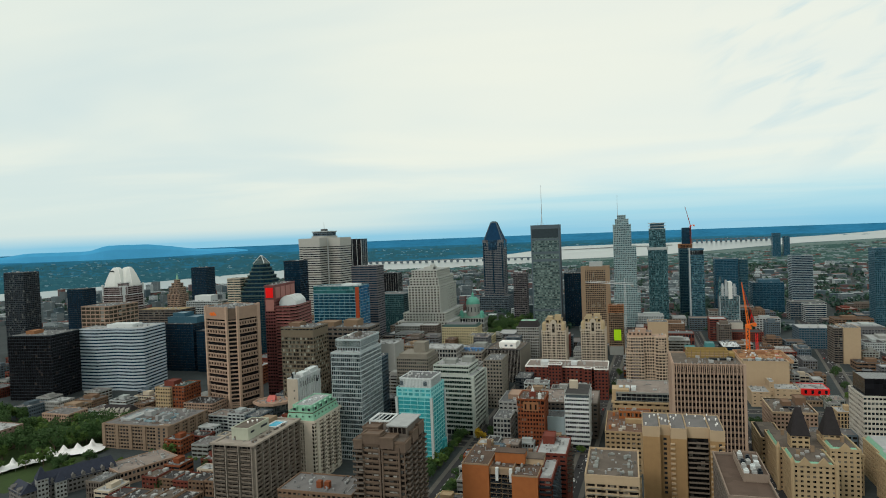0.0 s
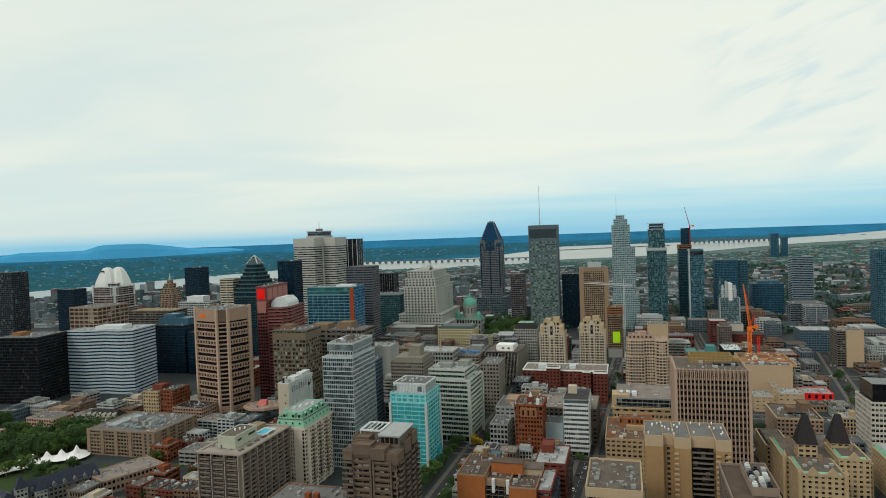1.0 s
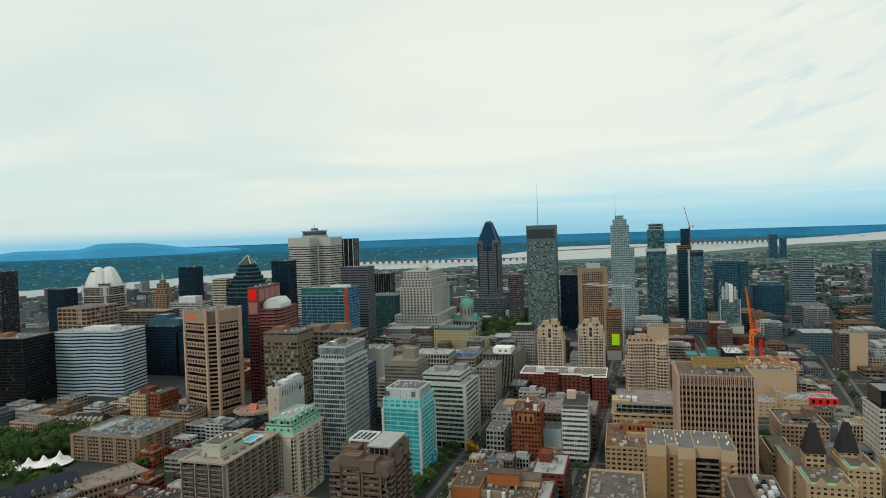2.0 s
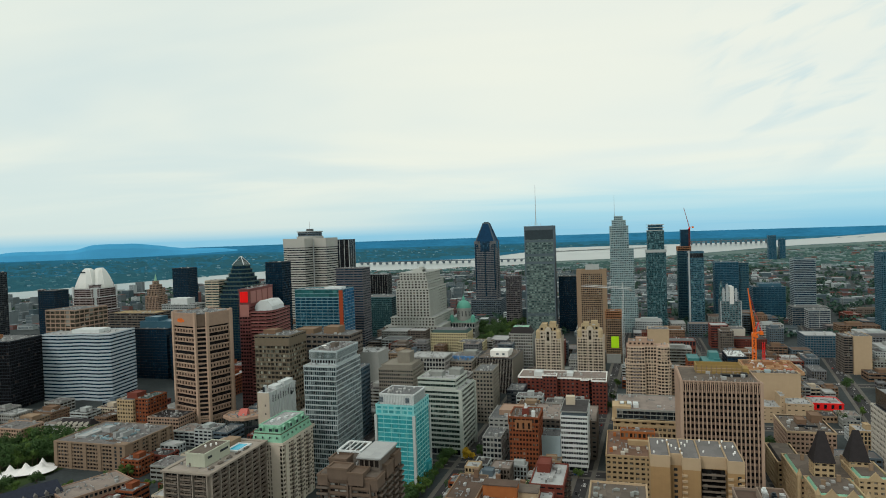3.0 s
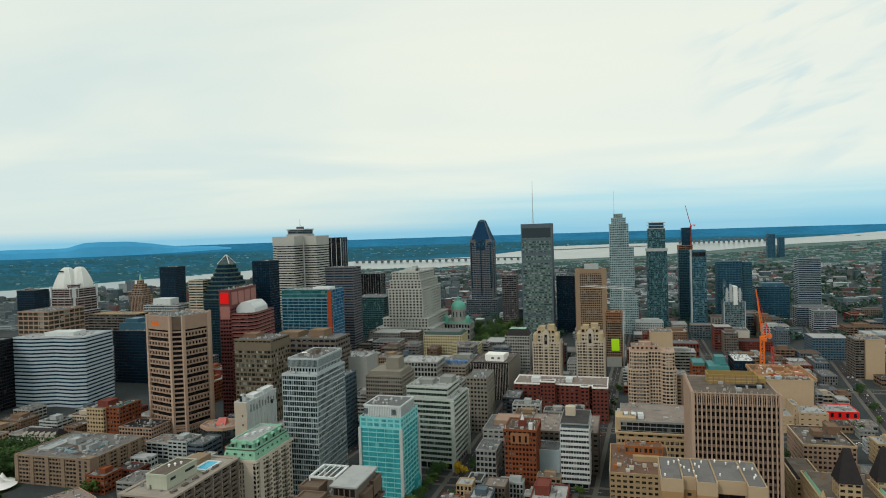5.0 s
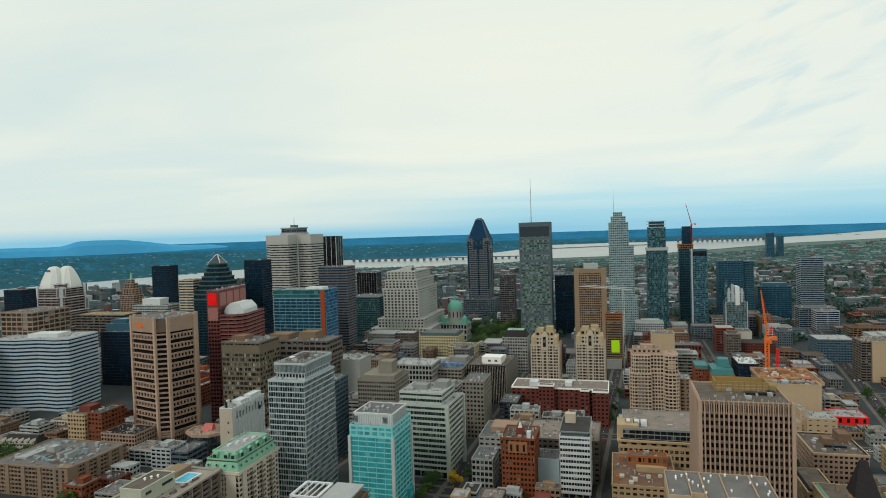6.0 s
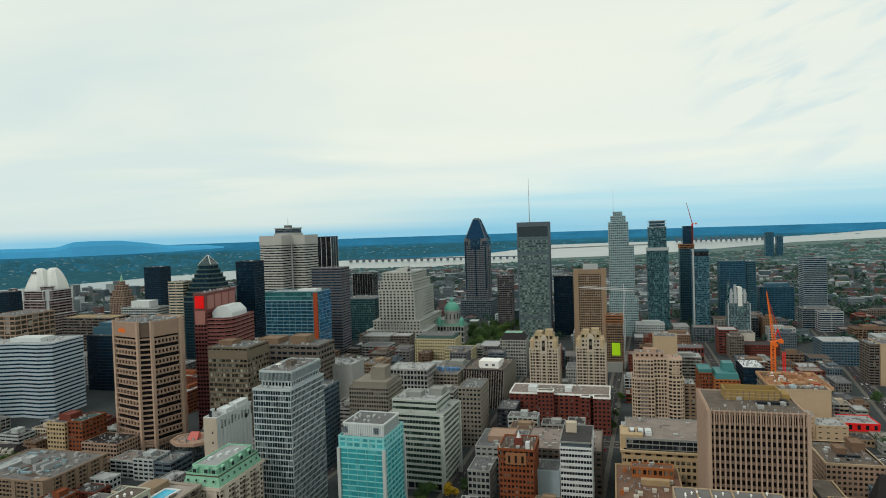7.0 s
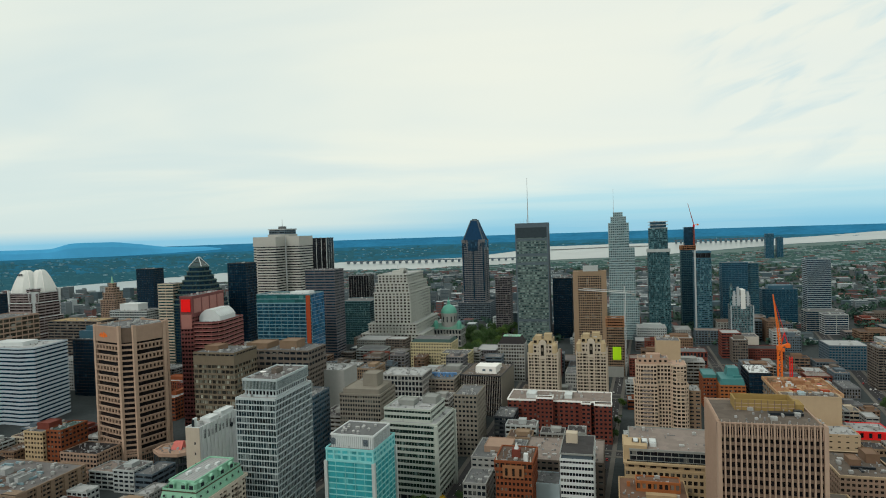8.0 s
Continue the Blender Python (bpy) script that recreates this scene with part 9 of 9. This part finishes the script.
# ---------------------------------------------------------------- the city beyond
def far_city():
    rng = random.Random(77)
    sets = {"tan": Soup(), "red": Soup(), "pale": Soup(), "dark": Soup()}
    woods = [Soup(), Soup()]
    blocked = [t for t in TAKEN if t[3] > 1200]

    def ok(x, y):
        return all(not (a - 12 < x < b + 12 and c - 12 < y < d + 12) for a, b, c, d in blocked)

    def clump(x, y, z, r):
        s = rng.choice(woods)
        for _ in range(11):
            c = Vector((x + rng.gauss(0, r * 0.45), y + rng.gauss(0, r * 0.45), z + r * rng.uniform(0.4, 1.7)))
            u = Vector((rng.gauss(0, 1), rng.gauss(0, 1), rng.gauss(0, 0.5))).normalized() * r * rng.uniform(0.3, 0.6)
            w = u.cross(Vector((rng.gauss(0, 1), rng.gauss(0, 1), 0.6))).normalized() * r * rng.uniform(0.3, 0.55)
            k = len(s.v)
            s.v += [tuple(c - u), tuple(c - w), tuple(c + u), tuple(c + w)]
            s.f += [(k, k + 1, k + 2), (k, k + 2, k + 3)]

    n = 0
    y = 1160.0
    while y < 2960:
        step = 24 + (y - 1160) * 0.012
        x = -1.28 * y - 60
        while x < 0.40 * y + 120:
            px, py = x + rng.uniform(-6, 6), y + rng.uniform(-5, 5)
            x += step * rng.uniform(0.8, 1.5)
            if math.hypot(px, py) > 2990 or not ok(px, py):
                continue
            # river side and park patches are wooded
            wood = noise.noise((px * 0.0032, py * 0.0032, 4.0)) * 0.5 + (0.40 if px > 300 else 0.25 if px > 150 else 0.04) + 0.10 * (py > 2300)
            if py > 1.42 * px + 4750 - 140 or (px < -1500 and py > 1700 + 0.2 * (px + 2000) and py > 1.55 * (px + 3170)):
                continue
            t = rng.random()
            if px > 120 and py > 1750 and t < 0.26 + 0.10 * (py > 2300):
                w, d, h = rng.uniform(14, 58), rng.uniform(7, 18), rng.uniform(3, 7)
                sets[rng.choice(("pale", "tan", "tan", "dark", "red"))].box(px - w / 2, px + w / 2, py - d / 2, py + d / 2, -0.1, h)
                continue
            if t < 0.10:
                continue
            if t < 0.36 + wood:
                for _ in range(3):
                    clump(px + rng.uniform(-11, 11), py + rng.uniform(-9, 9), 0, rng.uniform(4.5, 7.5))
                continue
            w, d = rng.uniform(9, step * 0.95), rng.uniform(9, 22)
            h = rng.choice((6, 7, 8, 9, 10, 12, 14))
            if px < -150 and py < 2000 and rng.random() < 0.25:
                h = rng.uniform(16, 42)
            if rng.random() < 0.05:
                w, d, h = w * 2.2, d * 2.0, 9
            key = rng.choices(("tan", "red", "pale", "dark"), (4, 2.6 if px > 0 else 1.5, 1.6, 2.2))[0]
            sets[key].box(px - w / 2, px + w / 2, py - d / 2, py + d / 2, -0.1, h)
            rk = rng.choices(("tan", "pale", "dark", "red"), (2.6, 2.8, 3.0, 0.8))[0]
            sets[rk].box(px - w / 2 - 0.2, px + w / 2 + 0.2, py - d / 2 - 0.2, py + d / 2 + 0.2, h + 0.02, h + 0.5)
            # window bands on the side that is seen
            for f in range(int(h // 3.4)):
                sets["dark"].box(px - w * 0.44, px + w * 0.44, py - d / 2 - 0.12, py - d / 2 + 0.05, 1.2 + 3.4 * f, 2.7 + 3.4 * f)
            if rng.random() < 0.4:
                sets["pale"].box(px - 2, px + 2, py - 2, py + 2, h + 0.5, h + 2.2)
            n += 1
        y += step
    # distance haze is put into these colours, so even tan turns blue-grey
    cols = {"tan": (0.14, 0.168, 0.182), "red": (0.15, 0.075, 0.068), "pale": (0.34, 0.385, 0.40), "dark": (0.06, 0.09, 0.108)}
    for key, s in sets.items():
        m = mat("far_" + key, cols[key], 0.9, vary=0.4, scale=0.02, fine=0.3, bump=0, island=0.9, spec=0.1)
        tagged(new("distant_buildings", s.mesh("distant_buildings", m)), "distant low city blocks and roofs, haze put into their colours", "buildings", kind="stuff")
    # leaf colours shifted towards blue for the haze of distance
    for s, m in zip(woods, (foliage("leaves_haze_far", (0.040, 0.088, 0.060)), foliage("leaves_haze_far_dark", (0.028, 0.066, 0.055)))):
        tagged(new("distant_trees", s.mesh("distant_trees", m)), "distant green trees between the houses, haze put into their colour", "trees", kind="stuff")


def far_shore():
    """Woods, roofs and tanks on the river banks and the plain."""
    rng = random.Random(5)
    w, b, g, p, rd, dk = Soup(), Soup(), Soup(), Soup(), Soup(), Soup()
    for _ in range(9000):
        a = radians(rng.uniform(60, 150))
        r = 2990 + 1440 * rng.random() ** 1.2
        x, y = r * math.cos(a), r * math.sin(a)
        z = far_z(r)
        # leave the water free
        near = (-1329 + (x + 1329) * 1.0, 3000) if x < -1329 else None
        lo = 3000 + 0.36 * (x + 1329) if x > -1329 else 3000 + 1.75 * (x + 1329)
        hi = 3400 + 0.72 * (x + 1499) if -1499 < x < -405 else (4240 if x >= -405 else 3400 + 1.5 * (x + 1499))
        if lo - 40 < y < hi + 40:
            continue
        before = y < lo
        if rng.random() < (0.55 if before else 0.88):
            rr = rng.uniform(5, 9)
            s = g if before else w
            for _k in range(7):
                c = Vector((x + rng.gauss(0, rr * 2.2), y + rng.gauss(0, rr), z + rr * rng.uniform(0.0, 0.5)))
                k = len(s.v)
                a1, a2 = rr * rng.uniform(0.7, 1.5), rr * rng.uniform(0.3, 0.5)
                s.v += [(c.x - a1, c.y, c.z - a2), (c.x - a1 * 0.4, c.y + a2, c.z + a2), (c.x + a1 * 0.5, c.y + a2, c.z + a2 * 0.8), (c.x + a1, c.y, c.z - a2)]
                s.f += [(k, k + 3, k + 2, k + 1)]
        else:
            ww = rng.uniform(8, 40) if before else rng.uniform(4, 18)
            (rng.choice((p, p, p, rd, dk)) if before else b).box(x - ww / 2, x + ww / 2, y - 6, y + 6, z - 6, z + rng.uniform(2, 6))
    # the blue of these woods and roofs is distance haze put into colour
    tagged(new("far_woods", w.mesh("far_woods", mat("woods_haze", (0.032, 0.115, 0.155), 0.95, vary=0.18, scale=0.01, fine=0.1, bump=0, island=0.15, spec=0.0))), "far woods on the plain, haze painted in as blue-green", "woods", kind="stuff")
    tagged(new("far_roofs", b.mesh("far_roofs", mat("roofs_haze", (0.17, 0.30, 0.36), 0.9, vary=0.4, scale=0.01, fine=0.1, bump=0, island=0.9, spec=0.0))), "far pale roofs and tanks across the plain, tinted with painted haze", "buildings", kind="stuff")

    # bank woods and sheds carry the distance haze in their colours
    tagged(new("far_woods", g.mesh("far_woods", foliage("leaves_haze_bank", (0.045, 0.10, 0.095)))), "far green woods on the near river bank, tinted with painted haze", "woods", kind="stuff")
    tagged(new("far_roofs", p.mesh("far_roofs", mat("roofs_haze_bank", (0.22, 0.28, 0.30), 0.9, vary=0.5, scale=0.01, fine=0.1, bump=0, island=0.9, spec=0.0))), "far pale sheds and roofs before the river, tinted with painted haze", "buildings", kind="stuff")
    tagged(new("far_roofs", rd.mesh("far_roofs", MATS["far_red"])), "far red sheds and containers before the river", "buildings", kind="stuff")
    tagged(new("far_roofs", dk.mesh("far_roofs", MATS["far_dark"])), "far dark sheds before the river, tinted with painted haze", "buildings", kind="stuff")


far_city()
far_shore()

# ---------------------------------------------------------------- parked and waiting cars
CAR_PAINT = {"white": (0.7, 0.7, 0.7), "black": (0.02, 0.02, 0.022), "silver": (0.35, 0.36, 0.37), "red": (0.4, 0.02, 0.02), "blue": (0.03, 0.08, 0.25), "grey": (0.1, 0.1, 0.11)}


def car_model(colour):
    paint = mat("car_paint_" + colour, CAR_PAINT[colour], 0.3, 0.2, vary=0.06, bump=0)
    r = thing("car", colour + " car standing on the street", "car", 0, 0, 0, 0.08, "cars on the streets")
    body = Soup().prism([(-0.88, -2.2), (0.88, -2.2), (0.9, 2.1), (-0.9, 2.1)], 0.3, 0.85, [(-0.82, -2.1), (0.82, -2.1), (0.84, 2.0), (-0.84, 2.0)])
    part("body", body.mesh("body", paint), r)
    part("cabin", Soup().prism(rect(1.6, 2.4, -0.8, -1.3), 0.85, 1.4, rect(1.25, 1.6, -0.62, -0.95)).mesh("cabin", G_BLACK), r)
    part("roof", Soup().box(-0.64, 0.64, -0.97, 0.67, 1.4, 1.45).mesh("roof", paint), r)
    s = Soup().box(-0.8, 0.8, -2.0, 1.9, 0.2, 0.42)
    for x in (-0.8, 0.8):
        for y in (-1.35, 1.3):
            s.box(x - 0.1, x + 0.1, y - 0.24, y + 0.24, 0.0, 0.62).box(x - 0.1, x + 0.1, y - 0.31, y + 0.31, 0.12, 0.5)
    part("chassis", s.mesh("chassis", M["metal_dark"]), r, "dark wheels and underbody")
    return r


def place_cars():
    rng = random.Random(31)
    first = {}
    for (x0, y0), (x1, y1), wd in STREETS[:3]:
        run = math.hypot(x1 - x0, y1 - y0)
        ang = math.degrees(math.atan2(y1 - y0, x1 - x0)) - 90
        for side in (-1, 1):
            s = 180.0 if x0 < 150 else 20.0
            while s < run - 350:
                s += rng.uniform(10, 44)
                if rng.random() < 0.35:
                    continue
                lane = rng.choice((0.22, 0.39)) * wd * side
                k = s / run
                x, y = x0 + (x1 - x0) * k + lane, y0 + (y1 - y0) * k
                if any(abs(y - c[2]) < 9 for c in CROSS):
                    continue
                col = rng.choice(list(CAR_PAINT))
                m = pose(x, y, 0.06, 0, 0, ang + (180 if side < 0 else 0))
                if col not in first:
                    first[col] = car_model(col)
                    first[col].matrix_basis = m
                else:
                    copy_thing(first[col], m)
    # cars in the open lots and on the cross streets
    spots = [(x, y, 0) for x, y in ((222 + 6.5 * i + 0.16 * 9 * j, 690 + 9 * j) for i in range(5) for j in range(4))]
    spots += [(x, y, 90) for x, y in ((rng.uniform(-120, 250), c[2] + rng.choice((-2.6, 2.6))) for c in CROSS for _ in range(11))]
    for x, y, a in spots:
        if a == 0 and not free(x - 1.5, x + 1.5, y - 3, y + 3, 0.2):
            continue
        m = pose(x, y, 0.08 if a else 0.0, 0, 0, a + rng.choice((0, 180)))
        copy_thing(first[rng.choice(list(first))], m)


place_cars()
